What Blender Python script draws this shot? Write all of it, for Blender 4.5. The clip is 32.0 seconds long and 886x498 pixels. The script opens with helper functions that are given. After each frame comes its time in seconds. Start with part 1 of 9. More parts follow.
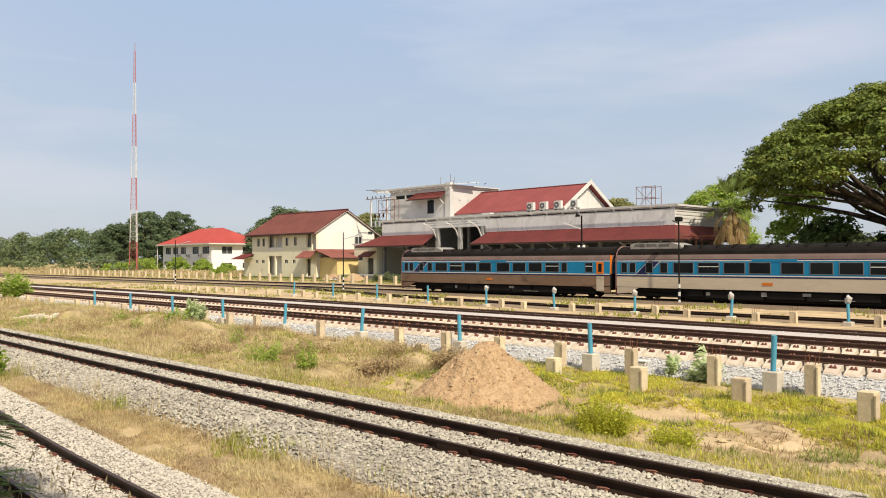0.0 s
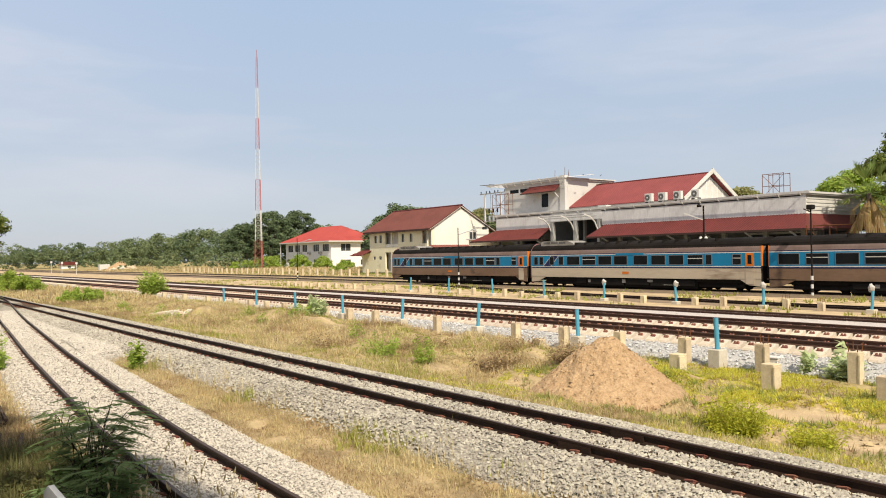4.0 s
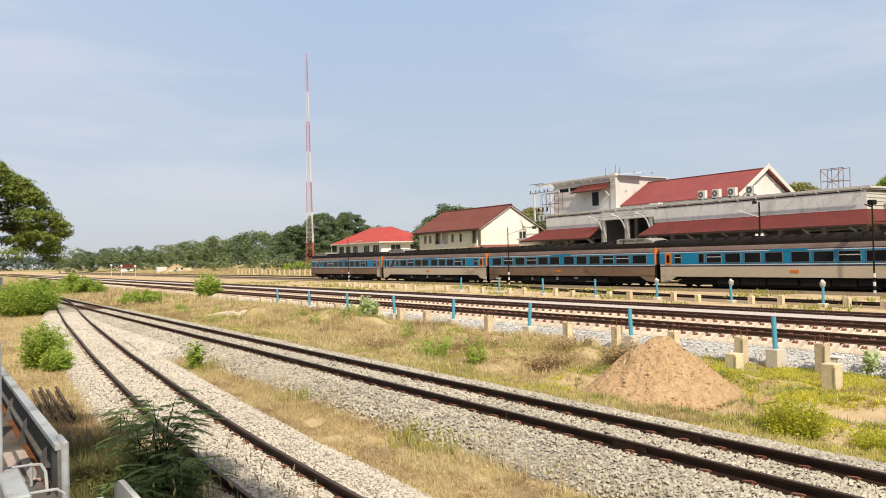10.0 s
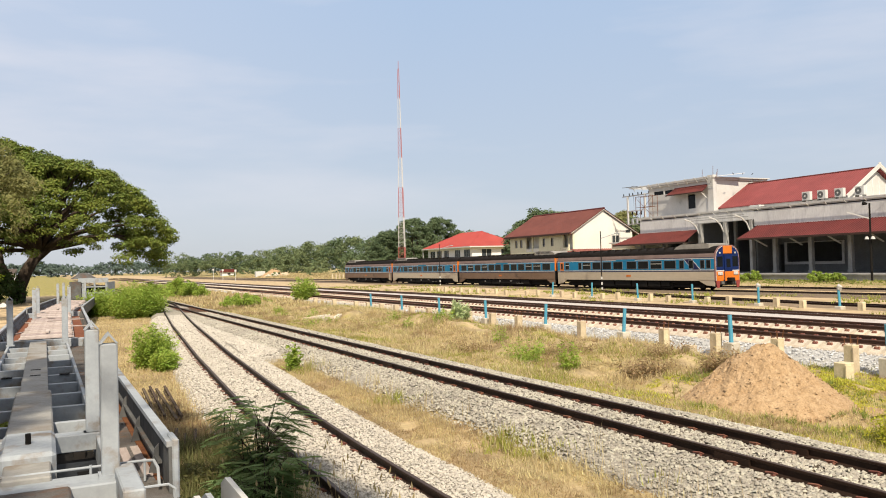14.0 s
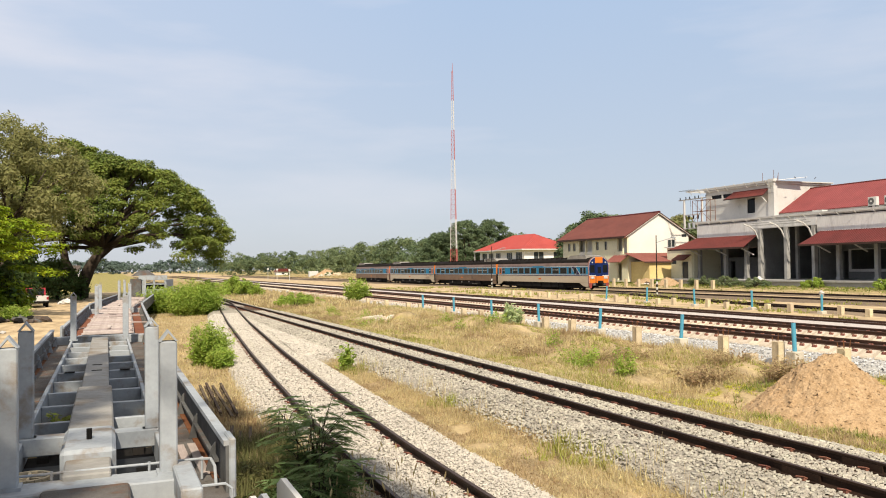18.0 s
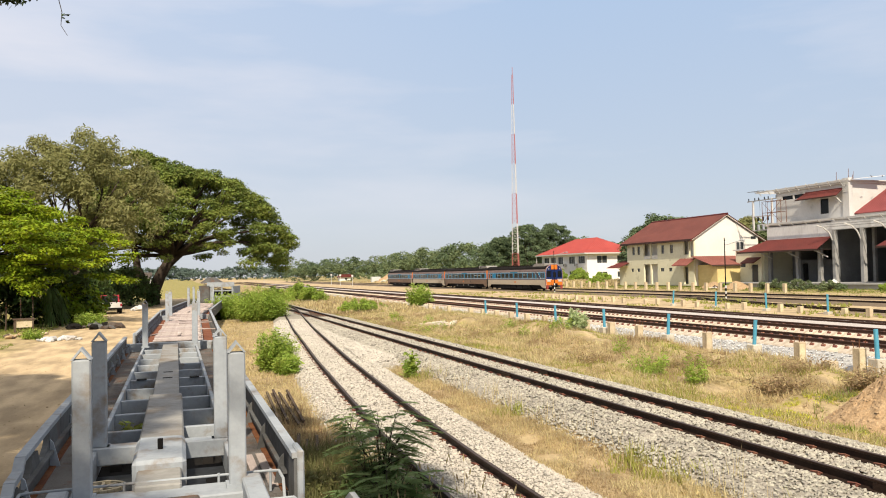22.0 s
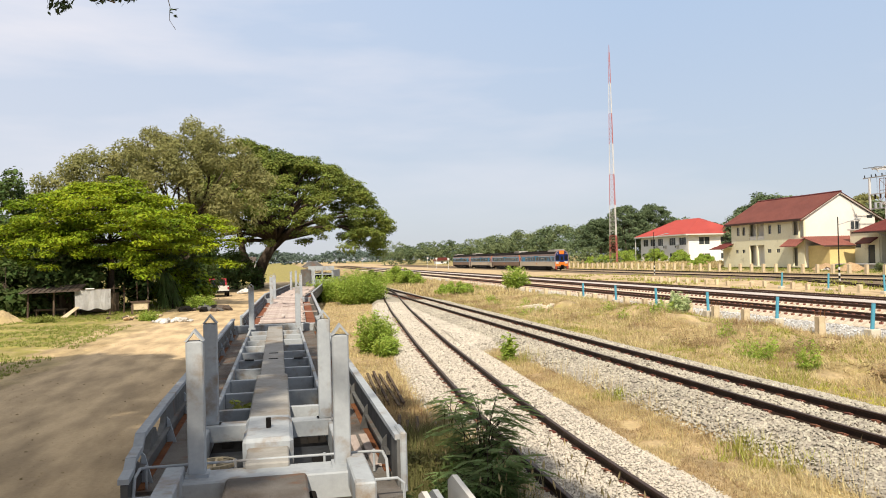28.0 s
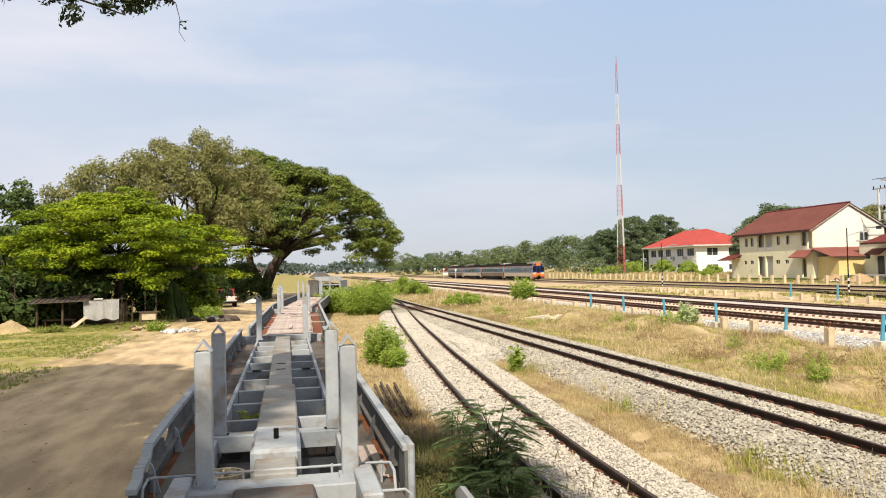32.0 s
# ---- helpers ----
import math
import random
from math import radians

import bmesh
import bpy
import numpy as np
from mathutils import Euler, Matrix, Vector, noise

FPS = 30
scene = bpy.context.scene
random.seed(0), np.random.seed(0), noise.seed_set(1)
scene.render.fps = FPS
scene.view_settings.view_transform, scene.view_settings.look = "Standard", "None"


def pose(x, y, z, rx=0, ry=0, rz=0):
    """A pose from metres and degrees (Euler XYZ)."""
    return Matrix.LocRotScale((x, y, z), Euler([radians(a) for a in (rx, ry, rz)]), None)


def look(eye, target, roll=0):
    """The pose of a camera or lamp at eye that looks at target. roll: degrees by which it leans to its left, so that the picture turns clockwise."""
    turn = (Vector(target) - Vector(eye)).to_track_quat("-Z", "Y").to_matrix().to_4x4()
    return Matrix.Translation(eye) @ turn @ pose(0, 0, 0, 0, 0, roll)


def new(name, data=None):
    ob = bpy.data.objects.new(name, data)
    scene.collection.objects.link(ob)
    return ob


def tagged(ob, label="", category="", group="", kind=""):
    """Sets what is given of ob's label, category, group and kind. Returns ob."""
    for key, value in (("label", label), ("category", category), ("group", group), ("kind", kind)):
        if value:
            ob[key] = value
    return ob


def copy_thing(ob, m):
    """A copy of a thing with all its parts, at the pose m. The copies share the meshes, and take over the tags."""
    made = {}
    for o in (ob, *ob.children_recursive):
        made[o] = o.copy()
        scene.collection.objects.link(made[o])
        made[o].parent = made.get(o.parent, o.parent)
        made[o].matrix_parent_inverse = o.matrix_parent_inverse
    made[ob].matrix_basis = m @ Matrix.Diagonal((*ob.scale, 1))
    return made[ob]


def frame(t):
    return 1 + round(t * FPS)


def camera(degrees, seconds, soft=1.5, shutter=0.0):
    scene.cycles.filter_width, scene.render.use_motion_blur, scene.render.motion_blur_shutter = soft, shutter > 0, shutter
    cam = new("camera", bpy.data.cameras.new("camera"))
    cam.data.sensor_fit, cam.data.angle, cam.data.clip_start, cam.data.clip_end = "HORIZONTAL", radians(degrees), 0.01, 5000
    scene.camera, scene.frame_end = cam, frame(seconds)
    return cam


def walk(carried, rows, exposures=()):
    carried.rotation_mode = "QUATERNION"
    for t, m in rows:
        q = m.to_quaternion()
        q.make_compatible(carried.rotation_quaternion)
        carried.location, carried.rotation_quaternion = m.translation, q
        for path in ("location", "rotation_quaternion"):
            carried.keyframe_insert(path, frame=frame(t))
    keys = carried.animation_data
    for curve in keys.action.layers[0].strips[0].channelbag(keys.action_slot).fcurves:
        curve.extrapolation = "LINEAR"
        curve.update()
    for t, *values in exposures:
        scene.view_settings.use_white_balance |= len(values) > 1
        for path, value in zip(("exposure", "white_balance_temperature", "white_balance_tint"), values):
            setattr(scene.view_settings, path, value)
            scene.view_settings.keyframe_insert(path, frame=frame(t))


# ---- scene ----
cam = camera(58.21, 32.0, soft=1.0)
PATH = [
    (0.0, pose(0.006, -0.326, 2.912, 90.84, 0.19, -44.37)),
    (0.5, pose(0.028, -0.294, 2.916, 91.13, 0.26, -42.97)),
    (1.0, pose(0.045, -0.255, 2.909, 91.11, 0.44, -41.58)),
    (1.5, pose(0.066, -0.226, 2.906, 91.07, 0.43, -40.48)),
    (2.0, pose(0.073, -0.211, 2.909, 90.94, 0.50, -39.33)),
    (2.5, pose(0.082, -0.196, 2.899, 90.93, 0.20, -38.70)),
    (3.0, pose(0.081, -0.179, 2.915, 90.99, 0.22, -37.81)),
    (3.5, pose(0.109, -0.154, 2.898, 90.81, 0.52, -36.73)),
    (5.5, pose(0.086, -0.176, 2.909, 90.33, 1.40, -35.60)),
    (6.0, pose(0.079, -0.208, 2.896, 90.52, 1.30, -36.74)),
    (6.5, pose(0.071, -0.198, 2.905, 90.49, 1.23, -36.52)),
    (7.0, pose(0.074, -0.197, 2.896, 90.32, 1.29, -36.03)),
    (7.5, pose(0.051, -0.199, 2.911, 90.43, 1.50, -35.60)),
    (8.0, pose(0.048, -0.195, 2.903, 90.59, 1.53, -34.69)),
    (8.5, pose(0.044, -0.187, 2.904, 90.77, 1.52, -33.80)),
    (9.0, pose(0.033, -0.180, 2.908, 90.85, 1.57, -32.73)),
    (9.5, pose(0.021, -0.196, 2.915, 90.72, 1.63, -32.59)),
    (10.0, pose(0.026, -0.196, 2.905, 90.63, 1.44, -32.58)),
    (10.5, pose(0.029, -0.179, 2.917, 90.89, 1.03, -32.06)),
    (11.0, pose(0.006, -0.190, 2.911, 91.15, 0.77, -31.16)),
    (11.5, pose(0.000, -0.181, 2.911, 91.28, 0.78, -30.12)),
    (12.0, pose(-0.012, -0.185, 2.908, 91.23, 1.09, -28.98)),
    (12.5, pose(-0.019, -0.189, 2.907, 91.24, 1.36, -27.88)),
    (13.0, pose(-0.020, -0.172, 2.910, 91.18, 1.66, -27.24)),
    (13.5, pose(-0.014, -0.191, 2.908, 91.06, 1.80, -26.70)),
    (14.0, pose(-0.016, -0.187, 2.913, 91.12, 1.51, -26.06)),
    (14.5, pose(-0.020, -0.171, 2.919, 91.34, 1.28, -25.53)),
    (16.5, pose(-0.034, -0.127, 2.916, 91.60, 0.86, -23.93)),
    (17.0, pose(-0.032, -0.107, 2.920, 91.45, 0.96, -23.67)),
    (17.5, pose(-0.030, -0.090, 2.908, 90.96, 1.12, -23.10)),
    (18.0, pose(-0.023, -0.006, 2.913, 91.34, 0.73, -22.37)),
    (18.5, pose(-0.035, 0.119, 2.933, 92.21, 0.66, -22.37)),
    (19.0, pose(-0.045, 0.163, 2.947, 92.10, 0.83, -22.50)),
    (19.5, pose(-0.037, 0.194, 2.953, 91.97, 0.78, -21.54)),
    (20.0, pose(-0.016, 0.168, 2.957, 91.88, 1.03, -20.58)),
    (20.5, pose(-0.010, 0.146, 2.959, 91.66, 1.07, -19.97)),
    (21.0, pose(-0.011, 0.168, 2.959, 91.59, 1.22, -19.38)),
    (21.5, pose(-0.009, 0.184, 2.962, 91.63, 1.22, -18.68)),
    (22.0, pose(-0.018, 0.206, 2.956, 91.75, 1.12, -17.96)),
    (22.5, pose(-0.015, 0.206, 2.956, 91.56, 1.04, -17.79)),
    (23.0, pose(-0.013, 0.213, 2.951, 91.38, 1.06, -17.15)),
    (23.5, pose(-0.017, 0.242, 2.962, 91.61, 1.12, -16.20)),
    (24.0, pose(-0.021, 0.238, 2.966, 91.68, 1.12, -15.82)),
    (24.5, pose(-0.022, 0.265, 2.963, 91.47, 0.93, -15.61)),
    (25.0, pose(-0.025, 0.270, 2.955, 91.34, 0.94, -15.47)),
    (25.5, pose(-0.036, 0.277, 2.952, 91.16, 1.08, -14.50)),
    (26.0, pose(-0.035, 0.301, 2.953, 90.78, 1.27, -13.07)),
    (26.5, pose(-0.035, 0.295, 2.953, 90.60, 1.42, -12.14)),
    (28.5, pose(-0.046, 0.282, 2.958, 90.69, 1.43, -11.05)),
    (29.0, pose(-0.045, 0.285, 2.955, 90.65, 1.42, -11.10)),
    (29.5, pose(-0.045, 0.306, 2.953, 90.71, 1.42, -11.08)),
    (30.0, pose(-0.054, 0.314, 2.951, 90.83, 1.35, -11.08)),
    (30.5, pose(-0.056, 0.330, 2.947, 91.09, 1.31, -10.83)),
    (31.0, pose(-0.057, 0.335, 2.956, 91.35, 1.23, -10.60)),
    (31.5, pose(-0.054, 0.292, 2.959, 91.45, 1.39, -10.51)),
    (32.0, pose(-0.052, 0.278, 2.958, 91.46, 1.39, -10.57)),
]
walk(cam, PATH, exposures=[(0.0, 0.48), (8.0, 0.5), (16.0, 0.54), (24.0, 0.58), (32.0, 0.6)])

# ---- light ----
SUN_AZ, SUN_EL = 196.0, 45.0          # compass-like: degrees clockwise from +y, and height
sun_dir = Vector((math.sin(radians(SUN_AZ)) * math.cos(radians(SUN_EL)), math.cos(radians(SUN_AZ)) * math.cos(radians(SUN_EL)), math.sin(radians(SUN_EL))))
world = bpy.data.worlds.new("sky")
scene.world = world
world.use_nodes = True
wn, wl = world.node_tree.nodes, world.node_tree.links
wn.clear()
sky = wn.new("ShaderNodeTexSky")
sky.sky_type = "NISHITA"
sky.sun_disc = False
sky.sun_elevation, sky.sun_rotation = radians(SUN_EL), radians(SUN_AZ)
sky.air_density, sky.dust_density, sky.ozone_density = 1.0, 1.0, 1.5
wbg = wn.new("ShaderNodeBackground")
wbg.inputs[1].default_value = 0.07
wout = wn.new("ShaderNodeOutputWorld")
# dry-season haze: pale towards the horizon, with thin streaks of cloud
wtc = wn.new("ShaderNodeTexCoord")
wsep = wn.new("ShaderNodeSeparateXYZ")
wl.new(wtc.outputs["Generated"], wsep.inputs[0])
wfade = wn.new("ShaderNodeMapRange")
wfade.inputs["From Min"].default_value, wfade.inputs["From Max"].default_value = 0.0, 0.34
wl.new(wsep.outputs["Z"], wfade.inputs["Value"])
wpale = wn.new("ShaderNodeMix")
wpale.data_type = "RGBA"
wpale.inputs[6].default_value, wpale.inputs[7].default_value = (6.0, 6.4, 7.05, 1), (4.95, 6.35, 8.5, 1)
wl.new(wfade.outputs[0], wpale.inputs[0])
whaze = wn.new("ShaderNodeMix")
whaze.data_type = "RGBA"
whaze.inputs[0].default_value = 0.82
wl.new(sky.outputs[0], whaze.inputs[6])
whigh = wn.new("ShaderNodeMapRange")
whigh.inputs["From Min"].default_value, whigh.inputs["From Max"].default_value = 0.4, 0.75
wl.new(wsep.outputs["Z"], whigh.inputs["Value"])
wwhite = wn.new("ShaderNodeMix")
wwhite.data_type = "RGBA"
wwhite.inputs[7].default_value = (10.5, 9.9, 9.2, 1)
wl.new(whigh.outputs[0], wwhite.inputs[0])
wl.new(wpale.outputs[2], wwhite.inputs[6])
wl.new(wwhite.outputs[2], whaze.inputs[7])
wmap = wn.new("ShaderNodeMapping")
wmap.inputs["Scale"].default_value = (1.3, 1.0, 6.5)
wmap.inputs["Rotation"].default_value = (0.0, 0.12, 0.0)
wl.new(wtc.outputs["Generated"], wmap.inputs[0])
wcloud = wn.new("ShaderNodeTexNoise")
wcloud.inputs["Scale"].default_value, wcloud.inputs["Detail"].default_value, wcloud.inputs["Roughness"].default_value = 1.7, 6, 0.52
wl.new(wmap.outputs[0], wcloud.inputs["Vector"])
wveil = wn.new("ShaderNodeMapRange")
wveil.inputs["From Min"].default_value, wveil.inputs["From Max"].default_value, wveil.inputs["To Max"].default_value = 0.44, 0.72, 0.5
wl.new(wcloud.outputs["Fac"], wveil.inputs["Value"])
wmix = wn.new("ShaderNodeMix")
wmix.data_type = "RGBA"
wmix.inputs[7].default_value = (8.7, 8.4, 8.8, 1)
# the veil thickens towards the north-west
wside = wn.new("ShaderNodeMapRange")
wside.inputs["From Min"].default_value, wside.inputs["From Max"].default_value, wside.inputs["To Max"].default_value = 0.4, -0.3, 0.28
wl.new(wsep.outputs["X"], wside.inputs["Value"])
wsum = wn.new("ShaderNodeMath")
wsum.operation = "ADD"
wl.new(wveil.outputs[0], wsum.inputs[0])
wl.new(wside.outputs[0], wsum.inputs[1])
# and thins out near the horizon
wlow = wn.new("ShaderNodeMapRange")
wlow.inputs["From Min"].default_value, wlow.inputs["From Max"].default_value, wlow.inputs["To Min"].default_value = 0.02, 0.17, 0.3
wl.new(wsep.outputs["Z"], wlow.inputs["Value"])
wthin = wn.new("ShaderNodeMath")
wthin.operation = "MULTIPLY"
wl.new(wsum.outputs[0], wthin.inputs[0])
wl.new(wlow.outputs[0], wthin.inputs[1])
wl.new(wthin.outputs[0], wmix.inputs[0])
wl.new(whaze.outputs[2], wmix.inputs[6])
wl.new(wmix.outputs[2], wbg.inputs[0])
wl.new(wbg.outputs[0], wout.inputs[0])
sun = new("sun", bpy.data.lights.new("sun", "SUN"))
sun.data.energy, sun.data.angle, sun.data.color = 4.4, radians(1.0), (1.0, 0.88, 0.7)
sun.matrix_world = look(sun_dir * 100, (0, 0, 0))
scene.view_settings.exposure = 0.58


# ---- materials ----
TONE = 0.73    # common scale of the base colours below, lowered so the exposure deepens shade


def material(name, col, col2=None, rough=0.85, scale=2.0, fine=25.0, var=0.25, bump=0.0, bump_scale=60.0, metal=0.0, spread=0.0, island=False, coat=0.0, stain=None, stain_amount=0.45, stain_scale=1.2, stretch=(1, 1, 1), spec=0.15):
    """Two colours mixed by coarse and fine noise, stains with a shape of their own, relief, and some spread between objects."""
    m = bpy.data.materials.new(name)
    m.use_nodes = True
    n, l = m.node_tree.nodes, m.node_tree.links
    b = n["Principled BSDF"]
    tc = n.new("ShaderNodeTexCoord")
    mp = n.new("ShaderNodeMapping")
    mp.inputs["Scale"].default_value = stretch
    l.new(tc.outputs["Object"], mp.inputs[0])

    def tex(s, detail=4.0):
        t = n.new("ShaderNodeTexNoise")
        t.inputs["Scale"].default_value, t.inputs["Detail"].default_value, t.inputs["Roughness"].default_value = s, detail, 0.62
        l.new(mp.outputs[0], t.inputs["Vector"])
        return t.outputs["Fac"]

    def ramp(src, lo, hi):
        r = n.new("ShaderNodeMapRange")
        r.inputs["From Min"].default_value, r.inputs["From Max"].default_value = lo, hi
        l.new(src, r.inputs["Value"])
        return r.outputs[0]

    def mix(f, a, c, blend="MIX"):
        x = n.new("ShaderNodeMix")
        x.data_type, x.blend_type = "RGBA", blend
        for k, v in ((0, f), (6, a), (7, c)):
            if isinstance(v, (tuple, list)):
                x.inputs[k].default_value = (*v, 1)
            elif isinstance(v, (int, float)):
                x.inputs[k].default_value = v
            else:
                l.new(v, x.inputs[k])
        return x.outputs[2]

    col2 = col2 or tuple(c * (1 - var) for c in col)
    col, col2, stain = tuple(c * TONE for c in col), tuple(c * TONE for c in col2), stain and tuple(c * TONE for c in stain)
    c = mix(ramp(tex(scale), 0.34, 0.66), col, col2)
    c = mix(ramp(tex(fine), 0.3, 0.7), c, mix(1.0, c, (1 - var,) * 3, "MULTIPLY"))
    if stain:
        c = mix(ramp(tex(stain_scale, 6.0), 0.66 - 0.3 * stain_amount, 0.78 - 0.2 * stain_amount), c, stain)
    if spread or island:
        src = n.new("ShaderNodeNewGeometry").outputs["Random Per Island"] if island else n.new("ShaderNodeObjectInfo").outputs["Random"]
        h = n.new("ShaderNodeHueSaturation")
        for key, a in (("Value", 1.0), ("Hue", 0.08)):
            r = n.new("ShaderNodeMapRange")
            mid = 1.0 if key == "Value" else 0.5
            r.inputs["To Min"].default_value, r.inputs["To Max"].default_value = mid - spread * a, mid + spread * a
            l.new(src, r.inputs["Value"])
            l.new(r.outputs[0], h.inputs[key])
        l.new(c, h.inputs["Color"])
        c = h.outputs[0]
    l.new(c, b.inputs["Base Color"])
    b.inputs["Metallic"].default_value = metal
    b.inputs["Specular IOR Level"].default_value = spec
    b.inputs["Coat Weight"].default_value = coat
    r = n.new("ShaderNodeMapRange")
    r.inputs["To Min"].default_value, r.inputs["To Max"].default_value = max(0.03, rough - 0.1), min(1, rough + 0.1)
    l.new(tex(fine * 0.5), r.inputs["Value"])
    l.new(r.outputs[0], b.inputs["Roughness"])
    if bump:
        bp = n.new("ShaderNodeBump")
        bp.inputs["Strength"].default_value, bp.inputs["Distance"].default_value = min(1.0, bump), 0.02
        l.new(tex(bump_scale, 5.0), bp.inputs["Height"])
        l.new(bp.outputs[0], b.inputs["Normal"])
    return m


def leaf_material(name, col, col2, spread=0.35, glow=0.45):
    """Leaves: each its own tone, a little light shining through."""
    m = material(name, col, col2, rough=0.7, scale=0.35, fine=3.0, var=0.2, spread=spread, island=True)
    n, l = m.node_tree.nodes, m.node_tree.links
    b, out = n["Principled BSDF"], n["Material Output"]
    b.inputs["Specular IOR Level"].default_value = 0.2
    t = n.new("ShaderNodeBsdfTranslucent")
    src = b.inputs["Base Color"].links[0].from_socket
    l.new(src, t.inputs["Color"])
    mx = n.new("ShaderNodeMixShader")
    mx.inputs[0].default_value = glow
    l.new(b.outputs[0], mx.inputs[1])
    l.new(t.outputs[0], mx.inputs[2])
    l.new(mx.outputs[0], out.inputs["Surface"])
    return m


RAIL = material("rail_steel", (0.04, 0.025, 0.019), (0.062, 0.036, 0.025), rough=0.6, scale=1.5, fine=30, metal=0.35, bump=0.2)
RAIL_NEW = material("new_rail_steel", (0.105, 0.06, 0.044), (0.145, 0.08, 0.058), rough=0.75, scale=1.5, fine=30, metal=0.2, bump=0.2)
RAIL_TOP = material("rail_running_surface", (0.13, 0.085, 0.06), (0.09, 0.055, 0.04), rough=0.5, scale=1.0, metal=0.4)
RUST = material("rust", (0.16, 0.06, 0.03), (0.28, 0.12, 0.05), rough=0.9, scale=4, bump=0.4)
CLIP = material("fastening_clip", (0.36, 0.16, 0.115), (0.26, 0.11, 0.08), rough=0.7, scale=5, spread=0.15)
SLEEPER = material("sleeper_concrete", (0.83, 0.765, 0.66), (0.75, 0.61, 0.45), rough=0.9, scale=0.6, fine=20, bump=0.3, spread=0.1)
WOOD_OLD = material("weathered_timber", (0.2, 0.15, 0.11), (0.1, 0.07, 0.05), rough=0.95, scale=2, fine=40, bump=0.6, spread=0.15)
STONE = material("ballast_stone", (0.61, 0.565, 0.475), (0.49, 0.455, 0.385), rough=0.95, scale=0.5, fine=12, spread=0.25, island=True)
STONE_PALE = material("pale_ballast_stone", (0.77, 0.71, 0.615), (0.68, 0.625, 0.54), rough=0.95, scale=0.5, fine=12, spread=0.13, island=True)
STONE_BLUE = material("bluish_ballast_stone", (0.78, 0.78, 0.785), (0.65, 0.655, 0.66), rough=0.95, scale=0.5, fine=12, spread=0.25, island=True)
BALLAST = material("ballast_bed", (0.58, 0.535, 0.455), (0.46, 0.42, 0.35), rough=1.0, scale=9, fine=45, var=0.45, bump=1.0, bump_scale=36)
CONC = material("raw_concrete", (1.0, 0.99, 0.965), (0.86, 0.85, 0.83), rough=0.92, scale=0.35, fine=6, var=0.16, bump=0.25, bump_scale=12, stain=(0.6, 0.59, 0.57), stain_scale=0.9, stain_amount=0.42, stretch=(1, 1, 0.3))
# hall concrete: the interior's shade is put into its dark colour
HALL_SHADE = material("shaded_hall_concrete", (0.27, 0.275, 0.275), (0.19, 0.195, 0.195), rough=0.95, scale=0.4, fine=6, var=0.2)
CONC_RAW = material("grey_raw_concrete", (0.5, 0.495, 0.48), (0.4, 0.395, 0.38), rough=0.95, scale=0.5, fine=6, var=0.15, stain=(0.3, 0.295, 0.28), stain_scale=0.8, stain_amount=0.35)
CONC_LIGHT = material("light_render", (0.78, 0.765, 0.74), (0.68, 0.67, 0.65), rough=0.9, scale=0.5, fine=5, var=0.1, stain=(0.4, 0.39, 0.37), stain_scale=0.5, stain_amount=0.25)
CONC_POST = material("stub_concrete", (0.82, 0.69, 0.48), (0.64, 0.52, 0.35), rough=0.9, scale=3, fine=20, var=0.2, bump=0.3, spread=0.12)
WHITE = material("white_paint", (0.78, 0.77, 0.74), (0.68, 0.67, 0.63), rough=0.7, scale=0.6, fine=6, var=0.08)
WHITE_WALL = material("white_wall", (1.02, 1.0, 0.99), (0.93, 0.91, 0.89), rough=0.85, scale=0.4, fine=4, var=0.06, stain=(0.55, 0.53, 0.5), stain_amount=0.2, stain_scale=0.5)
CREAM = material("cream_wall", (0.97, 0.925, 0.69), (0.89, 0.845, 0.61), rough=0.85, scale=0.4, fine=4, var=0.08, stain=(0.45, 0.42, 0.3), stain_amount=0.2, stain_scale=0.5)
CREAM_LIGHT = material("pale_cream_wall", (0.97, 0.945, 0.87), (0.9, 0.87, 0.79), rough=0.85, scale=0.4, fine=4, var=0.06)
YELLOW_WALL = material("yellow_wall", (0.92, 0.73, 0.34), (0.83, 0.65, 0.29), rough=0.85, scale=0.5, fine=4, var=0.1)
ROOF_RED = material("red_roof_sheet", (0.5, 0.088, 0.072), (0.41, 0.068, 0.058), rough=0.55, scale=0.4, fine=5, var=0.12)
ROOF_MAROON = material("maroon_roof_tile", (0.18, 0.043, 0.038), (0.13, 0.034, 0.031), rough=0.6, scale=0.5, fine=8, var=0.18, spread=0.06)
# maroon of the main roof, strong sunlight put into the lighter colour
ROOF_MAIN_LIT = material("sunlit_maroon_roof", (0.31, 0.08, 0.08), (0.25, 0.065, 0.066), rough=0.6, scale=0.5, fine=8, var=0.15)
FASCIA = material("dark_fascia", (0.1, 0.06, 0.05), rough=0.7)
GLASS_DARK = material("dark_window_glass", (0.012, 0.014, 0.017), (0.02, 0.023, 0.026), rough=0.12, scale=0.6, spec=0.12)
GLASS_GREY = material("grey_window_glass", (0.09, 0.1, 0.11), (0.06, 0.07, 0.075), rough=0.15, scale=0.6)
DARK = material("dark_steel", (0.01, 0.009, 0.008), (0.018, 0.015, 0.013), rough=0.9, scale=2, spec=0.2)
# mast red is lightened to hold the haze in front of it
MAST_RED = material("mast_red", (0.6, 0.19, 0.17), (0.5, 0.16, 0.15), rough=0.6)
MAST_WHITE = material("mast_white", (0.9, 0.88, 0.86), rough=0.6)
BLUE_PIPE = material("blue_pipe", (0.1, 0.36, 0.52), (0.12, 0.42, 0.58), rough=0.5, scale=3, var=0.12)
PLASTIC_BAG = material("plastic_bag", (0.7, 0.68, 0.64), (0.55, 0.53, 0.5), rough=0.5, scale=6)
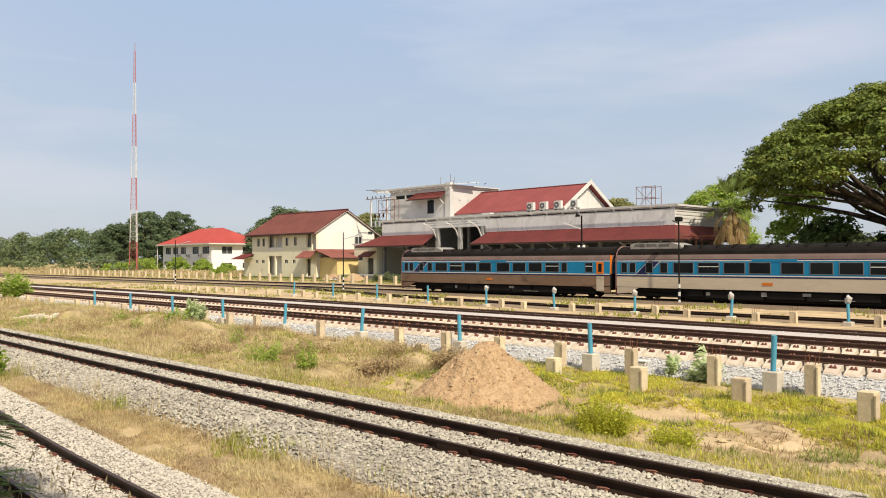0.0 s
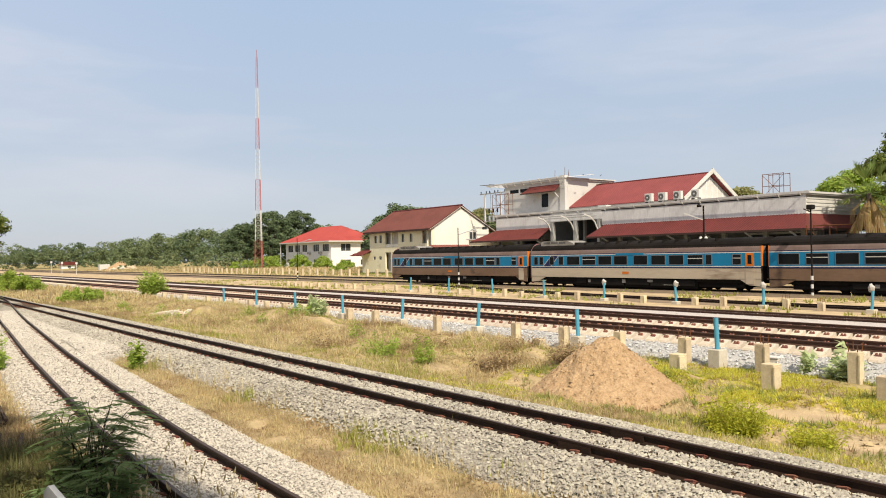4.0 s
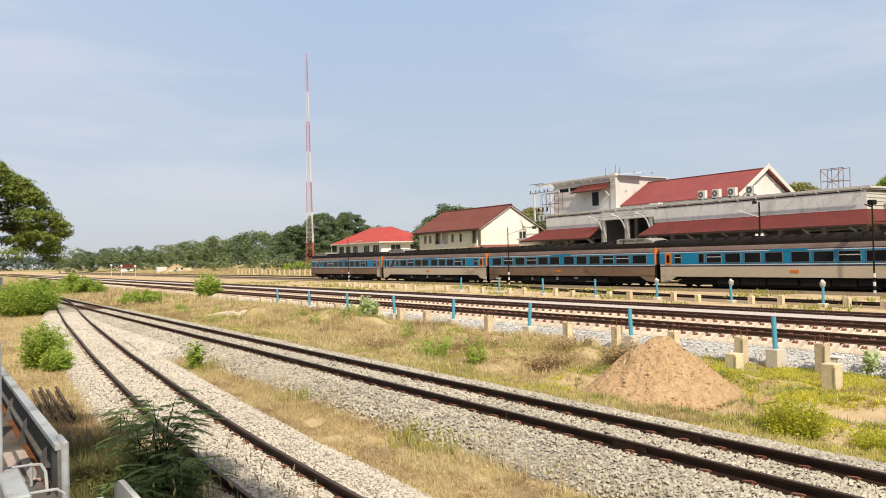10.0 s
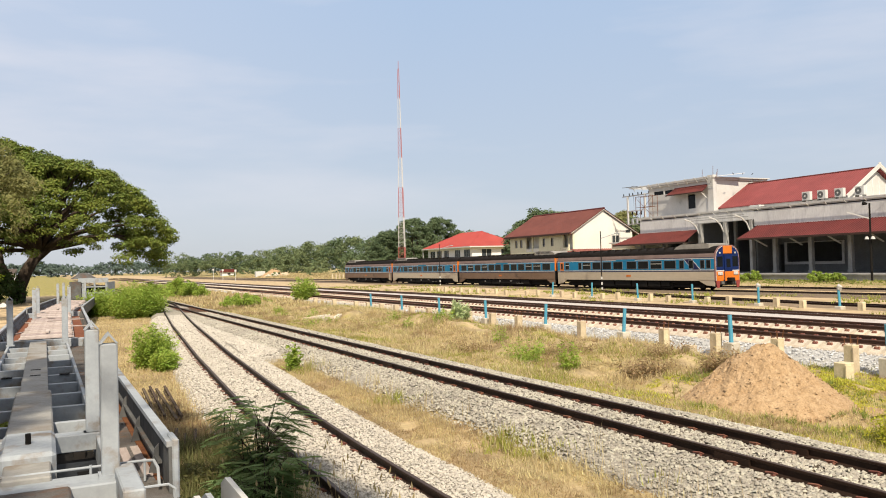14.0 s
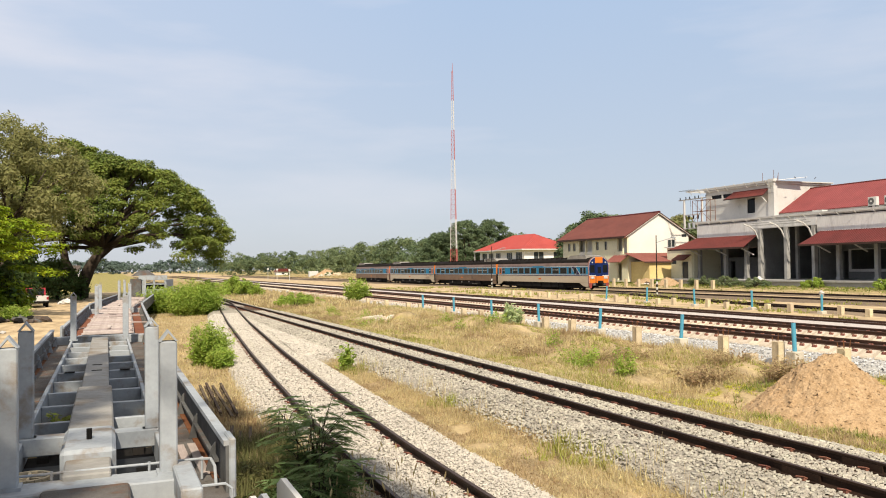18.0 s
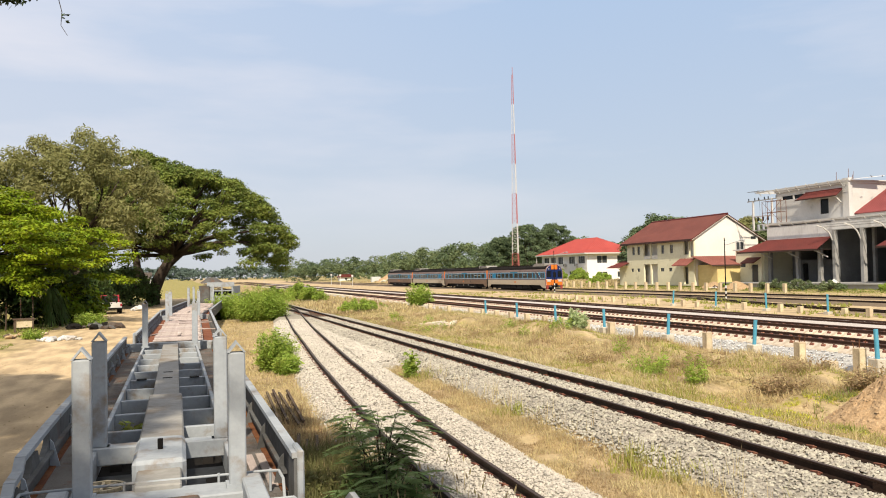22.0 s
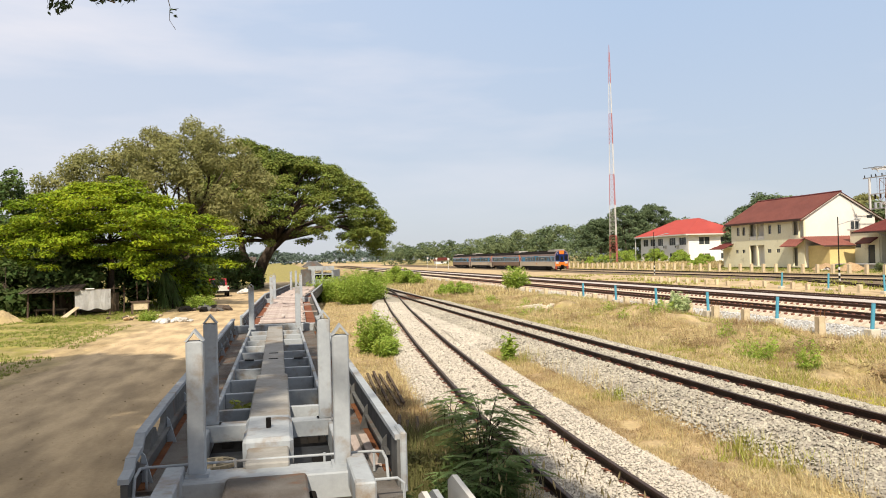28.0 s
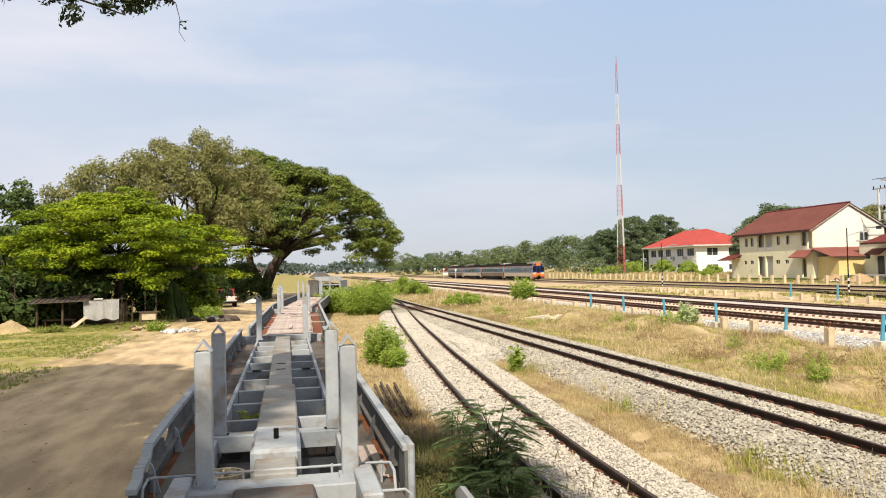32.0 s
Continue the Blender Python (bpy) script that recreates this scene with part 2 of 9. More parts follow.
SAND_RED = material("laterite_soil", (0.53, 0.355, 0.195), (0.68, 0.48, 0.285), rough=1.0, scale=5, fine=25, var=0.4, bump=0.7, bump_scale=40)
GREY_STEEL = material("grey_wagon_paint", (0.475, 0.515, 0.555), (0.4, 0.435, 0.475), rough=0.6, scale=1.2, fine=14, var=0.14, stain=(0.27, 0.21, 0.15), stain_amount=0.46, stain_scale=2.2, bump=0.1)
# dirty grey; on the wagon kerbs its darkness also stands for shade
GREY_DIRT_SHADE = material("dirty_and_shaded_grey", (0.19, 0.195, 0.195), (0.11, 0.105, 0.1), rough=0.75, scale=1.5, fine=10, var=0.2, stain=(0.16, 0.09, 0.06), stain_amount=0.4, stain_scale=1.6, bump=0.2)
GREY_WORN = material("worn_grey_paint", (0.42, 0.41, 0.385), (0.33, 0.315, 0.29), rough=0.7, scale=1.4, fine=12, var=0.18, stain=(0.24, 0.19, 0.14), stain_amount=0.52, stain_scale=1.6, bump=0.15)
# near-black steel with the wagon's inner shade put into its colour
STEEL_SHADE = material("shaded_steel", (0.042, 0.047, 0.054), (0.026, 0.028, 0.033), rough=0.6, scale=1.5, fine=12, var=0.3, stain=(0.12, 0.08, 0.06), stain_amount=0.25, stain_scale=2.0)
CHEQUER = material("chequer_plate", (0.25, 0.235, 0.22), (0.15, 0.125, 0.105), rough=0.7, scale=2, fine=90, var=0.35, bump=0.9, bump_scale=70, stain=(0.22, 0.1, 0.05), stain_amount=0.4, stain_scale=2.5)
RUST_DECK = material("rusty_deck", (0.25, 0.085, 0.05), (0.32, 0.14, 0.08), rough=0.9, scale=2, fine=20, var=0.25, bump=0.3)
DECK_WOOD = material("bleached_deck_board", (0.66, 0.56, 0.52), (0.46, 0.38, 0.35), rough=0.95, scale=3, fine=30, var=0.2, bump=0.5, spread=0.2, stretch=(1, 0.15, 1))
BARK = material("bark", (0.11, 0.085, 0.065), (0.06, 0.045, 0.035), rough=1.0, scale=3, fine=20, var=0.3, bump=0.9, bump_scale=18)
LEAF_RAIN = leaf_material("rain_tree_leaf", (0.3, 0.355, 0.065), (0.145, 0.2, 0.045), 0.28, 0.28)
LEAF_OLIVE = leaf_material("olive_leaf", (0.46, 0.45, 0.18), (0.35, 0.36, 0.14), 0.14, 0.5)
LEAF_BRIGHT = leaf_material("bright_leaf", (0.39, 0.48, 0.015), (0.16, 0.25, 0.012), 0.25, 0.2)
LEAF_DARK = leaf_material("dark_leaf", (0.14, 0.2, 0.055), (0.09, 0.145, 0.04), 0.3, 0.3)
# wood and far leaves are paled, distance haze put into both colours
LEAF_WOOD = leaf_material("wood_leaf", (0.28, 0.335, 0.155), (0.2, 0.265, 0.13), 0.12, 0.35)
LEAF_FAR = leaf_material("hazed_dark_leaf", (0.19, 0.255, 0.125), (0.14, 0.2, 0.1), 0.16, 0.3)
LEAF_BUSH = leaf_material("bush_leaf", (0.54, 0.68, 0.13), (0.42, 0.57, 0.1), 0.2, 0.5)
LEAF_LIME = leaf_material("lime_leaf", (0.74, 0.72, 0.08), (0.54, 0.58, 0.06), 0.2, 0.5)
# bough leaves: their dark silhouette against the sky is put into the colour
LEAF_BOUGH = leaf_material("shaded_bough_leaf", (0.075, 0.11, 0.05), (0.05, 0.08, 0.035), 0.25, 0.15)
LEAF_PALM = leaf_material("palm_leaf", (0.3, 0.37, 0.1), (0.2, 0.28, 0.07), 0.3)
PALM_DEAD = leaf_material("dead_palm_leaf", (0.5, 0.36, 0.17), (0.4, 0.27, 0.12), 0.25)
GRASS_DRY = leaf_material("dry_grass", (0.9, 0.76, 0.44), (0.72, 0.56, 0.29), 0.2)
LEAF_PALE = leaf_material("pale_leaf", (0.86, 0.95, 0.56), (0.68, 0.8, 0.42), 0.2, 0.55)
GRASS_BROWN = leaf_material("withered_grass", (0.66, 0.5, 0.28), (0.48, 0.34, 0.18), 0.25)
# this grass carries the shade beside the wagon in its colour
GRASS_SHADE = leaf_material("shade_darkened_grass", (0.26, 0.255, 0.1), (0.18, 0.18, 0.065), 0.25)
GRASS_LAWN = leaf_material("yellow_green_cover", (0.96, 0.87, 0.14), (0.72, 0.7, 0.11), 0.25, 0.5)
LEAF_FERN = leaf_material("fern_leaf", (0.34, 0.45, 0.17), (0.22, 0.33, 0.12), 0.25, 0.5)
POST_BLOCK = material("pale_block_concrete", (0.74, 0.68, 0.57), (0.62, 0.56, 0.45), rough=0.9, scale=3, fine=20, var=0.15, bump=0.3, spread=0.1)
GRASS_GREEN = leaf_material("green_grass", (0.58, 0.57, 0.14), (0.44, 0.47, 0.1), 0.25)
GRASS_YARD = leaf_material("yard_green_grass", (0.42, 0.46, 0.11), (0.3, 0.36, 0.08), 0.25)
# the train
SILVER = material("train_beige_grey", (0.7, 0.6, 0.455), (0.6, 0.505, 0.38), rough=0.5, scale=0.5, fine=6, var=0.12, stain=(0.3, 0.22, 0.16), stain_amount=0.22, stain_scale=1.0, stretch=(1, 0.2, 1.0))
BROWN_SIDE = material("train_dirty_brown", (0.29, 0.19, 0.125), (0.22, 0.14, 0.09), rough=0.5, scale=0.5, fine=6, var=0.15, stain=(0.11, 0.075, 0.055), stain_amount=0.4, stain_scale=1.4, stretch=(1, 0.35, 1.0))
TRAIN_FRAME = material("train_window_frame", (0.26, 0.27, 0.28), rough=0.5)
TRAIN_BLUE = material("train_sky_blue", (0.015, 0.26, 0.5), (0.015, 0.22, 0.43), rough=0.5, scale=0.6, var=0.08)
TRAIN_NAVY = material("train_navy", (0.025, 0.035, 0.12), rough=0.4)
TRAIN_CAB = material("train_cab_blue", (0.014, 0.034, 0.15), rough=0.4)
TRAIN_ORANGE = material("train_orange", (0.82, 0.24, 0.035), (0.7, 0.19, 0.03), rough=0.45, var=0.1)
TRAIN_PINK = material("train_cantrail", (0.34, 0.25, 0.225), (0.23, 0.165, 0.145), rough=0.5, scale=0.5)
TRAIN_ROOF = material("train_roof", (0.012, 0.01, 0.009), (0.022, 0.018, 0.016), rough=0.9, scale=0.6, fine=5, var=0.25, spec=0.1)
TRAIN_VENT = material("train_roof_plate", (0.45, 0.43, 0.39), (0.31, 0.29, 0.265), rough=0.6, scale=1.5)
RED_TAIL = material("train_edge_red", (0.42, 0.09, 0.08), rough=0.45)
CAB_RIM = material("train_cab_rim", (0.36, 0.2, 0.19), (0.28, 0.15, 0.14), rough=0.5)
LAMP_GLASS = material("lamp_glass", (0.75, 0.74, 0.7), rough=0.15)


# ---- building blocks ----
def thing(name, label, category, at=(0, 0, 0), rz=0.0, group="", kind=""):
    ob = new(name)
    ob.empty_display_size = 0.2
    ob.matrix_world = pose(*at, 0, 0, rz)
    return tagged(ob, label, category, group, kind)


def mesh_of(name, bm, mat):
    me = bpy.data.meshes.new(name)
    bm.normal_update()
    bm.to_mesh(me)
    bm.free()
    me.materials.append(mat)
    return me


def part(name, bm, mat, parent=None, label="", smooth=False):
    me = bm if isinstance(bm, bpy.types.Mesh) else mesh_of(name, bm, mat)
    if smooth:
        me.polygons.foreach_set("use_smooth", [True] * len(me.polygons))
    ob = new(name, me)
    ob.parent = parent
    if label:
        ob["label"] = label
    return ob


def solo(name, bm, mat, label, category, group="", kind="", at=(0, 0, 0), rz=0.0, smooth=False):
    ob = part(name, bm, mat, None, "", smooth)
    ob.matrix_world = pose(*at, 0, 0, rz)
    return tagged(ob, label, category, group, kind)


def big_mesh(name, verts, faces, mat, size=4):
    """A mesh from numpy arrays; faces all of one size."""
    me = bpy.data.meshes.new(name)
    verts, faces = np.asarray(verts, np.float32), np.asarray(faces, np.int32)
    me.vertices.add(len(verts))
    me.vertices.foreach_set("co", verts.ravel())
    me.loops.add(faces.size)
    me.loops.foreach_set("vertex_index", faces.ravel())
    me.polygons.add(len(faces))
    me.polygons.foreach_set("loop_start", np.arange(0, faces.size, size, dtype=np.int32))
    me.update(calc_edges=True)
    me.validate()
    if mat:
        me.materials.append(mat)
    return me


def box(bm, x0, x1, y0, y1, z0, z1, m=None, bevel=0.0):
    c = Matrix.Translation(((x0 + x1) / 2, (y0 + y1) / 2, (z0 + z1) / 2)) @ Matrix.Diagonal((abs(x1 - x0), abs(y1 - y0), abs(z1 - z0), 1))
    r = bmesh.ops.create_cube(bm, size=1, matrix=(m @ c) if m else c)
    if bevel:
        edges = list({e for v in r["verts"] for e in v.link_edges})
        bmesh.ops.bevel(bm, geom=edges, offset=bevel, segments=1, affect="EDGES")
    return bm


def boxed(*a, m=None, bevel=0.0):
    return box(bmesh.new(), *a, m=m, bevel=bevel)


def tube(bm, p, q, r0, r1=None, n=8):
    p, q = Vector(p), Vector(q)
    d = q - p
    m = Matrix.Translation((p + q) / 2) @ d.to_track_quat("Z", "Y").to_matrix().to_4x4()
    bmesh.ops.create_cone(bm, cap_ends=True, segments=n, radius1=r0, radius2=r0 if r1 is None else r1, depth=d.length, matrix=m)
    return bm


def bar(bm, p, q, w, h=None):
    """A square bar from p to q."""
    p, q = Vector(p), Vector(q)
    d = q - p
    m = Matrix.Translation((p + q) / 2) @ d.to_track_quat("Z", "Y").to_matrix().to_4x4() @ Matrix.Diagonal((w, h or w, d.length, 1))
    bmesh.ops.create_cube(bm, size=1, matrix=m)
    return bm


def prism(bm, outline, a, b, axis="y"):
    """An outline of (u, w) pairs pushed along an axis from a to b. y: (x, z); x: (y, z); z: (x, y)."""
    def at(u, w, s):
        return {"y": (u, s, w), "x": (s, u, w), "z": (u, w, s)}[axis]
    lo = [bm.verts.new(at(u, w, a)) for u, w in outline]
    hi = [bm.verts.new(at(u, w, b)) for u, w in outline]
    n = len(outline)
    bm.faces.new(lo)
    bm.faces.new(hi[::-1])
    for i in range(n):
        bm.faces.new((lo[i], hi[i], hi[(i + 1) % n], lo[(i + 1) % n]))
    bmesh.ops.recalc_face_normals(bm, faces=bm.faces[:])
    return bm


def sheet(bm, pts, thick=0.05):
    """A flat slab below the given corners."""
    top = [bm.verts.new(p) for p in pts]
    low = [bm.verts.new((p[0], p[1], p[2] - thick)) for p in pts]
    n = len(pts)
    bm.faces.new(top)
    bm.faces.new(low[::-1])
    for i in range(n):
        bm.faces.new((top[i], low[i], low[(i + 1) % n], top[(i + 1) % n]))
    bmesh.ops.recalc_face_normals(bm, faces=bm.faces[:])
    return bm


rng = np.random.default_rng(7)


def height(x, y):
    """Level of the ground."""
    x, y = np.asarray(x, float), np.asarray(y, float)
    def step(v, a, b):
        s = np.clip((v - a) / (b - a), 0, 1)
        return s * s * (3 - 2 * s)
    near = 1 - step(y, 24, 45)
    z = -0.32 * step(x, 10.5, 14) * (1 - step(x, 19.6, 21.0)) * (0.35 + 0.65 * near)
    z = z + 0.12 * step(x, 21, 23) * (1 - step(x, 30, 32)) + 0.02
    z = z + 0.42 * step(x, 60.5, 65) * step(y, 20, 40) + 0.4 * step(x, 67, 75) * step(y, 84, 92)
    wave = 0.05 * np.sin(1.7 * x + 0.6 * y) * np.sin(0.9 * y - 0.4 * x) + 0.04 * np.sin(3.1 * x - 1.3 * y + 1.0) * np.sin(2.3 * y + 0.5)
    for mx, my, r, h in ((15.6, 15.4, 1.1, 0.42), (16.6, 18.6, 1.2, 0.35), (17.6, 22.0, 1.3, 0.4), (16.2, 25.5, 1.5, 0.38), (17.8, 28.5, 1.2, 0.36), (16.8, 32.5, 1.6, 0.42), (17.4, 38.0, 1.8, 0.4), (15.8, 43.0, 1.9, 0.38), (17.0, 49.0, 2.2, 0.42)):
        z = z + h * np.exp(-((x - mx) ** 2 + (y - my) ** 2 * 0.6) / (r * r))
    field = step(x, 10.6, 12.5) * (1 - step(x, 17.5, 19.0)) * (1 - step(y, 70, 100))
    z = z + wave * (0.3 * (np.abs(x) < 70) * (np.abs(y) < 160) + 2.2 * field)
    return z - 0.14 * step(x, -1.8, -1.0) * (1 - step(x, 6.2, 7.0)) * (1 - step(y, 66, 80))


def hz(x, y):
    return float(height(x, y))


def leaf_quads(centres, size, flat=0.5, long=1.6, jitter=0.35, facing=None):
    """Four-cornered leaves at the centres; flat: how much they lie level; facing: the way each one tends to face."""
    n = len(centres)
    nrm = rng.normal(size=(n, 3))
    if facing is None:
        nrm[:, 2] = np.abs(nrm[:, 2]) + flat * 2
    else:
        nrm = nrm * 0.5 + facing
        nrm[:, 2] += flat
    nrm /= np.linalg.norm(nrm, axis=1)[:, None]
    u = np.cross(nrm, rng.normal(size=(n, 3)))
    u /= np.linalg.norm(u, axis=1)[:, None] + 1e-9
    v = np.cross(nrm, u)
    s = size * (1 + jitter * rng.normal(size=n)).clip(0.4, 1.9)
    u, v = u * (s * long / 2)[:, None], v * (s / 2)[:, None]
    verts = np.stack([centres - u, centres + v * 0.9 - u * 0.1, centres + u, centres - v * 0.9 - u * 0.1], 1).reshape(-1, 3)
    return verts, np.arange(4 * n).reshape(n, 4)


def bent_tube(bm, pts, r0, r1, n=7):
    """A tapering limb along points."""
    rings = []
    k = len(pts)
    for i, p in enumerate(pts):
        d = (Vector(pts[min(i + 1, k - 1)]) - Vector(pts[max(i - 1, 0)])).normalized()
        q = d.to_track_quat("Z", "Y").to_matrix()
        r = r0 + (r1 - r0) * i / (k - 1)
        rings.append([bm.verts.new(Vector(p) + q @ Vector((r * math.cos(2 * math.pi * j / n), r * math.sin(2 * math.pi * j / n), 0))) for j in range(n)])
    for a, b in zip(rings, rings[1:]):
        for j in range(n):
            bm.faces.new((a[j], a[(j + 1) % n], b[(j + 1) % n], b[j]))
    bm.faces.new(rings[0][::-1])
    bm.faces.new(rings[-1])
    return bm


# ---- ground ----
def trail(y):
    """The trodden path through the field, x for y."""
    return np.interp(y, [-2, 3.9, 4.7, 5.5, 6.5, 7.5, 8.4, 9.3, 11], [14.6, 14.3, 14.1, 14.25, 14.9, 15.25, 15.15, 14.8, 14.2])


def make_ground():
    def lines(lo, hi, fine_lo, fine_hi, step, out):
        a = list(np.arange(fine_lo, fine_hi, step))
        s, v = step, fine_lo
        low = []
        while v > lo:
            s *= out
            v -= s
            low.append(v)
        s, v = step, a[-1]
        while v < hi:
            s *= out
            v += s
            a.append(v)
        return np.array(low[::-1] + a)
    xs, ys = lines(-3200, 3200, -14, 40, 0.4, 1.2), lines(-3200, 4200, 0, 60, 0.4, 1.12)
    gx, gy = np.meshgrid(xs, ys)
    gz = height(gx, gy)
    n, m = len(xs), len(ys)
    idx = np.arange(n * m).reshape(m, n)
    faces = np.stack([idx[:-1, :-1], idx[:-1, 1:], idx[1:, 1:], idx[1:, :-1]], -1).reshape(-1, 4)
    me = big_mesh("ground", np.stack([gx, gy, gz], -1).reshape(-1, 3), faces, GROUND)
    me.polygons.foreach_set("use_smooth", [True] * len(me.polygons))

    def step(v, a, b):
        s = np.clip((v - a) / (b - a), 0, 1)
        return s * s * (3 - 2 * s)
    x, y = gx.ravel(), gy.ravel()
    # bare sandy earth: the road beside the wagons, a path in the field, the yard round the platform tracks
    road_mid = -4.6 + 0.022 * y
    sand = np.maximum(1 - step(np.abs(x - road_mid), 2.2, 3.4), step(-y, -26, -14) * (1 - step(x, -2.2, -1.6)))
    sand = np.where(x > 2.5, 0, sand) * (1 - step(y, 105, 140))
    sand = np.maximum(sand, 0.12 * step(y, 84, 96) * (1 - step(x, 6, 9)) * (1 - step(-x, 16, 22)))
    path = 1 - step(np.abs(x - trail(y)), 0.05, 0.5)
    sand = np.maximum(sand, path * (y < 11) * (y > -2))
    sand = np.maximum(sand, 0.52 * step(x, 10.9, 11.6) * (1 - step(x, 14.6, 16.0)) * (1 - step(y, 7, 10)))
    sand = np.maximum(sand, 0.6 * step(x, 30, 33) * (1 - step(x, 60, 63)))
    # green cover: wet spots in the field and by the platform
    green = 0.5 * step(x, 14.5, 16.5) * (1 - step(x, 19.5, 21)) * (1 - step(y, 13, 17)) * (1 - path)
    green = np.maximum(green, 0.36 * step(x, 10.8, 11.8) * (1 - step(x, 19.2, 20.5)) * step(y, 12, 16))
    green = np.maximum(green, 0.5 * step(x, 59, 62))
    green = np.maximum(green, 0.62 * step(-x, 7.2, 9.5) * step(y, 24, 30))
    green = np.maximum(green, 0.62 * step(y, 80, 98) * (1 - step(x, 6, 12)))
    for name, values in (("sand", sand), ("green", green)):
        at = me.attributes.new(name, "FLOAT", "POINT")
        at.data.foreach_set("value", values.astype(np.float32))
    return solo("ground", me, None, "dry sandy railway yard ground with yellow grass", "ground", kind="structure")


def ground_material():
    m = material("ground_soil", (0.68, 0.53, 0.31), (0.53, 0.395, 0.215), rough=1.0, scale=0.35, fine=9, var=0.35, bump=1.0, bump_scale=14, stain=(0.42, 0.34, 0.17), stain_amount=0.45, stain_scale=0.5)
    n, l = m.node_tree.nodes, m.node_tree.links
    b = n["Principled BSDF"]
    base = b.inputs["Base Color"].links[0].from_socket
    big = n.new("ShaderNodeTexNoise")
    big.inputs["Scale"].default_value, big.inputs["Detail"].default_value = 1.4, 6
    tc = n.new("ShaderNodeTexCoord")
    l.new(tc.outputs["Object"], big.inputs["Vector"])
    fine = n.new("ShaderNodeTexNoise")
    fine.inputs["Scale"].default_value, fine.inputs["Detail"].default_value = 16, 6
    l.new(tc.outputs["Object"], fine.inputs["Vector"])
    for name, c1, c2 in (("green", (0.2, 0.19, 0.045), (0.29, 0.25, 0.085)), ("sand", (0.5, 0.388, 0.245), (0.385, 0.285, 0.17))):
        a = n.new("ShaderNodeAttribute")
        a.attribute_name = name
        add = n.new("ShaderNodeMath")
        add.operation = "ADD"
        l.new(a.outputs["Fac"], add.inputs[0])
        l.new(big.outputs["Fac"], add.inputs[1])
        r = n.new("ShaderNodeMapRange")
        r.inputs["From Min"].default_value, r.inputs["From Max"].default_value = 0.85, 1.15
        l.new(add.outputs[0], r.inputs["Value"])
        tone = n.new("ShaderNodeMix")
        tone.data_type = "RGBA"
        tone.inputs[6].default_value, tone.inputs[7].default_value = (*c1, 1), (*c2, 1)
        l.new(fine.outputs["Fac"], tone.inputs[0])
        mx = n.new("ShaderNodeMix")
        mx.data_type = "RGBA"
        l.new(r.outputs[0], mx.inputs[0])
        l.new(base, mx.inputs[6])
        l.new(tone.outputs[2], mx.inputs[7])
        base = mx.outputs[2]
    # wheel tracks and trodden streaks along the yard
    ruts = n.new("ShaderNodeTexNoise")
    ruts.inputs["Scale"].default_value, ruts.inputs["Detail"].default_value = 1.0, 7
    stretch = n.new("ShaderNodeMapping")
    stretch.inputs["Scale"].default_value = (1.5, 0.42, 1.0)
    l.new(tc.outputs["Object"], stretch.inputs[0])
    l.new(stretch.outputs[0], ruts.inputs["Vector"])
    rr = n.new("ShaderNodeMapRange")
    rr.inputs["From Min"].default_value, rr.inputs["From Max"].default_value, rr.inputs["To Min"].default_value, rr.inputs["To Max"].default_value = 0.36, 0.64, 0.7, 1.2
    l.new(ruts.outputs["Fac"], rr.inputs["Value"])
    worn = n.new("ShaderNodeMix")
    worn.data_type, worn.blend_type = "RGBA", "MULTIPLY"
    worn.inputs[0].default_value = 1.0
    l.new(base, worn.inputs[6])
    l.new(rr.outputs[0], worn.inputs[7])
    base = worn.outputs[2]
    l.new(base, b.inputs["Base Color"])
    return m


GROUND = ground_material()
make_ground()


# ---- tracks ----
def siding_x(y):
    """Centre line of the curved siding."""
    return float(np.interp(y, [-20, 9, 12, 15, 20, 27, 33, 42, 52, 61, 68, 90], [3.66, 3.7, 3.77, 3.9, 4.22, 4.68, 5.15, 5.85, 6.75, 7.65, 8.2, 8.55]))


def straight(x):
    return lambda y: x


def rail_mesh(bm, line, off, z, y0, y1, step):
    """One flat-bottomed rail; z: its top."""
    prof = [(-0.065, -0.16), (0.065, -0.16), (0.065, -0.14), (0.012, -0.115), (0.012, -0.04), (0.034, -0.032), (0.034, -0.004), (0.026, 0), (-0.026, 0), (-0.034, -0.004), (-0.034, -0.032), (-0.012, -0.04), (-0.012, -0.115), (-0.065, -0.14)]
    ys = np.linspace(y0, y1, max(2, int((y1 - y0) / step) + 1))
    rings = []
    for y in ys:
        x = line(y) + off
        zz = z(y) if callable(z) else z
        rings.append([bm.verts.new((x + u, y, zz + w)) for u, w in prof])
    k = len(prof)
    for a, b in zip(rings, rings[1:]):
        for j in range(k):
            f = bm.faces.new((a[j], a[(j + 1) % k], b[(j + 1) % k], b[j]))
            f.material_index = 1 if j == 7 else 0
    return bm


def track(name, label, line, z, y0, y1, step=40.0, group="tracks in the yard", steel=RAIL):
    root = thing("railway_track", label, "railway track", group=group)
    for off in (-0.535, 0.535):
        bm = rail_mesh(bmesh.new(), line, off, z, y0, y1, step)
        bmesh.ops.recalc_face_normals(bm, faces=bm.faces[:])
        ob = part("rail", bm, steel, root)
        ob.data.materials.append(RAIL_TOP)
    return root


def siding_z(y):
    return float(np.interp(y, [-20, 10, 30, 62, 90], [0.1, 0.1, 0.18, 0.34, 0.34]))


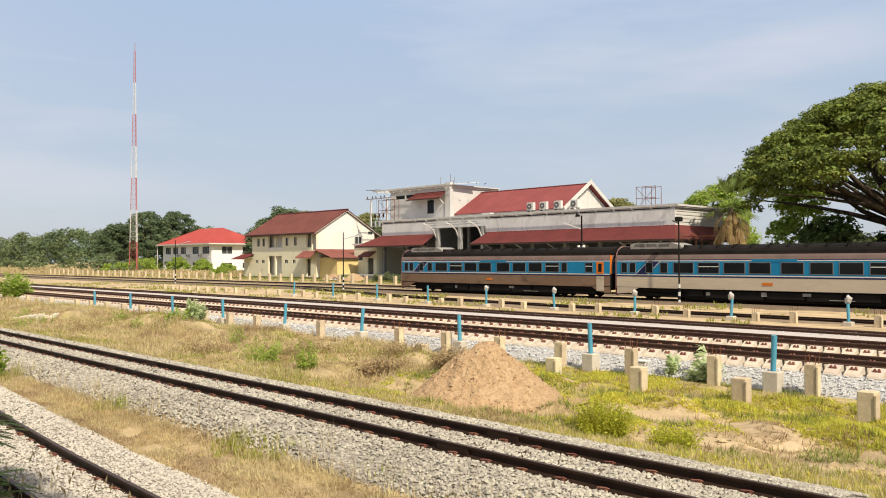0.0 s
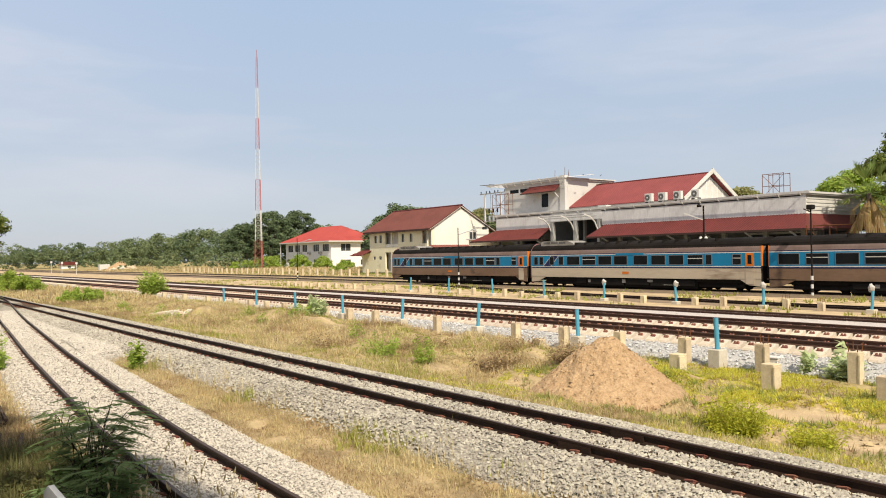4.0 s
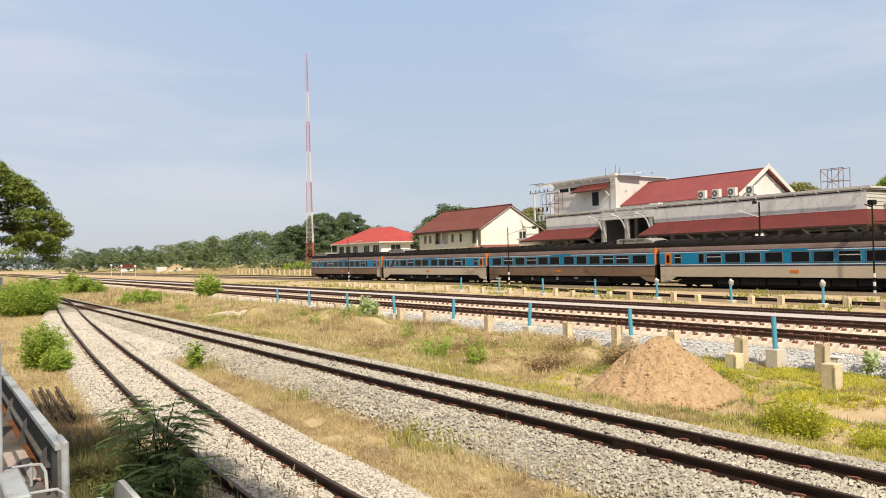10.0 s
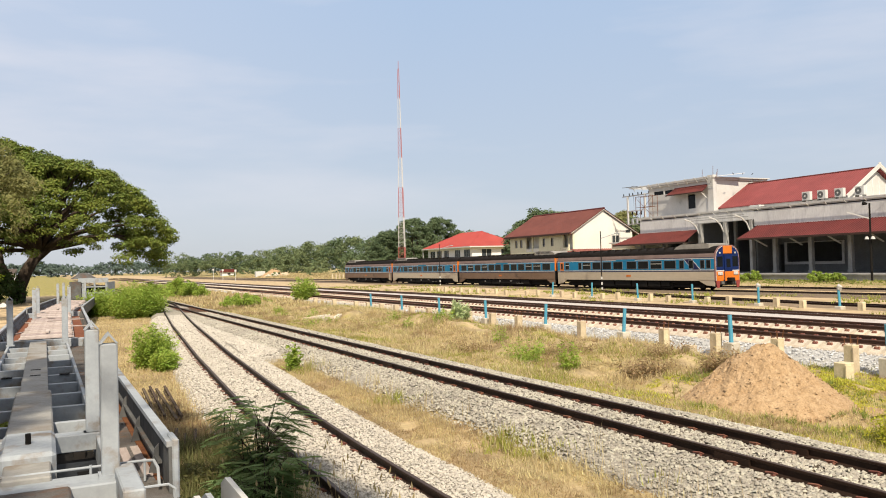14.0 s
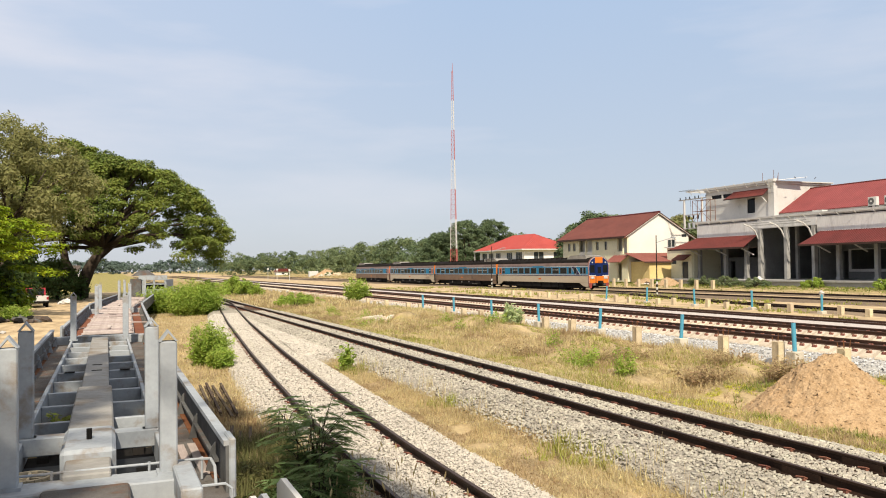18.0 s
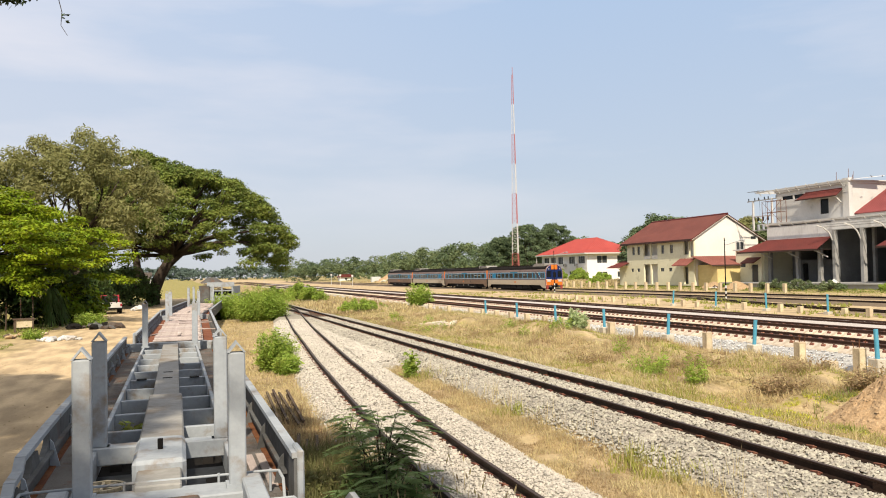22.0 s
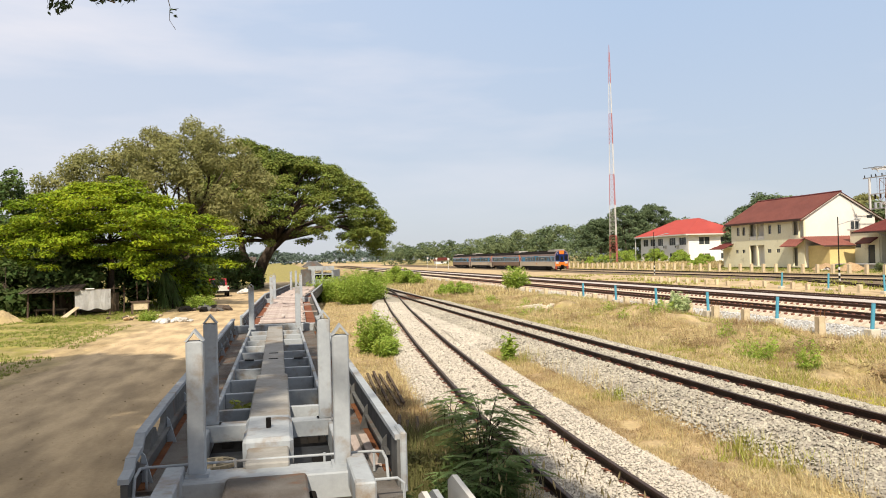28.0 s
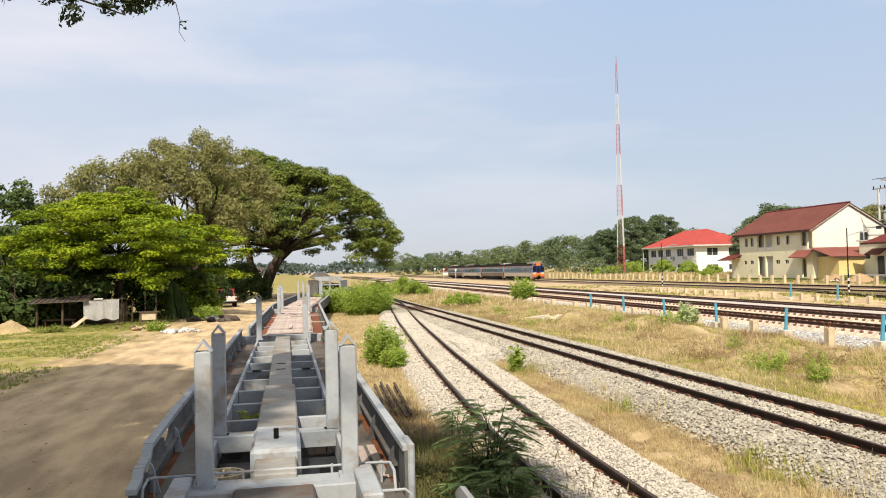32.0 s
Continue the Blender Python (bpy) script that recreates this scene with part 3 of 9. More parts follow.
SIDING = track("siding", "rusty metre-gauge siding curving through white ballast", siding_x, siding_z, -14, 80, 1.6)
LOOP = track("loop", "rusty metre-gauge loop line on grey ballast", straight(8.5), 0.35, -14, 420)
NEW_A = track("new_a", "new track on exposed concrete sleepers", straight(21.4), 0.45, -12, 420, steel=RAIL_NEW)
NEW_B = track("new_b", "new track on pale concrete sleepers", straight(25.5), 0.45, -12, 420, steel=RAIL_NEW)
NEW_C = track("new_c", "new track in white ballast without visible sleepers", straight(29.4), 0.42, -12, 420, steel=RAIL_NEW)
STUB = track("stub", "old track behind concrete stubs", lambda y: 38.7 + 0.0028 * max(0, y - 12) ** 2, 0.16, -12, 75, 2.5)
MAIN = track("main", "main line with dark rails on brown ballast", straight(50.1), 0.18, -40, 420)
PLATFORM_TRACK = track("platform", "platform line with dark rails on brown ballast", straight(57.0), 0.2, -40, 420)


def bed(name, label, line, w_top, w_foot, z_top, z_foot, y0, y1, step, mat):
    """A ballast bed, a low bank with sloping sides and an uneven top."""
    ys = np.arange(y0, y1 + step, step)
    us = np.array([-w_foot, -w_foot * 0.55 - w_top * 0.45, -w_top, -w_top * 0.5, 0, w_top * 0.5, w_top, w_foot * 0.55 + w_top * 0.45, w_foot])
    hs = np.array([0, 0.55, 1, 0.96, 0.93, 0.96, 1, 0.55, 0.0])
    v = []
    for y in ys:
        zt = z_top(y) if callable(z_top) else z_top
        wob = 0.12 * noise.noise((y * 0.35, line(y), 3.0))
        for u, h in zip(us, hs):
            x = line(y) + u * (1 + wob * (abs(u) > w_top))
            g = hz(x, y) - 0.04 if z_foot is None else z_foot
            v.append((x, y, g + (zt - g) * h))
    k = len(us)
    idx = np.arange(len(ys) * k).reshape(len(ys), k)
    f = np.stack([idx[:-1, :-1], idx[:-1, 1:], idx[1:, 1:], idx[1:, :-1]], -1).reshape(-1, 4)
    me = big_mesh(name, v, f, mat)
    return solo(name, me, mat, label, "ballast", kind="structure")


BROWN_BED = material("brown_ballast", (0.32, 0.245, 0.17), (0.21, 0.155, 0.105), rough=1.0, scale=3, fine=30, var=0.4, bump=1.0, bump_scale=25)
NEW_BED = material("new_ballast", (0.76, 0.75, 0.725), (0.59, 0.58, 0.56), rough=1.0, scale=14, fine=40, var=0.4, bump=1.0, bump_scale=22)
WHITE_BED = material("fresh_ballast", (0.68, 0.615, 0.575), (0.79, 0.72, 0.675), rough=1.0, scale=7, fine=30, var=0.4, bump=0.9, bump_scale=22)
TAN_BED = material("sanded_ballast", (0.42, 0.32, 0.215), (0.32, 0.235, 0.155), rough=1.0, scale=2, fine=24, var=0.4, bump=0.9, bump_scale=22)
bed("ballast_siding", "white crushed stone under the siding", lambda y: siding_x(y) + 0.1, 1.15, 1.55, lambda y: siding_z(y) - 0.13, None, -12, 64, 0.6, BALLAST)
bed("ballast_loop", "grey crushed stone under the loop line", straight(8.6), 1.1, 2.0, 0.2, None, -12, 120, 0.6, BALLAST)
bed("ballast_new", "loose grey stone under the new tracks", straight(21.4), 1.0, 2.1, 0.1, None, -12, 240, 1.2, NEW_BED)
bed("ballast_new_b", "pale stone between the new tracks", straight(25.5), 1.5, 2.3, 0.03, None, -12, 240, 1.2, NEW_BED)
bed("ballast_new_c", "white stone strip under the new track", straight(28.9), 1.6, 2.2, 0.34, None, -12, 300, 1.2, WHITE_BED)
bed("ballast_stub", "brown stone under the old track", straight(38.7), 1.2, 2.0, 0.05, None, -12, 40, 2.0, TAN_BED)
bed("ballast_main", "brown stone under the main line", straight(49.6), 2.0, 4.0, 0.1, None, -40, 420, 4.0, BROWN_BED)
bed("ballast_platform", "brown stone under the platform line", straight(57.0), 1.4, 2.4, 0.1, None, -40, 420, 4.0, BROWN_BED)


def wedge_z(x, y):
    """Level of the gravel that fills the wedge where siding and loop line draw together."""
    rise = np.clip((np.asarray(y, float) - 24.5) / 3.0, 0, 1)
    return height(x, y) * (1 - rise) + rise * 0.09 - 0.03 * (1 - rise)


def make_wedge():
    ys = np.arange(24.5, 60.1, 0.6)
    v = []
    for y in ys:
        a = siding_x(y) + 0.95
        for k in range(5):
            x = min(a, 7.35) + (7.4 - min(a, 7.35)) * k / 4
            v.append((x, y, float(wedge_z(x, y)) + 0.015 * math.sin(2.1 * x + 1.3 * y)))
    idx = np.arange(len(v)).reshape(-1, 5)
    f = np.stack([idx[:-1, :-1], idx[:-1, 1:], idx[1:, 1:], idx[1:, :-1]], -1).reshape(-1, 4)
    solo("ballast_wedge", big_mesh("ballast_wedge", v, f, BALLAST), BALLAST, "gravel between the siding and the loop line", "ballast", kind="structure")


make_wedge()


# ---- the train ----
def car_body(car):
    hw = 1.36
    L = 11.3
    for name, z0, z1, w, mat in (("lower_body", 0.8, 1.58, hw - 0.01, SILVER), ("navy_line", 1.58, 1.67, hw, TRAIN_NAVY), ("white_line", 1.67, 1.74, hw, WHITE), ("window_band", 1.74, 2.64, hw, TRAIN_BLUE), ("white_line", 2.64, 2.7, hw, WHITE), ("navy_line", 2.7, 2.76, hw, TRAIN_NAVY)):
        part(name, boxed(-w, w, -L, L, z0, z1), mat, car)
    part("cantrail", prism(bmesh.new(), [(-hw, 2.76), (hw, 2.76), (hw - 0.02, 2.95), (hw - 0.05, 3.08), (-hw + 0.05, 3.08), (-hw + 0.02, 2.95)], -L, L), TRAIN_PINK, car)
    roof = [(-hw + 0.05, 3.08), (-hw + 0.1, 3.2)] + [(-(hw - 0.1) * math.cos(a), 3.2 + 0.52 * math.sin(a)) for a in np.linspace(0.18, math.pi - 0.18, 9)] + [(hw - 0.1, 3.2), (hw - 0.05, 3.08)]
    part("roof", prism(bmesh.new(), roof, -L, L), TRAIN_ROOF, car, smooth=False)
    for y in np.arange(-7.6, 6.2, 1.15):
        part("roof_rib", boxed(-1.05, 1.05, y - 0.02, y + 0.02, 3.5, 3.735), TRAIN_ROOF, car)
    v = part("roof_vent", prism(bmesh.new(), [(6.3, 3.5), (10.4, 3.5), (10.4, 3.84), (10.1, 3.92), (7.2, 3.92), (6.5, 3.7)], -1.0, 1.0, "x"), TRAIN_VENT, car, "pale roof cooling plate")
    for k in range(3):
        part("grille", boxed(-0.8, 0.8, 7.35 + 0.95 * k, 8.15 + 0.95 * k, 3.92, 3.94), DARK, v)
        part("side_grille", boxed(-1.012, -1.0, 7.35 + 0.95 * k, 8.15 + 0.95 * k, 3.66, 3.84), GREY_DIRT_SHADE, v)
    for s in (-1, 1):
        def side(x0, x1, y0, y1, z0, z1):
            return boxed(s * x0, s * x1, y0, y1, z0, z1)
        # windows, counted from the cab end; the second number is the width, the third tells an opening top light
        for d, w, top in ((0.62, 0.42, 0), (1.3, 0.42, 0), (2.62, 0.46, 0), (3.75, 0.5, 0), (5.2, 1.4, 0), (7.0, 1.4, 1), (8.75, 1.35, 0), (10.4, 1.3, 0), (12.4, 1.3, 0), (14.1, 1.25, 0), (15.75, 1.25, 0), (17.4, 1.25, 1), (18.55, 0.45, 0), (20.8, 0.6, 1)):
            y = L - d
            fr = part("window_frame", side(hw, hw + 0.02, y - w / 2 - 0.05, y + w / 2 + 0.05, 1.83, 2.56), TRAIN_FRAME, car)
            part("pane", side(hw + 0.02, hw + 0.026, y - w / 2, y + w / 2, 1.87, 2.52), GLASS_DARK, fr)
            if top:
                part("top_light", side(hw + 0.026, hw + 0.034, y - w / 2, y + w / 2, 2.26, 2.31), WHITE, fr)
        # slanted navy band by the cab
        bm = bmesh.new()
        prism(bm, [(L - 1.55, 1.74), (L - 2.5, 1.74), (L - 3.45, 2.64), (L - 2.55, 2.64)], s * hw, s * (hw + 0.013), "x")
        part("slanted_band", bm, TRAIN_NAVY, car)
        for dy in (-0.03, 0.9):
            bm = bmesh.new()
            prism(bm, [(L - 1.55 - dy, 1.74), (L - 1.61 - dy, 1.74), (L - 2.61 - dy, 2.64), (L - 2.55 - dy, 2.64)], s * hw, s * (hw + 0.016), "x")
            part("band_edge", bm, WHITE, car)
        door = part("door", side(hw, hw + 0.02, -L + 0.5, -L + 1.15, 1.74, 2.62), TRAIN_ORANGE, car, "orange end door")
        part("door_panel", side(hw, hw + 0.015, -L + 0.5, -L + 1.15, 0.5, 1.56), SILVER, door)
        part("pane", side(hw + 0.02, hw + 0.028, -L + 0.68, -L + 0.97, 1.88, 2.48), GLASS_DARK, door)
        part("end_skirt", prism(bmesh.new(), [(-L, 0.35), (-L + 0.9, 0.42), (-L + 1.7, 0.84), (-L + 1.7, 0.86), (-L, 0.86)], s * (hw - 0.06), s * (hw - 0.01), "x"), SILVER, car)
        part("cab_skirt", prism(bmesh.new(), [(L, 0.35), (L - 0.9, 0.42), (L - 1.9, 0.84), (L - 1.9, 0.86), (L, 0.86)], s * (hw - 0.06), s * (hw - 0.01), "x"), SILVER, car)
        part("sign_plate", side(hw, hw + 0.012, 0.1, 0.75, 1.12, 1.3), TRAIN_ORANGE, car, "small orange plate")
        part("destination_board", side(hw - 0.01, hw + 0.02, -1.4, 1.4, 2.6, 2.75), TRAIN_BLUE, car)
    # gangway end
    g = part("gangway", boxed(-0.75, 0.75, -L - 0.32, -L, 0.9, 3.3, bevel=0.05), DARK, car)
    for s in (-1, 1):
        ep = part("end_panel", boxed(s * 0.75, s * (hw - 0.02), -L - 0.05, -L, 0.7, 1.74), DARK, car)
        part("upper_panel", boxed(s * 1.12, s * (hw - 0.01), -L - 0.055, -L, 1.74, 3.1), TRAIN_ORANGE, ep, "dull orange upper panel")
    part("end_cap", prism(bmesh.new(), [(-1.2, 3.2), (1.2, 3.2), (0.9, 3.62), (-0.9, 3.62)], -L - 0.06, -L), DARK, car)
    # cab end
    face = [(-hw, 0.78), (hw, 0.78), (hw, 2.75), (1.28, 3.15), (1.02, 3.5), (0.6, 3.74), (-0.6, 3.74), (-1.02, 3.5), (-1.28, 3.15), (-hw, 2.75)]
    cab = part("cab_face", prism(bmesh.new(), [(u * 0.995, w) for u, w in face], L, L + 0.12), CAB_RIM, car, "rounded cab face with a dull pink rim")
    inner = [(u * 0.93, 0.78 + (w - 0.78) * 0.965) for u, w in face]
    part("white_rim", prism(bmesh.new(), [(u * 0.945, 0.78 + (w - 0.78) * 0.975) for u, w in face], L + 0.12, L + 0.135), WHITE, cab)
    part("blue_panel", prism(bmesh.new(), [(u, max(w, 1.62)) for u, w in inner], L + 0.12, L + 0.15), TRAIN_CAB, cab)
    part("lower_panel", prism(bmesh.new(), [(-1.25, 0.78), (1.25, 0.78), (1.27, 1.6), (-1.27, 1.6)], L + 0.12, L + 0.155), TRAIN_ORANGE, cab)
    part("buffer_beam", boxed(-1.05, 1.05, L + 0.02, L + 0.14, 0.42, 0.8), DARK, cab)
    for s in (-1, 1):
        part("apron", prism(bmesh.new(), [(s * 0.98, 0.22), (s * 1.22, 0.22), (s * 1.34, 0.8), (s * 0.86, 0.8)], L + 0.1, L + 0.16), RED_TAIL, cab, "red-brown corner apron")
        part("jumper_box", boxed(s * 0.5, s * 0.8, L + 0.12, L + 0.26, 0.5, 0.74, bevel=0.02), GREY_DIRT_SHADE, cab)
    part("white_stripe", boxed(-1.27, 1.27, L + 0.15, L + 0.17, 1.58, 1.66), WHITE, cab)
    gd = part("gangway_door", boxed(-0.42, 0.42, L + 0.12, L + 0.24, 0.75, 3.0), TRAIN_CAB, cab)
    part("pane", boxed(-0.22, 0.22, L + 0.24, L + 0.25, 1.9, 2.6), GLASS_DARK, gd)
    part("door_panel", boxed(-0.42, 0.42, L + 0.24, L + 0.252, 0.78, 1.56), TRAIN_ORANGE, gd)
    part("head_box", boxed(-0.5, 0.5, L + 0.12, L + 0.22, 3.0, 3.68, bevel=0.05), TRAIN_ORANGE, cab)
    for s in (-1, 1):
        part("cab_window", boxed(s * 0.55, s * 1.15, L + 0.14, L + 0.165, 1.95, 2.8, bevel=0.01), GLASS_DARK, cab)
        lamp = part("lamp_box", boxed(s * 0.62, s * 1.12, L + 0.15, L + 0.22, 1.26, 1.52, bevel=0.02), WHITE, cab)
        for k in (0.74, 1.0):
            part("lens", tube(bmesh.new(), (s * k, L + 0.2, 1.39), (s * k, L + 0.235, 1.39), 0.09, n=12), LAMP_GLASS, lamp)
        part("marker_lamp", tube(bmesh.new(), (s * 0.85, L + 0.14, 3.1), (s * 0.85, L + 0.18, 3.1), 0.08, n=10), LAMP_GLASS, cab)
    part("coupler", boxed(-0.22, 0.22, L + 0.1, L + 0.75, 0.72, 1.05, bevel=0.04), DARK, cab)
    for s in (-1, 1):
        part("hose", bent_tube(bmesh.new(), [(s * 0.5, L + 0.15, 0.85), (s * 0.52, L + 0.35, 0.7), (s * 0.5, L + 0.3, 0.45)], 0.03, 0.03), DARK, cab)
    # below the floor
    # black tray added to fill in the shade under the car
    part("equipment_tray", boxed(-1.12, 1.12, -6.1, 6.1, 0.06, 0.56, bevel=0.05), DARK, car)
    part("underframe", boxed(-1.1, 1.1, -L + 0.2, L - 0.2, 0.55, 0.84), DARK, car)
    for y, w, z in ((-5.0, 1.9, 0.24), (-2.9, 2.0, 0.2), (-0.6, 2.3, 0.26), (1.8, 2.1, 0.18), (3.8, 1.6, 0.22), (5.3, 1.1, 0.3)):
        part("equipment_box", boxed(-1.25, 1.25, y - w / 2, y + w / 2, z, 0.7, bevel=0.03), DARK, car)
    for y, w, z, d in ((0.7, 0.34, 0.42, 0.26), (-1.9, 0.5, 0.5, 0.18), (4.4, 0.28, 0.4, 0.22)):
        part("equipment_lid", boxed(-1.262, -1.25, y - w / 2, y + w / 2, z, z + d), TRAIN_VENT, car, "pale equipment lid")
    part("step_bar", boxed(-1.3, -1.2, -4.6, -3.2, 0.3, 0.34), TRAIN_VENT, car)
    for y in (-7.9, 7.9):
        b = part("bogie", boxed(-1.0, 1.0, y - 1.6, y + 1.6, 0.42, 0.56), DARK, car)
        for s in (-1, 1):
            part("side_frame", boxed(s * 0.85, s * 1.0, y - 1.95, y + 1.95, 0.2, 0.52, bevel=0.03), DARK, b)
        for a in (-1.25, 1.25):
            bm = bmesh.new()
            for s in (-1, 1):
                tube(bm, (s * 0.47, 0, 0), (s * 0.6, 0, 0), 0.41, n=20)
            tube(bm, (-0.7, 0, 0), (0.7, 0, 0), 0.07)
            box(bm, -0.45, 0.45, -0.03, 0.03, 0.05, 0.3)
            w = part("wheelset", bm, DARK, car)
            w.location = (0, y + a, 0.41)


def make_train():
    first = thing("railcar", "blue and beige diesel railcar with dark roof and orange end", "railcar", (50.1, 43.6, 0.18), group="railcars of the departing train")
    car_body(first)
    cars = [first]
    for i in (1, 2, 3):
        c = copy_thing(first, pose(50.1, 43.6 - 23.2 * i, 0.18, 0, 0, 180 if i == 3 else 0))
        cars.append(c)
    # the third car is a trailer without a cab, its cooling plate at the other end
    for o in list(cars[2].children):
        if o.name.startswith(("slanted_band", "band_edge", "door", "cab_face", "cab_skirt")):
            for k in (*o.children_recursive, o):
                bpy.data.objects.remove(k)
        elif o.name.startswith("roof_vent"):
            o.location.y = -17.2
    for o in list(cars[2].children):
        if o.name.startswith("window_frame"):
            mid = sum(v.co.y for v in o.data.vertices) / len(o.data.vertices)
            if mid > 7.3 or mid < -6.6:
                for k in (*o.children_recursive, o):
                    bpy.data.objects.remove(k)
    for s in (-1, 1):
        for y, w, top in ((9.9, 1.4, 0), (8.0, 1.4, 1), (-7.8, 1.4, 1), (-9.7, 1.45, 0)):
            fr = part("window_frame", boxed(s * 1.36, s * 1.38, y - w / 2 - 0.05, y + w / 2 + 0.05, 1.83, 2.56), TRAIN_FRAME, cars[2])
            part("pane", boxed(s * 1.38, s * 1.386, y - w / 2, y + w / 2, 1.87, 2.52), GLASS_DARK, fr)
            if top:
                part("top_light", boxed(s * 1.386, s * 1.394, y - w / 2, y + w / 2, 2.26, 2.31), WHITE, fr)
    part("gangway", boxed(-0.75, 0.75, 11.3, 11.62, 0.9, 3.3, bevel=0.05), DARK, cars[2])
    for s in (-1, 1):
        ep = part("end_panel", boxed(s * 0.75, s * 1.34, 11.3, 11.35, 0.7, 1.74), DARK, cars[2])
        part("upper_panel", boxed(s * 1.12, s * 1.35, 11.3, 11.355, 1.74, 3.1), TRAIN_ORANGE, ep, "dull orange upper panel")
        part("end_skirt", prism(bmesh.new(), [(11.3, 0.35), (10.4, 0.42), (9.4, 0.84), (9.4, 0.86), (11.3, 0.86)], s * 1.3, s * 1.35, "x"), BROWN_SIDE, cars[2])
    part("end_cap", prism(bmesh.new(), [(-1.2, 3.2), (1.2, 3.2), (0.9, 3.62), (-0.9, 3.62)], 11.3, 11.36), DARK, cars[2])
    cars[2]["label"] = "dirty blue and brown trailer railcar with dark roof"
    # the cars are not equally dirty
    for i in (0, 2):
        for o in cars[i].children:
            if o.name.startswith(("lower_body", "end_skirt", "cab_skirt")):
                o.data = o.data.copy()
                o.data.materials[0] = BROWN_SIDE
    cars[3]["label"] = "last blue and beige railcar with orange and blue cab face"
    return cars


CARS = make_train()


# ---- roofs and walls ----
def slope(name, e0, e1, t1, t0, mat, parent, pitch=0.32, thick=0.08, rib=0.05):
    """A roof face from its eave (e0, e1) to its top (t0, t1) with raised rolls down the slope."""
    face = part(name, sheet(bmesh.new(), [e0, e1, t1, t0], thick), mat, parent)
    bm = bmesh.new()
    e0, e1, t1, t0 = (Vector(p) for p in (e0, e1, t1, t0))
    nrm = (e1 - e0).cross(t0 - e0).normalized()
    if nrm.z < 0:
        nrm = -nrm
    n = max(2, int((e1 - e0).length / pitch))
    d = (e1 - e0).normalized()
    span0, a, b = (e1 - e0).length, (t0 - e0).dot(d), (t1 - e0).dot(d)
    up = (t0 - e0) - d * a
    for k in range(n + 1):
        s = k / n * span0
        h = 1.0
        if a > 0.01 and s < a:
            h = s / a
        elif b < span0 - 0.01 and s > b:
            h = (span0 - s) / (span0 - b)
        if h < 0.03:
            continue
        p = e0 + d * s
        q = p + up * h
        r = pitch * 0.28
        v = [bm.verts.new(x) for x in (p - d * r, p + nrm * rib, p + d * r, q - d * r, q + nrm * rib, q + d * r)]
        bm.faces.new((v[0], v[1], v[4], v[3]))
        bm.faces.new((v[1], v[2], v[5], v[4]))
        bm.faces.new((v[0], v[2], v[1]))
    rolls = part("tile_relief", bm, mat, parent)
    rolls["kind"] = "stuff"
    return face


def wall_with_holes(axis, at0, at1, a0, a1, z0, z1, holes):
    """A wall across an axis ('x': it stands at x, running in y) with rectangular openings (a0, a1, z0, z1)."""
    bm = bmesh.new()
    us = sorted({a0, a1, *[h[0] for h in holes], *[h[1] for h in holes]})
    ws = sorted({z0, z1, *[h[2] for h in holes], *[h[3] for h in holes]})
    made = {}

    def vert(i, k, d):
        if (i, k, d) not in made:
            made[i, k, d] = bm.verts.new((d, us[i], ws[k]) if axis == "x" else (us[i], d, ws[k]))
        return made[i, k, d]

    def solid(i, k):
        if not (0 <= i < len(us) - 1 and 0 <= k < len(ws) - 1):
            return False
        u, w = (us[i] + us[i + 1]) / 2, (ws[k] + ws[k + 1]) / 2
        return not any(h[0] <= u <= h[1] and h[2] <= w <= h[3] for h in holes)

    for i in range(len(us) - 1):
        for k in range(len(ws) - 1):
            if not solid(i, k):
                continue
            for d in (at0, at1):
                bm.faces.new((vert(i, k, d), vert(i + 1, k, d), vert(i + 1, k + 1, d), vert(i, k + 1, d)))
            for di, dk, p, q in ((-1, 0, (i, k), (i, k + 1)), (1, 0, (i + 1, k), (i + 1, k + 1)), (0, -1, (i, k), (i + 1, k)), (0, 1, (i, k + 1), (i + 1, k + 1))):
                if not solid(i + di, k + dk):
                    bm.faces.new((vert(*p, at0), vert(*q, at0), vert(*q, at1), vert(*p, at1)))
    bmesh.ops.recalc_face_normals(bm, faces=bm.faces[:])
    return bm


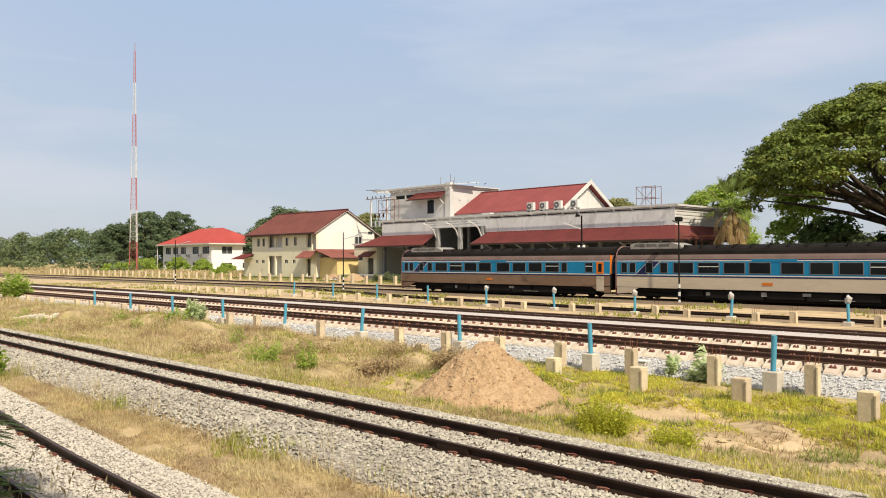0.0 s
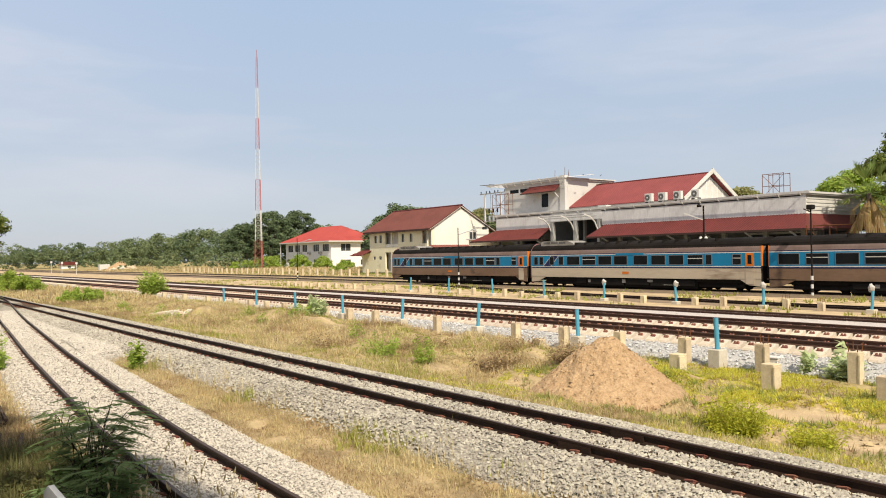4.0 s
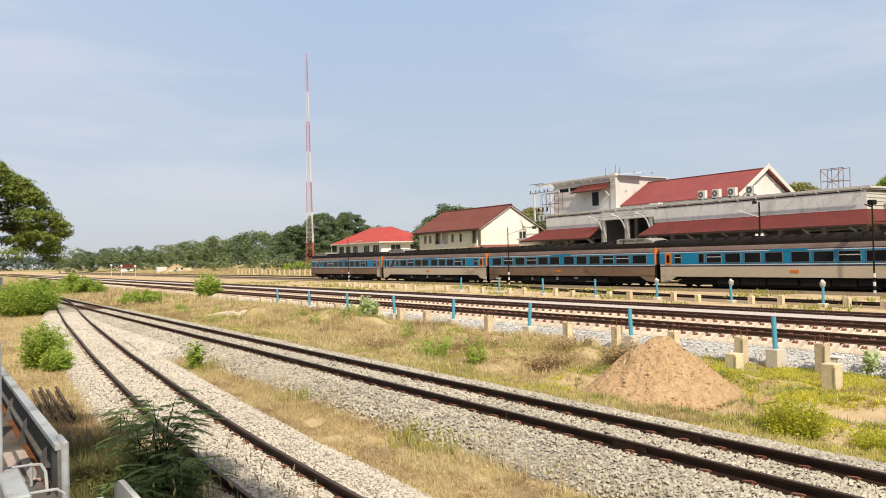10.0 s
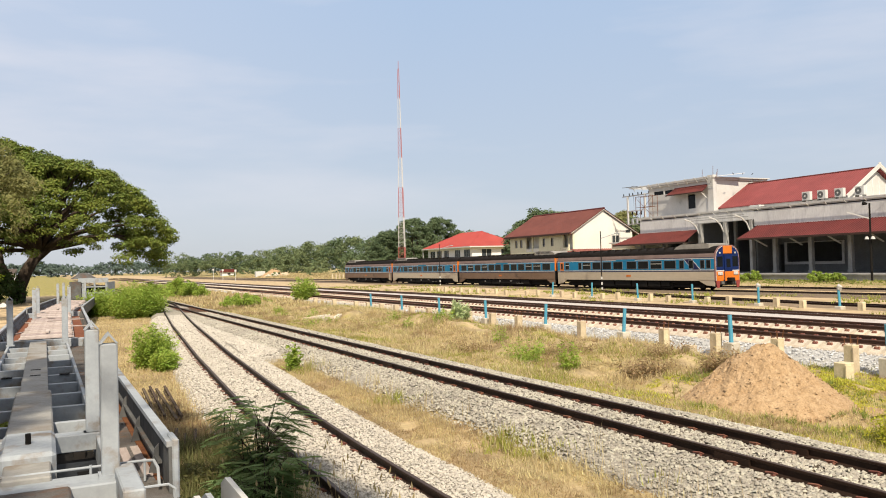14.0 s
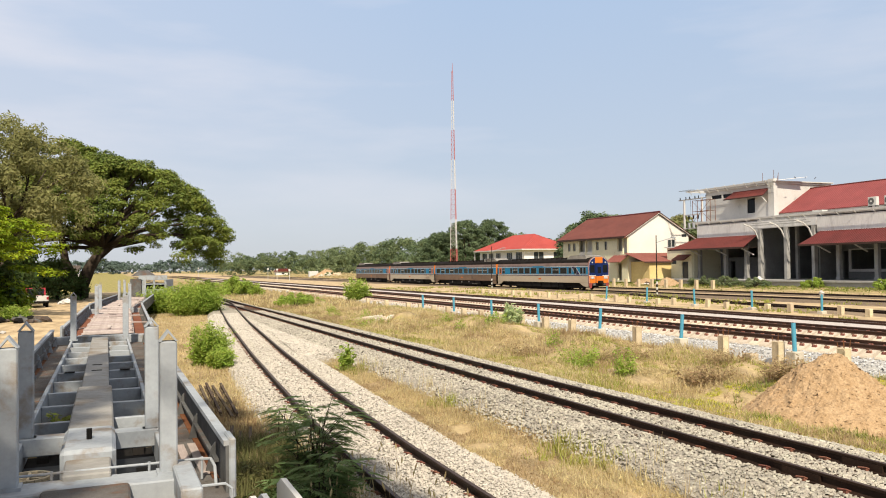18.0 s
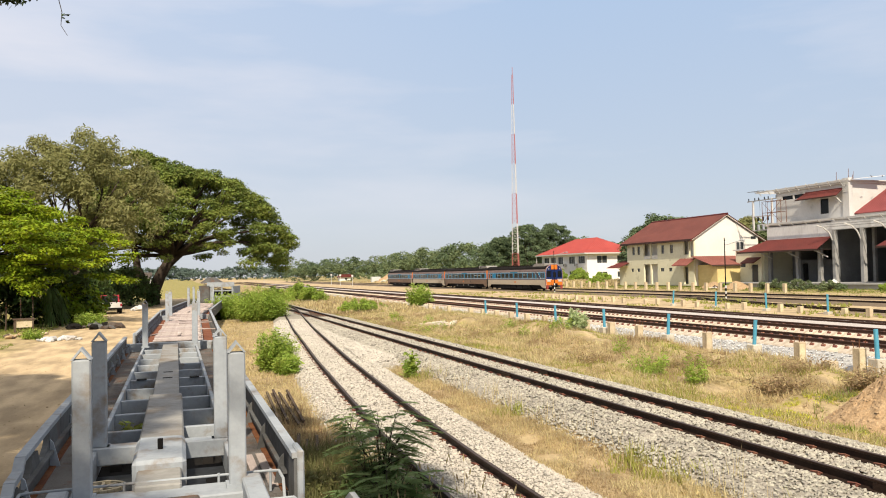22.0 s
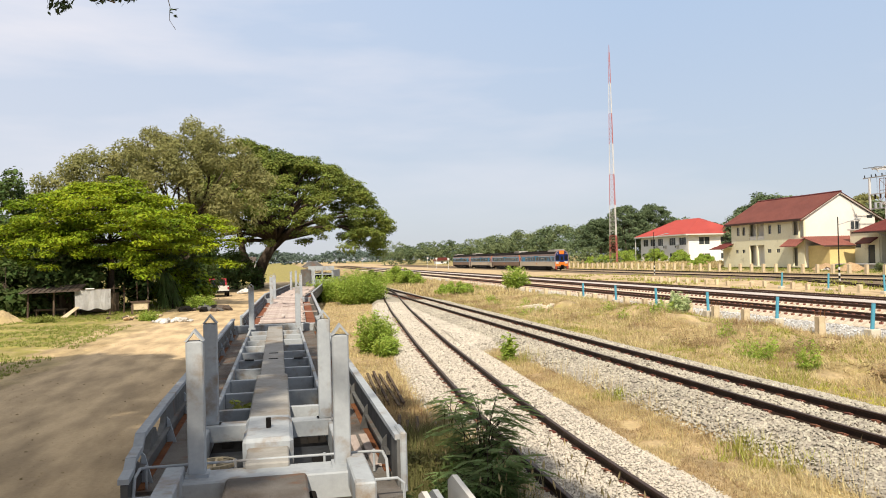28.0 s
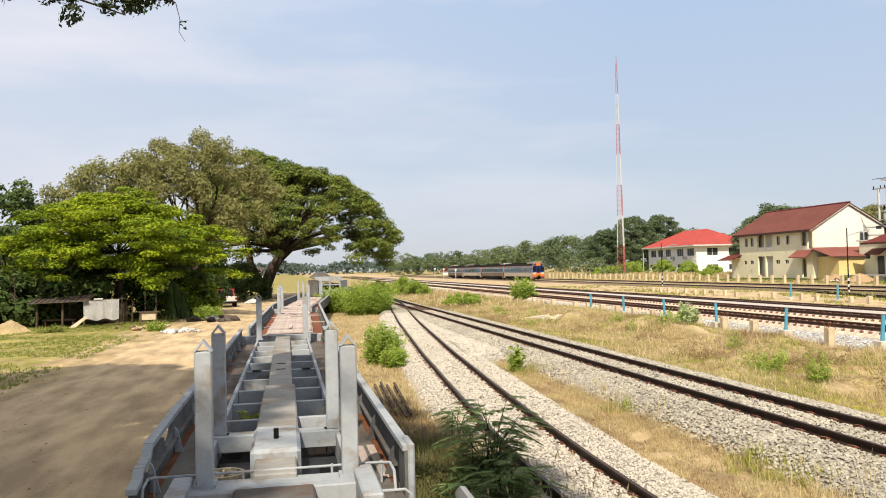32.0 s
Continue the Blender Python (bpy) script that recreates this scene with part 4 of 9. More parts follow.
# ---- the station ----
def make_station():
    st = thing("station_building", "unfinished grey concrete station with maroon roofs and canopies", "station")
    F, P = 71.0, 1.06
    # platform takes the greyer concrete to carry the shade of its front
    part("platform", boxed(67.0, 88, 30, 91, 0.2, P - 0.16), CONC_RAW, st, "raw concrete platform")
    part("platform_edge", boxed(66.85, 70.5, 30, 91, P - 0.16, P), CONC_RAW, st)
    part("floor", boxed(70.5, 88, 30, 91, P - 0.16, P), CONC_RAW, st)
    # upper front wall with its eave slab
    for a, b in ((39.6, 64.9), (73.6, 84.3)):
        part("upper_wall", boxed(F, F + 0.3, a, b, 6.35, 8.12), CONC, st)
    part("upper_wall_side", boxed(F + 0.3, 81, 39.6, 39.9, 6.35, 8.12), CONC_LIGHT, st)
    part("end_wall", boxed(74.85, 81, 84.0, 84.3, P, 6.35), CONC_RAW, st)
    part("upper_wall_end", boxed(F + 0.3, 81, 84.0, 84.3, 6.35, 8.12), CONC, st)
    part("back_wall", boxed(80.7, 81, 39.9, 84.0, P, 8.12), HALL_SHADE, st)
    for z in (6.7, 7.05, 7.4, 7.75):
        part("groove_band", boxed(F + 0.1, 81.05, 39.54, 39.6, z, z + 0.2), WHITE, st)
    part("eave_slab", boxed(F - 0.1, 81.3, 39.2, 84.7, 8.24, 8.42), CONC_LIGHT, st)
    for x, z in ((F - 0.5, 8.36),):
        part("eave_purlin", boxed(x - 0.04, x + 0.04, 39.0, 85.0, z, z + 0.09), CONC_LIGHT, st)
    part("eave_band", boxed(F - 0.05, 81.1, 39.3, 84.6, 8.12, 8.24), CONC_LIGHT, st)
    for y in np.arange(40, 84.5, 2.2):
        bm = bmesh.new()
        bar(bm, (F - 0.02, y, 8.0), (F - 0.5, y, 8.36), 0.05)
        part("eave_bracket", bm, WHITE, st)
    part("roof_slab", boxed(F, 81, 39.9, 84.0, 8.0, 8.12), CONC, st)
    # columns along the front, and the wall behind them
    for y in (84.0, 79.2, 75.6, 62.2, 57.6, 53.0, 48.4, 43.8, 39.9):
        part("column", boxed(F - 0.05, F + 0.35, y - 0.22, y + 0.22, P, 6.35), CONC_RAW, st)
        part("column_base", boxed(F - 0.1, F + 0.4, y - 0.28, y + 0.28, P, P + 0.3), CONC_RAW, st)
    holes = [(40.8, 47.6, 2.1, 4.6), (49.3, 50.2, P, 4.4), (56.6, 63.6, 2.2, 4.3), (64.05, 64.65, P, 4.2), (76.9, 79.2, 3.75, 4.9), (79.6, 83.6, 3.75, 4.9), (81.3, 82.2, P, 3.3), (74.6, 75.4, P, 3.6)]
    part("inner_wall", wall_with_holes("x", 74.6, 74.85, 39.9, 64.9, P, 8.0, [h for h in holes if h[0] < 65]), HALL_SHADE, st)
    part("inner_wall", wall_with_holes("x", 74.6, 74.85, 73.7, 84.0, P, 8.0, [h for h in holes if h[0] > 65]), HALL_SHADE, st)
    part("opening_frame", wall_with_holes("x", 74.52, 74.6, 40.5, 47.9, 1.8, 4.8, [(40.8, 47.6, 2.1, 4.6)]), CONC_LIGHT, st)
    part("opening_frame", wall_with_holes("x", 74.52, 74.6, 56.3, 63.9, 1.9, 4.4, [(56.6, 63.6, 2.2, 4.3)]), CONC_LIGHT, st)
    # tall entrance
    for y in (73.2, 69.2, 65.3):
        part("portal_column", boxed(F - 0.2, F + 0.3, y - 0.2, y + 0.2, P, 7.1), CONC_RAW, st)
        pts = [(F - 0.3, y, 5.9), (F - 0.75, y, 6.75), (F - 1.5, y, 7.3), (F - 2.5, y, 7.6)]
        bm = bmesh.new()
        for a, b in zip(pts, pts[1:]):
            bar(bm, a, b, 0.1, 0.14)
        part("curved_bracket", bm, WHITE, st, "white curved canopy bracket")
    for y in (71.6, 67.2, 66.0):
        part("hall_column", boxed(75.0, 75.35, y - 0.18, y + 0.18, P, 8.0), CONC_RAW, st)
    part("portal_beam", boxed(F - 0.02, F + 0.3, 64.9, 73.6, 7.1, 8.12), CONC, st)
    for x, z in ((F - 0.6, 7.02), (F - 1.2, 7.36), (F - 1.8, 7.58)):
        part("purlin", boxed(x - 0.03, x + 0.03, 64.6, 73.9, z, z + 0.07), CONC_RAW, st)
    part("hall_side", boxed(F + 0.4, 80.7, 64.9, 65.1, P, 8.0), HALL_SHADE, st)
    part("hall_side", boxed(F + 0.4, 80.7, 73.5, 73.7, P, 8.0), HALL_SHADE, st)
    # canopies
    def canopy(y0, y1, hip_lo, hip_hi):
        c = part("canopy", boxed(F - 0.1, F, y0, y1, 6.2, 6.35), ROOF_MAROON, st, "maroon tiled canopy")
        slope("canopy_tiles", (68, y0 - hip_lo, 4.9), (68, y1 + hip_hi, 4.9), (F, y1, 6.35), (F, y0, 6.35), ROOF_MAROON, c, 0.3, 0.08, 0.05)
        part("fascia", boxed(67.93, 68.0, y0 - hip_lo, y1 + hip_hi, 4.72, 4.92), FASCIA, c)
        part("soffit", sheet(bmesh.new(), [(68.05, y0 - hip_lo, 4.8), (68.05, y1 + hip_hi, 4.8), (F, y1, 4.86), (F, y0, 4.86)], 0.03), FASCIA, c)
        for y in np.arange(y0 + 0.6, y1, 4.6):
            bm = bmesh.new()
            bar(bm, (F, y, 4.0), (69.0, y, 4.85), 0.12)
            part("strut", bm, CONC_LIGHT, c)
    canopy(73.7, 84.3, 0.9, 2.1)
    canopy(39.6, 64.4, 1.6, 0.3)
    side = part("side_canopy", boxed(F, 80, 39.5, 39.6, 6.2, 6.3), ROOF_MAROON, st)
    slope("canopy_tiles", (81.5, 38.0, 4.9), (68, 38.0, 4.9), (F, 39.6, 6.35), (81.5, 39.6, 6.35), ROOF_MAROON, side, 0.3)
    part("fascia", boxed(68, 81.5, 37.95, 38.0, 4.72, 4.92), FASCIA, side)
    # cream room under the end of the canopy
    room = part("end_room", wall_with_holes("x", 70.2, 70.4, 84.5, 89.5, 0.5, 5.2, [(85.2, 86.4, P, 3.3), (87.6, 88.6, 3.0, 3.7)]), CREAM, st, "cream end room")
    part("end_room_wall", boxed(70.4, 79, 84.35, 84.5, 0.5, 5.2), CREAM, room)
    part("end_room_wall", boxed(70.4, 79, 89.3, 89.5, 0.5, 5.2), CREAM, room)
    part("door", boxed(70.3, 70.38, 85.2, 86.4, P, 3.3), GLASS_GREY, room)
    part("window", boxed(70.3, 70.38, 87.6, 88.6, 3.0, 3.7), GLASS_GREY, room)
    part("porch_roof", sheet(bmesh.new(), [(69.0, 84.6, 3.55), (69.0, 87.2, 3.55), (70.3, 87.2, 4.3), (70.3, 84.6, 4.3)], 0.1), ROOF_MAROON, room)
    part("room_roof", boxed(70.0, 79, 84.35, 89.8, 5.2, 5.35), CONC, room)
    # tower block
    tw = part("tower_front", wall_with_holes("x", 73.0, 73.25, 73.0, 84.7, 8.12, 12.5, [(76.0, 77.3, 9.2, 11.5), (77.6, 79.6, 11.45, 11.95), (79.8, 81.6, 11.45, 11.95), (81.8, 83.7, 11.45, 11.95)]), CONC_LIGHT, st, "raw upper storey")
    part("tower_side", boxed(73.25, 82, 73.0, 73.25, 8.12, 12.5), WHITE, tw)
    part("tower_side", boxed(73.25, 82, 84.45, 84.7, 8.12, 12.5), CONC_LIGHT, tw)
    part("tower_back", boxed(81.75, 82, 73.25, 84.45, 8.12, 12.5), CONC_LIGHT, tw)
    for y0, y1 in ((77.6, 79.6), (79.8, 81.6), (81.8, 83.7)):
        part("high_window", boxed(73.12, 73.17, y0, y1, 11.45, 11.95), GLASS_DARK, tw)
    part("tower_eave", boxed(72.85, 82.2, 72.8, 84.9, 12.5, 12.72), CONC_LIGHT, tw)
    part("tower_roof", boxed(72.8, 82.4, 72.6, 85.1, 12.72, 12.84), CONC_LIGHT, tw)
    for x, z in ((72.0, 12.86), (72.35, 12.84), (75.2, 12.88), (78.2, 12.88), (81.2, 12.88)):
        part("roof_purlin", boxed(x - 0.045, x + 0.045, 72.3 if x < 73 else 85.1, 87.6, z - 0.09, z), CONC_LIGHT, tw)
    for y in (85.4, 86.4, 87.4):
        part("roof_rafter", boxed(72.0, 82.0, y - 0.04, y + 0.04, 12.68, 12.77), CONC_LIGHT, tw)
    for y in np.arange(73.6, 88, 1.7):
        part("eave_bracket", bar(bmesh.new(), (72.75, y, 12.35), (71.95, y - 0.25, 12.95), 0.07), WHITE, tw)
    for y, l in ((86.9, 1.2), (87.2, 1.7), (86.0, 0.9)):
        part("loose_batten", bar(bmesh.new(), (72.2, y, 12.94), (71.9, y + l, 13.0), 0.06), GREY_DIRT_SHADE, tw)
    part("roof_sheet", sheet(bmesh.new(), [(73.0, 72.2, 12.86), (77.0, 71.6, 13.3), (77.0, 74.0, 13.34), (73.0, 74.0, 12.9)], 0.05), WHITE_WALL, tw, "loose white roof sheet")
    for y, x in ((71.4, 74.5), (71.2, 76.0), (71.0, 77.5)):
        part("loose_batten", bar(bmesh.new(), (x, 71.0, 13.0), (x - 0.4, y - 0.6, 13.1), 0.06), GREY_DIRT_SHADE, tw)
    pier = part("corner_pier", boxed(72.85, 73.4, 72.75, 73.7, 8.12, 13.1), CONC_LIGHT, tw)
    for q in range(7):
        for v in range(2):
            part("block", boxed(72.81, 72.85, 72.77 + 0.46 * v + 0.04 * (q % 2), 73.19 + 0.46 * v + 0.04 * (q % 2), 11.45 + 0.23 * q, 11.65 + 0.23 * q), WHITE if (q + v) % 3 else CONC_LIGHT, pier)
    for q, (x, y) in enumerate(((73.2, 73.1), (73.3, 75.0), (73.2, 72.4), (74.2, 73.5), (73.0, 72.9))):
        part("starter_bar", tube(bmesh.new(), (x, y, 12.9), (x + 0.05, y, 14.2 - 0.22 * q), 0.025, n=5), RUST, tw)
    sm = part("window_canopy", boxed(72.9, 73.0, 73.7, 79.6, 11.95, 12.05), ROOF_MAROON, tw)
    slope("canopy_tiles", (71.6, 73.4, 11.1), (71.6, 79.9, 11.1), (73.0, 79.6, 11.98), (73.0, 73.7, 11.98), ROOF_MAROON, sm, 0.3)
    part("canopy_fascia", boxed(71.56, 71.6, 73.4, 79.9, 10.98, 11.12), FASCIA, sm)
    part("strut", bar(bmesh.new(), (73.0, 74.0, 10.3), (72.0, 74.0, 11.1), 0.1), WHITE, sm)
    part("window_pane", boxed(73.1, 73.15, 76.0, 77.3, 9.2, 10.9), GLASS_DARK, tw)
    part("top_pane", boxed(73.1, 73.15, 76.0, 77.3, 11.0, 11.5), LAMP_GLASS, tw)
    # gabled main roof
    G0, RZ, EZ = 55.2, 12.05, 8.95
    mr = part("main_roof_gable", prism(bmesh.new(), [(74.3, 8.12), (83.7, 8.12), (83.7, 9.0), (79.0, RZ - 0.22), (74.3, 9.0)], G0 + 0.5, G0 + 0.8), WHITE, st, "white gable of the main roof")
    slope("main_roof_slope", (73.8, G0, EZ), (73.8, 73.0, EZ), (79.0, 75.4, RZ), (79.0, G0, RZ), ROOF_MAIN_LIT, mr, 0.33)
    slope("main_roof_slope", (84.2, 73.0, EZ), (84.2, G0, EZ), (79.0, G0, RZ), (79.0, 75.4, RZ), ROOF_MAIN_LIT, mr, 0.33)
    part("ridge", tube(bmesh.new(), (79, G0 - 0.05, RZ + 0.02), (79, 75.4, RZ + 0.02), 0.1), ROOF_MAROON, mr)
    for a in (73.7, 84.3):
        part("barge_board", bar(bmesh.new(), (a, G0 - 0.1, EZ - 0.1), (79.0, G0 - 0.1, RZ + 0.2), 0.12, 0.42), WHITE, mr)
    part("finial", boxed(78.85, 79.15, G0 - 0.18, G0 - 0.02, RZ - 0.1, RZ + 0.5, bevel=0.03), WHITE, mr)
    for q in range(8):
        x = 75.4 + 1.03 * q
        part("gable_batten", boxed(x, x + 0.06, G0 + 0.46, G0 + 0.5, 9.0, RZ - 0.4 - abs(x - 79) * 0.63), WHITE_WALL, mr)
    part("kerb_wall", boxed(74.0, 74.3, G0 + 0.5, 73.0, 8.12, 8.95), CONC_LIGHT, mr)


def ac_unit(y, first):
    u = thing("condenser_unit", "white air conditioning condenser with a round fan on a roof stand", "air conditioner", (72.0, y, 8.12), group="condensers on the station roof")
    part("casing", boxed(-0.2, 0.2, -0.5, 0.5, 0.6, 1.5, bevel=0.02), WHITE, u)
    part("fan_ring", tube(bmesh.new(), (-0.23, 0.1, 1.05), (-0.2, 0.1, 1.05), 0.34, n=20), GREY_DIRT_SHADE, u)
    part("fan_hub", tube(bmesh.new(), (-0.25, 0.1, 1.05), (-0.23, 0.1, 1.05), 0.1, n=10), WHITE, u)
    for s in (-0.4, 0.4):
        part("stand", boxed(-0.25, 0.25, s - 0.04, s + 0.04, 0, 0.6), GREY_DIRT_SHADE, u)
    return u


make_station()
for k, y in enumerate((58.6, 56.7, 54.65, 52.35)):
    ac_unit(y, k == 0)


# ---- the two houses and the mast ----
def window_unit(parent, x, y0, y1, z0, z1, mullions=1):
    fr = part("window", boxed(x - 0.05, x + 0.05, y0, y1, z0, z1), GLASS_GREY, parent)
    part("window_frame", wall_with_holes("x", x - 0.08, x + 0.02, y0 - 0.06, y1 + 0.06, z0 - 0.06, z1 + 0.06, [(y0, y1, z0, z1)]), WHITE, fr)
    for k in range(mullions):
        y = y0 + (y1 - y0) * (k + 1) / (mullions + 1)
        part("mullion", boxed(x - 0.07, x - 0.05, y - 0.03, y + 0.03, z0, z1), WHITE, fr)


ROOF_FADED = material("faded_lean_to_roof", (0.33, 0.125, 0.1), (0.26, 0.09, 0.075), rough=0.65, scale=0.6, fine=8, var=0.2)
ROOF_BROWN = material("brown_maroon_roof", (0.2, 0.07, 0.058), (0.155, 0.055, 0.047), rough=0.6, scale=0.5, fine=8, var=0.15)


def make_cream_house():
    h = thing("cream_house", "two-storey cream house with a dark maroon gable roof", "house")
    X0, X1, Y0, Y1, Z, E = 66.0, 76.6, 92.8, 110.0, 0.6, 7.1
    up = [(94.0, 95.2, 4.9, 6.9), (97.7, 98.4, 5.2, 6.4), (99.9, 100.6, 5.2, 6.4), (101.6, 103.3, 4.5, 6.9), (103.6, 105.3, 4.5, 6.9), (106.3, 107.0, 5.2, 6.4), (107.8, 108.5, 5.2, 6.4), (92.9, 93.9, 4.5, 6.9)]
    low = [(101.6, 103.3, 0.8, 3.7), (103.6, 105.3, 0.8, 3.7), (98.0, 98.8, 2.6, 3.1), (100.0, 100.9, 2.6, 3.1), (106.4, 107.2, 2.6, 3.1), (108.2, 108.9, 2.6, 3.1), (94.2, 95.2, 0.8, 3.2)]
    part("front_wall_lower", wall_with_holes("x", X0, X0 + 0.25, Y0, Y1, Z, 4.2, low), CREAM, h)
    part("front_wall_upper", wall_with_holes("x", X0, X0 + 0.25, Y0, Y1, 4.2, E, [(max(a, Y0 + 0.02), b, c, min(d, E - 0.1)) for a, b, c, d in up]), CREAM, h)
    part("inner_wall", boxed(X0 + 0.85, X0 + 1.05, Y0 + 0.3, Y1 - 0.3, Z, E), CREAM_LIGHT, h)
    part("floor_slab", boxed(X0 + 0.25, X0 + 0.85, Y0 + 0.3, Y1 - 0.3, 4.1, 4.3), CREAM, h)
    part("side_wall", prism(bmesh.new(), [(X0 + 0.25, Z), (X1, Z), (X1, E), (71.3, 10.1), (X0 + 0.25, E)], Y0, Y0 + 0.25), CREAM_LIGHT, h)
    part("far_wall", prism(bmesh.new(), [(X0 + 0.25, Z), (X1, Z), (X1, E), (71.3, 10.1), (X0 + 0.25, E)], Y1 - 0.25, Y1), CREAM_LIGHT, h)
    part("back_wall", boxed(X1 - 0.25, X1, Y0 + 0.25, Y1 - 0.25, Z, E), CREAM_LIGHT, h)
    for a, b, c, d in up:
        if d < 6.5:
            window_unit(h, X0 + 0.15, a, b, c, d)
    for a, b, c, d in low:
        if c > 2:
            window_unit(h, X0 + 0.15, a, b, c, d)
    for a, b in ((101.6, 103.3), (103.6, 105.3)):
        part("balcony_wall", boxed(X0 + 0.05, X0 + 0.2, a, b, 4.5, 5.0), CREAM_LIGHT, h)
    sw = part("side_window", boxed(72.9, 74.1, Y0 - 0.03, Y0, 4.9, 6.5), GLASS_GREY, h)
    part("window_frame", wall_with_holes("y", Y0 - 0.06, Y0, 72.8, 74.2, 4.8, 6.6, [(72.92, 73.45, 4.92, 6.48), (73.55, 74.08, 4.92, 6.48)]), WHITE, sw)
    part("gable_vent", boxed(75.4, 76.2, Y0 - 0.03, Y0, 6.9, 7.3), GLASS_GREY, h)
    rf = part("roof_ridge", tube(bmesh.new(), (71.3, Y0 - 0.45, 10.45), (71.3, Y1 + 1.0, 10.45), 0.13), ROOF_MAROON, h)
    slope("roof_slope", (65.45, Y0 - 0.3, 6.98), (65.45, Y1 + 1.0, 6.98), (71.3, Y1 + 1.0, 10.42), (71.3, Y0 - 0.3, 10.42), ROOF_BROWN, h, 0.34)
    slope("roof_slope", (77.7, Y1 + 1.0, 6.75), (77.7, Y0 - 0.3, 6.75), (71.3, Y0 - 0.3, 10.42), (71.3, Y1 + 1.0, 10.42), ROOF_BROWN, h, 0.34)
    part("gutter", boxed(65.35, 65.5, Y0 - 0.3, Y1 + 1.0, 6.7, 6.96), FASCIA, h)
    for x in (65.3, 77.7):
        part("barge_board", bar(bmesh.new(), (x, Y0 - 0.3, 6.7), (71.3, Y0 - 0.3, 10.36), 0.06, 0.16), ROOF_BROWN, h)
    for x, e in ((65.5, 6.85), (77.7, 6.63)):
        part("verge_soffit", sheet(bmesh.new(), [(x, Y0 - 0.34, e), (71.3, Y0 - 0.34, 10.28), (71.3, Y0, 10.28), (x, Y0, e)], 0.05), CREAM_LIGHT, h)
    # low wings with lean-to roofs
    an = part("annex_wall", boxed(66.6, 77.6, 88.7, 88.9, 0.4, 3.3), YELLOW_WALL, h, "yellow annex wall")
    part("annex_end", boxed(66.6, 66.8, 88.9, Y0, 0.4, 3.4), YELLOW_WALL, an)
    slope("lean_to_roof", (78.4, 88.4, 3.36), (65.6, 88.4, 3.36), (65.6, Y0, 4.6), (78.4, Y0, 4.6), ROOF_FADED, an, 0.34)
    part("fascia", boxed(65.6, 78.4, 88.35, 88.4, 3.2, 3.38), FASCIA, an)
    fp = part("porch_roof", boxed(65.0, 66.0, Y1 - 0.2, Y1 + 3.0, 3.5, 3.6), CREAM, h)
    slope("lean_to_roof", (64.2, Y1 - 0.5, 3.3), (64.2, Y1 + 3.4, 3.3), (66.6, Y1 + 2.4, 4.3), (66.6, Y1 - 0.5, 4.3), ROOF_MAROON, fp, 0.34)
    part("porch_wall", boxed(66.0, 66.2, Y1, Y1 + 2.4, 0.4, 3.6), CREAM, fp)
    slope("lean_to_roof", (64.6, Y0 - 0.2, 3.4), (64.6, Y0 + 3.2, 3.4), (66.1, Y0 + 3.2, 4.4), (66.1, Y0 - 0.2, 4.4), ROOF_FADED, h, 0.34)


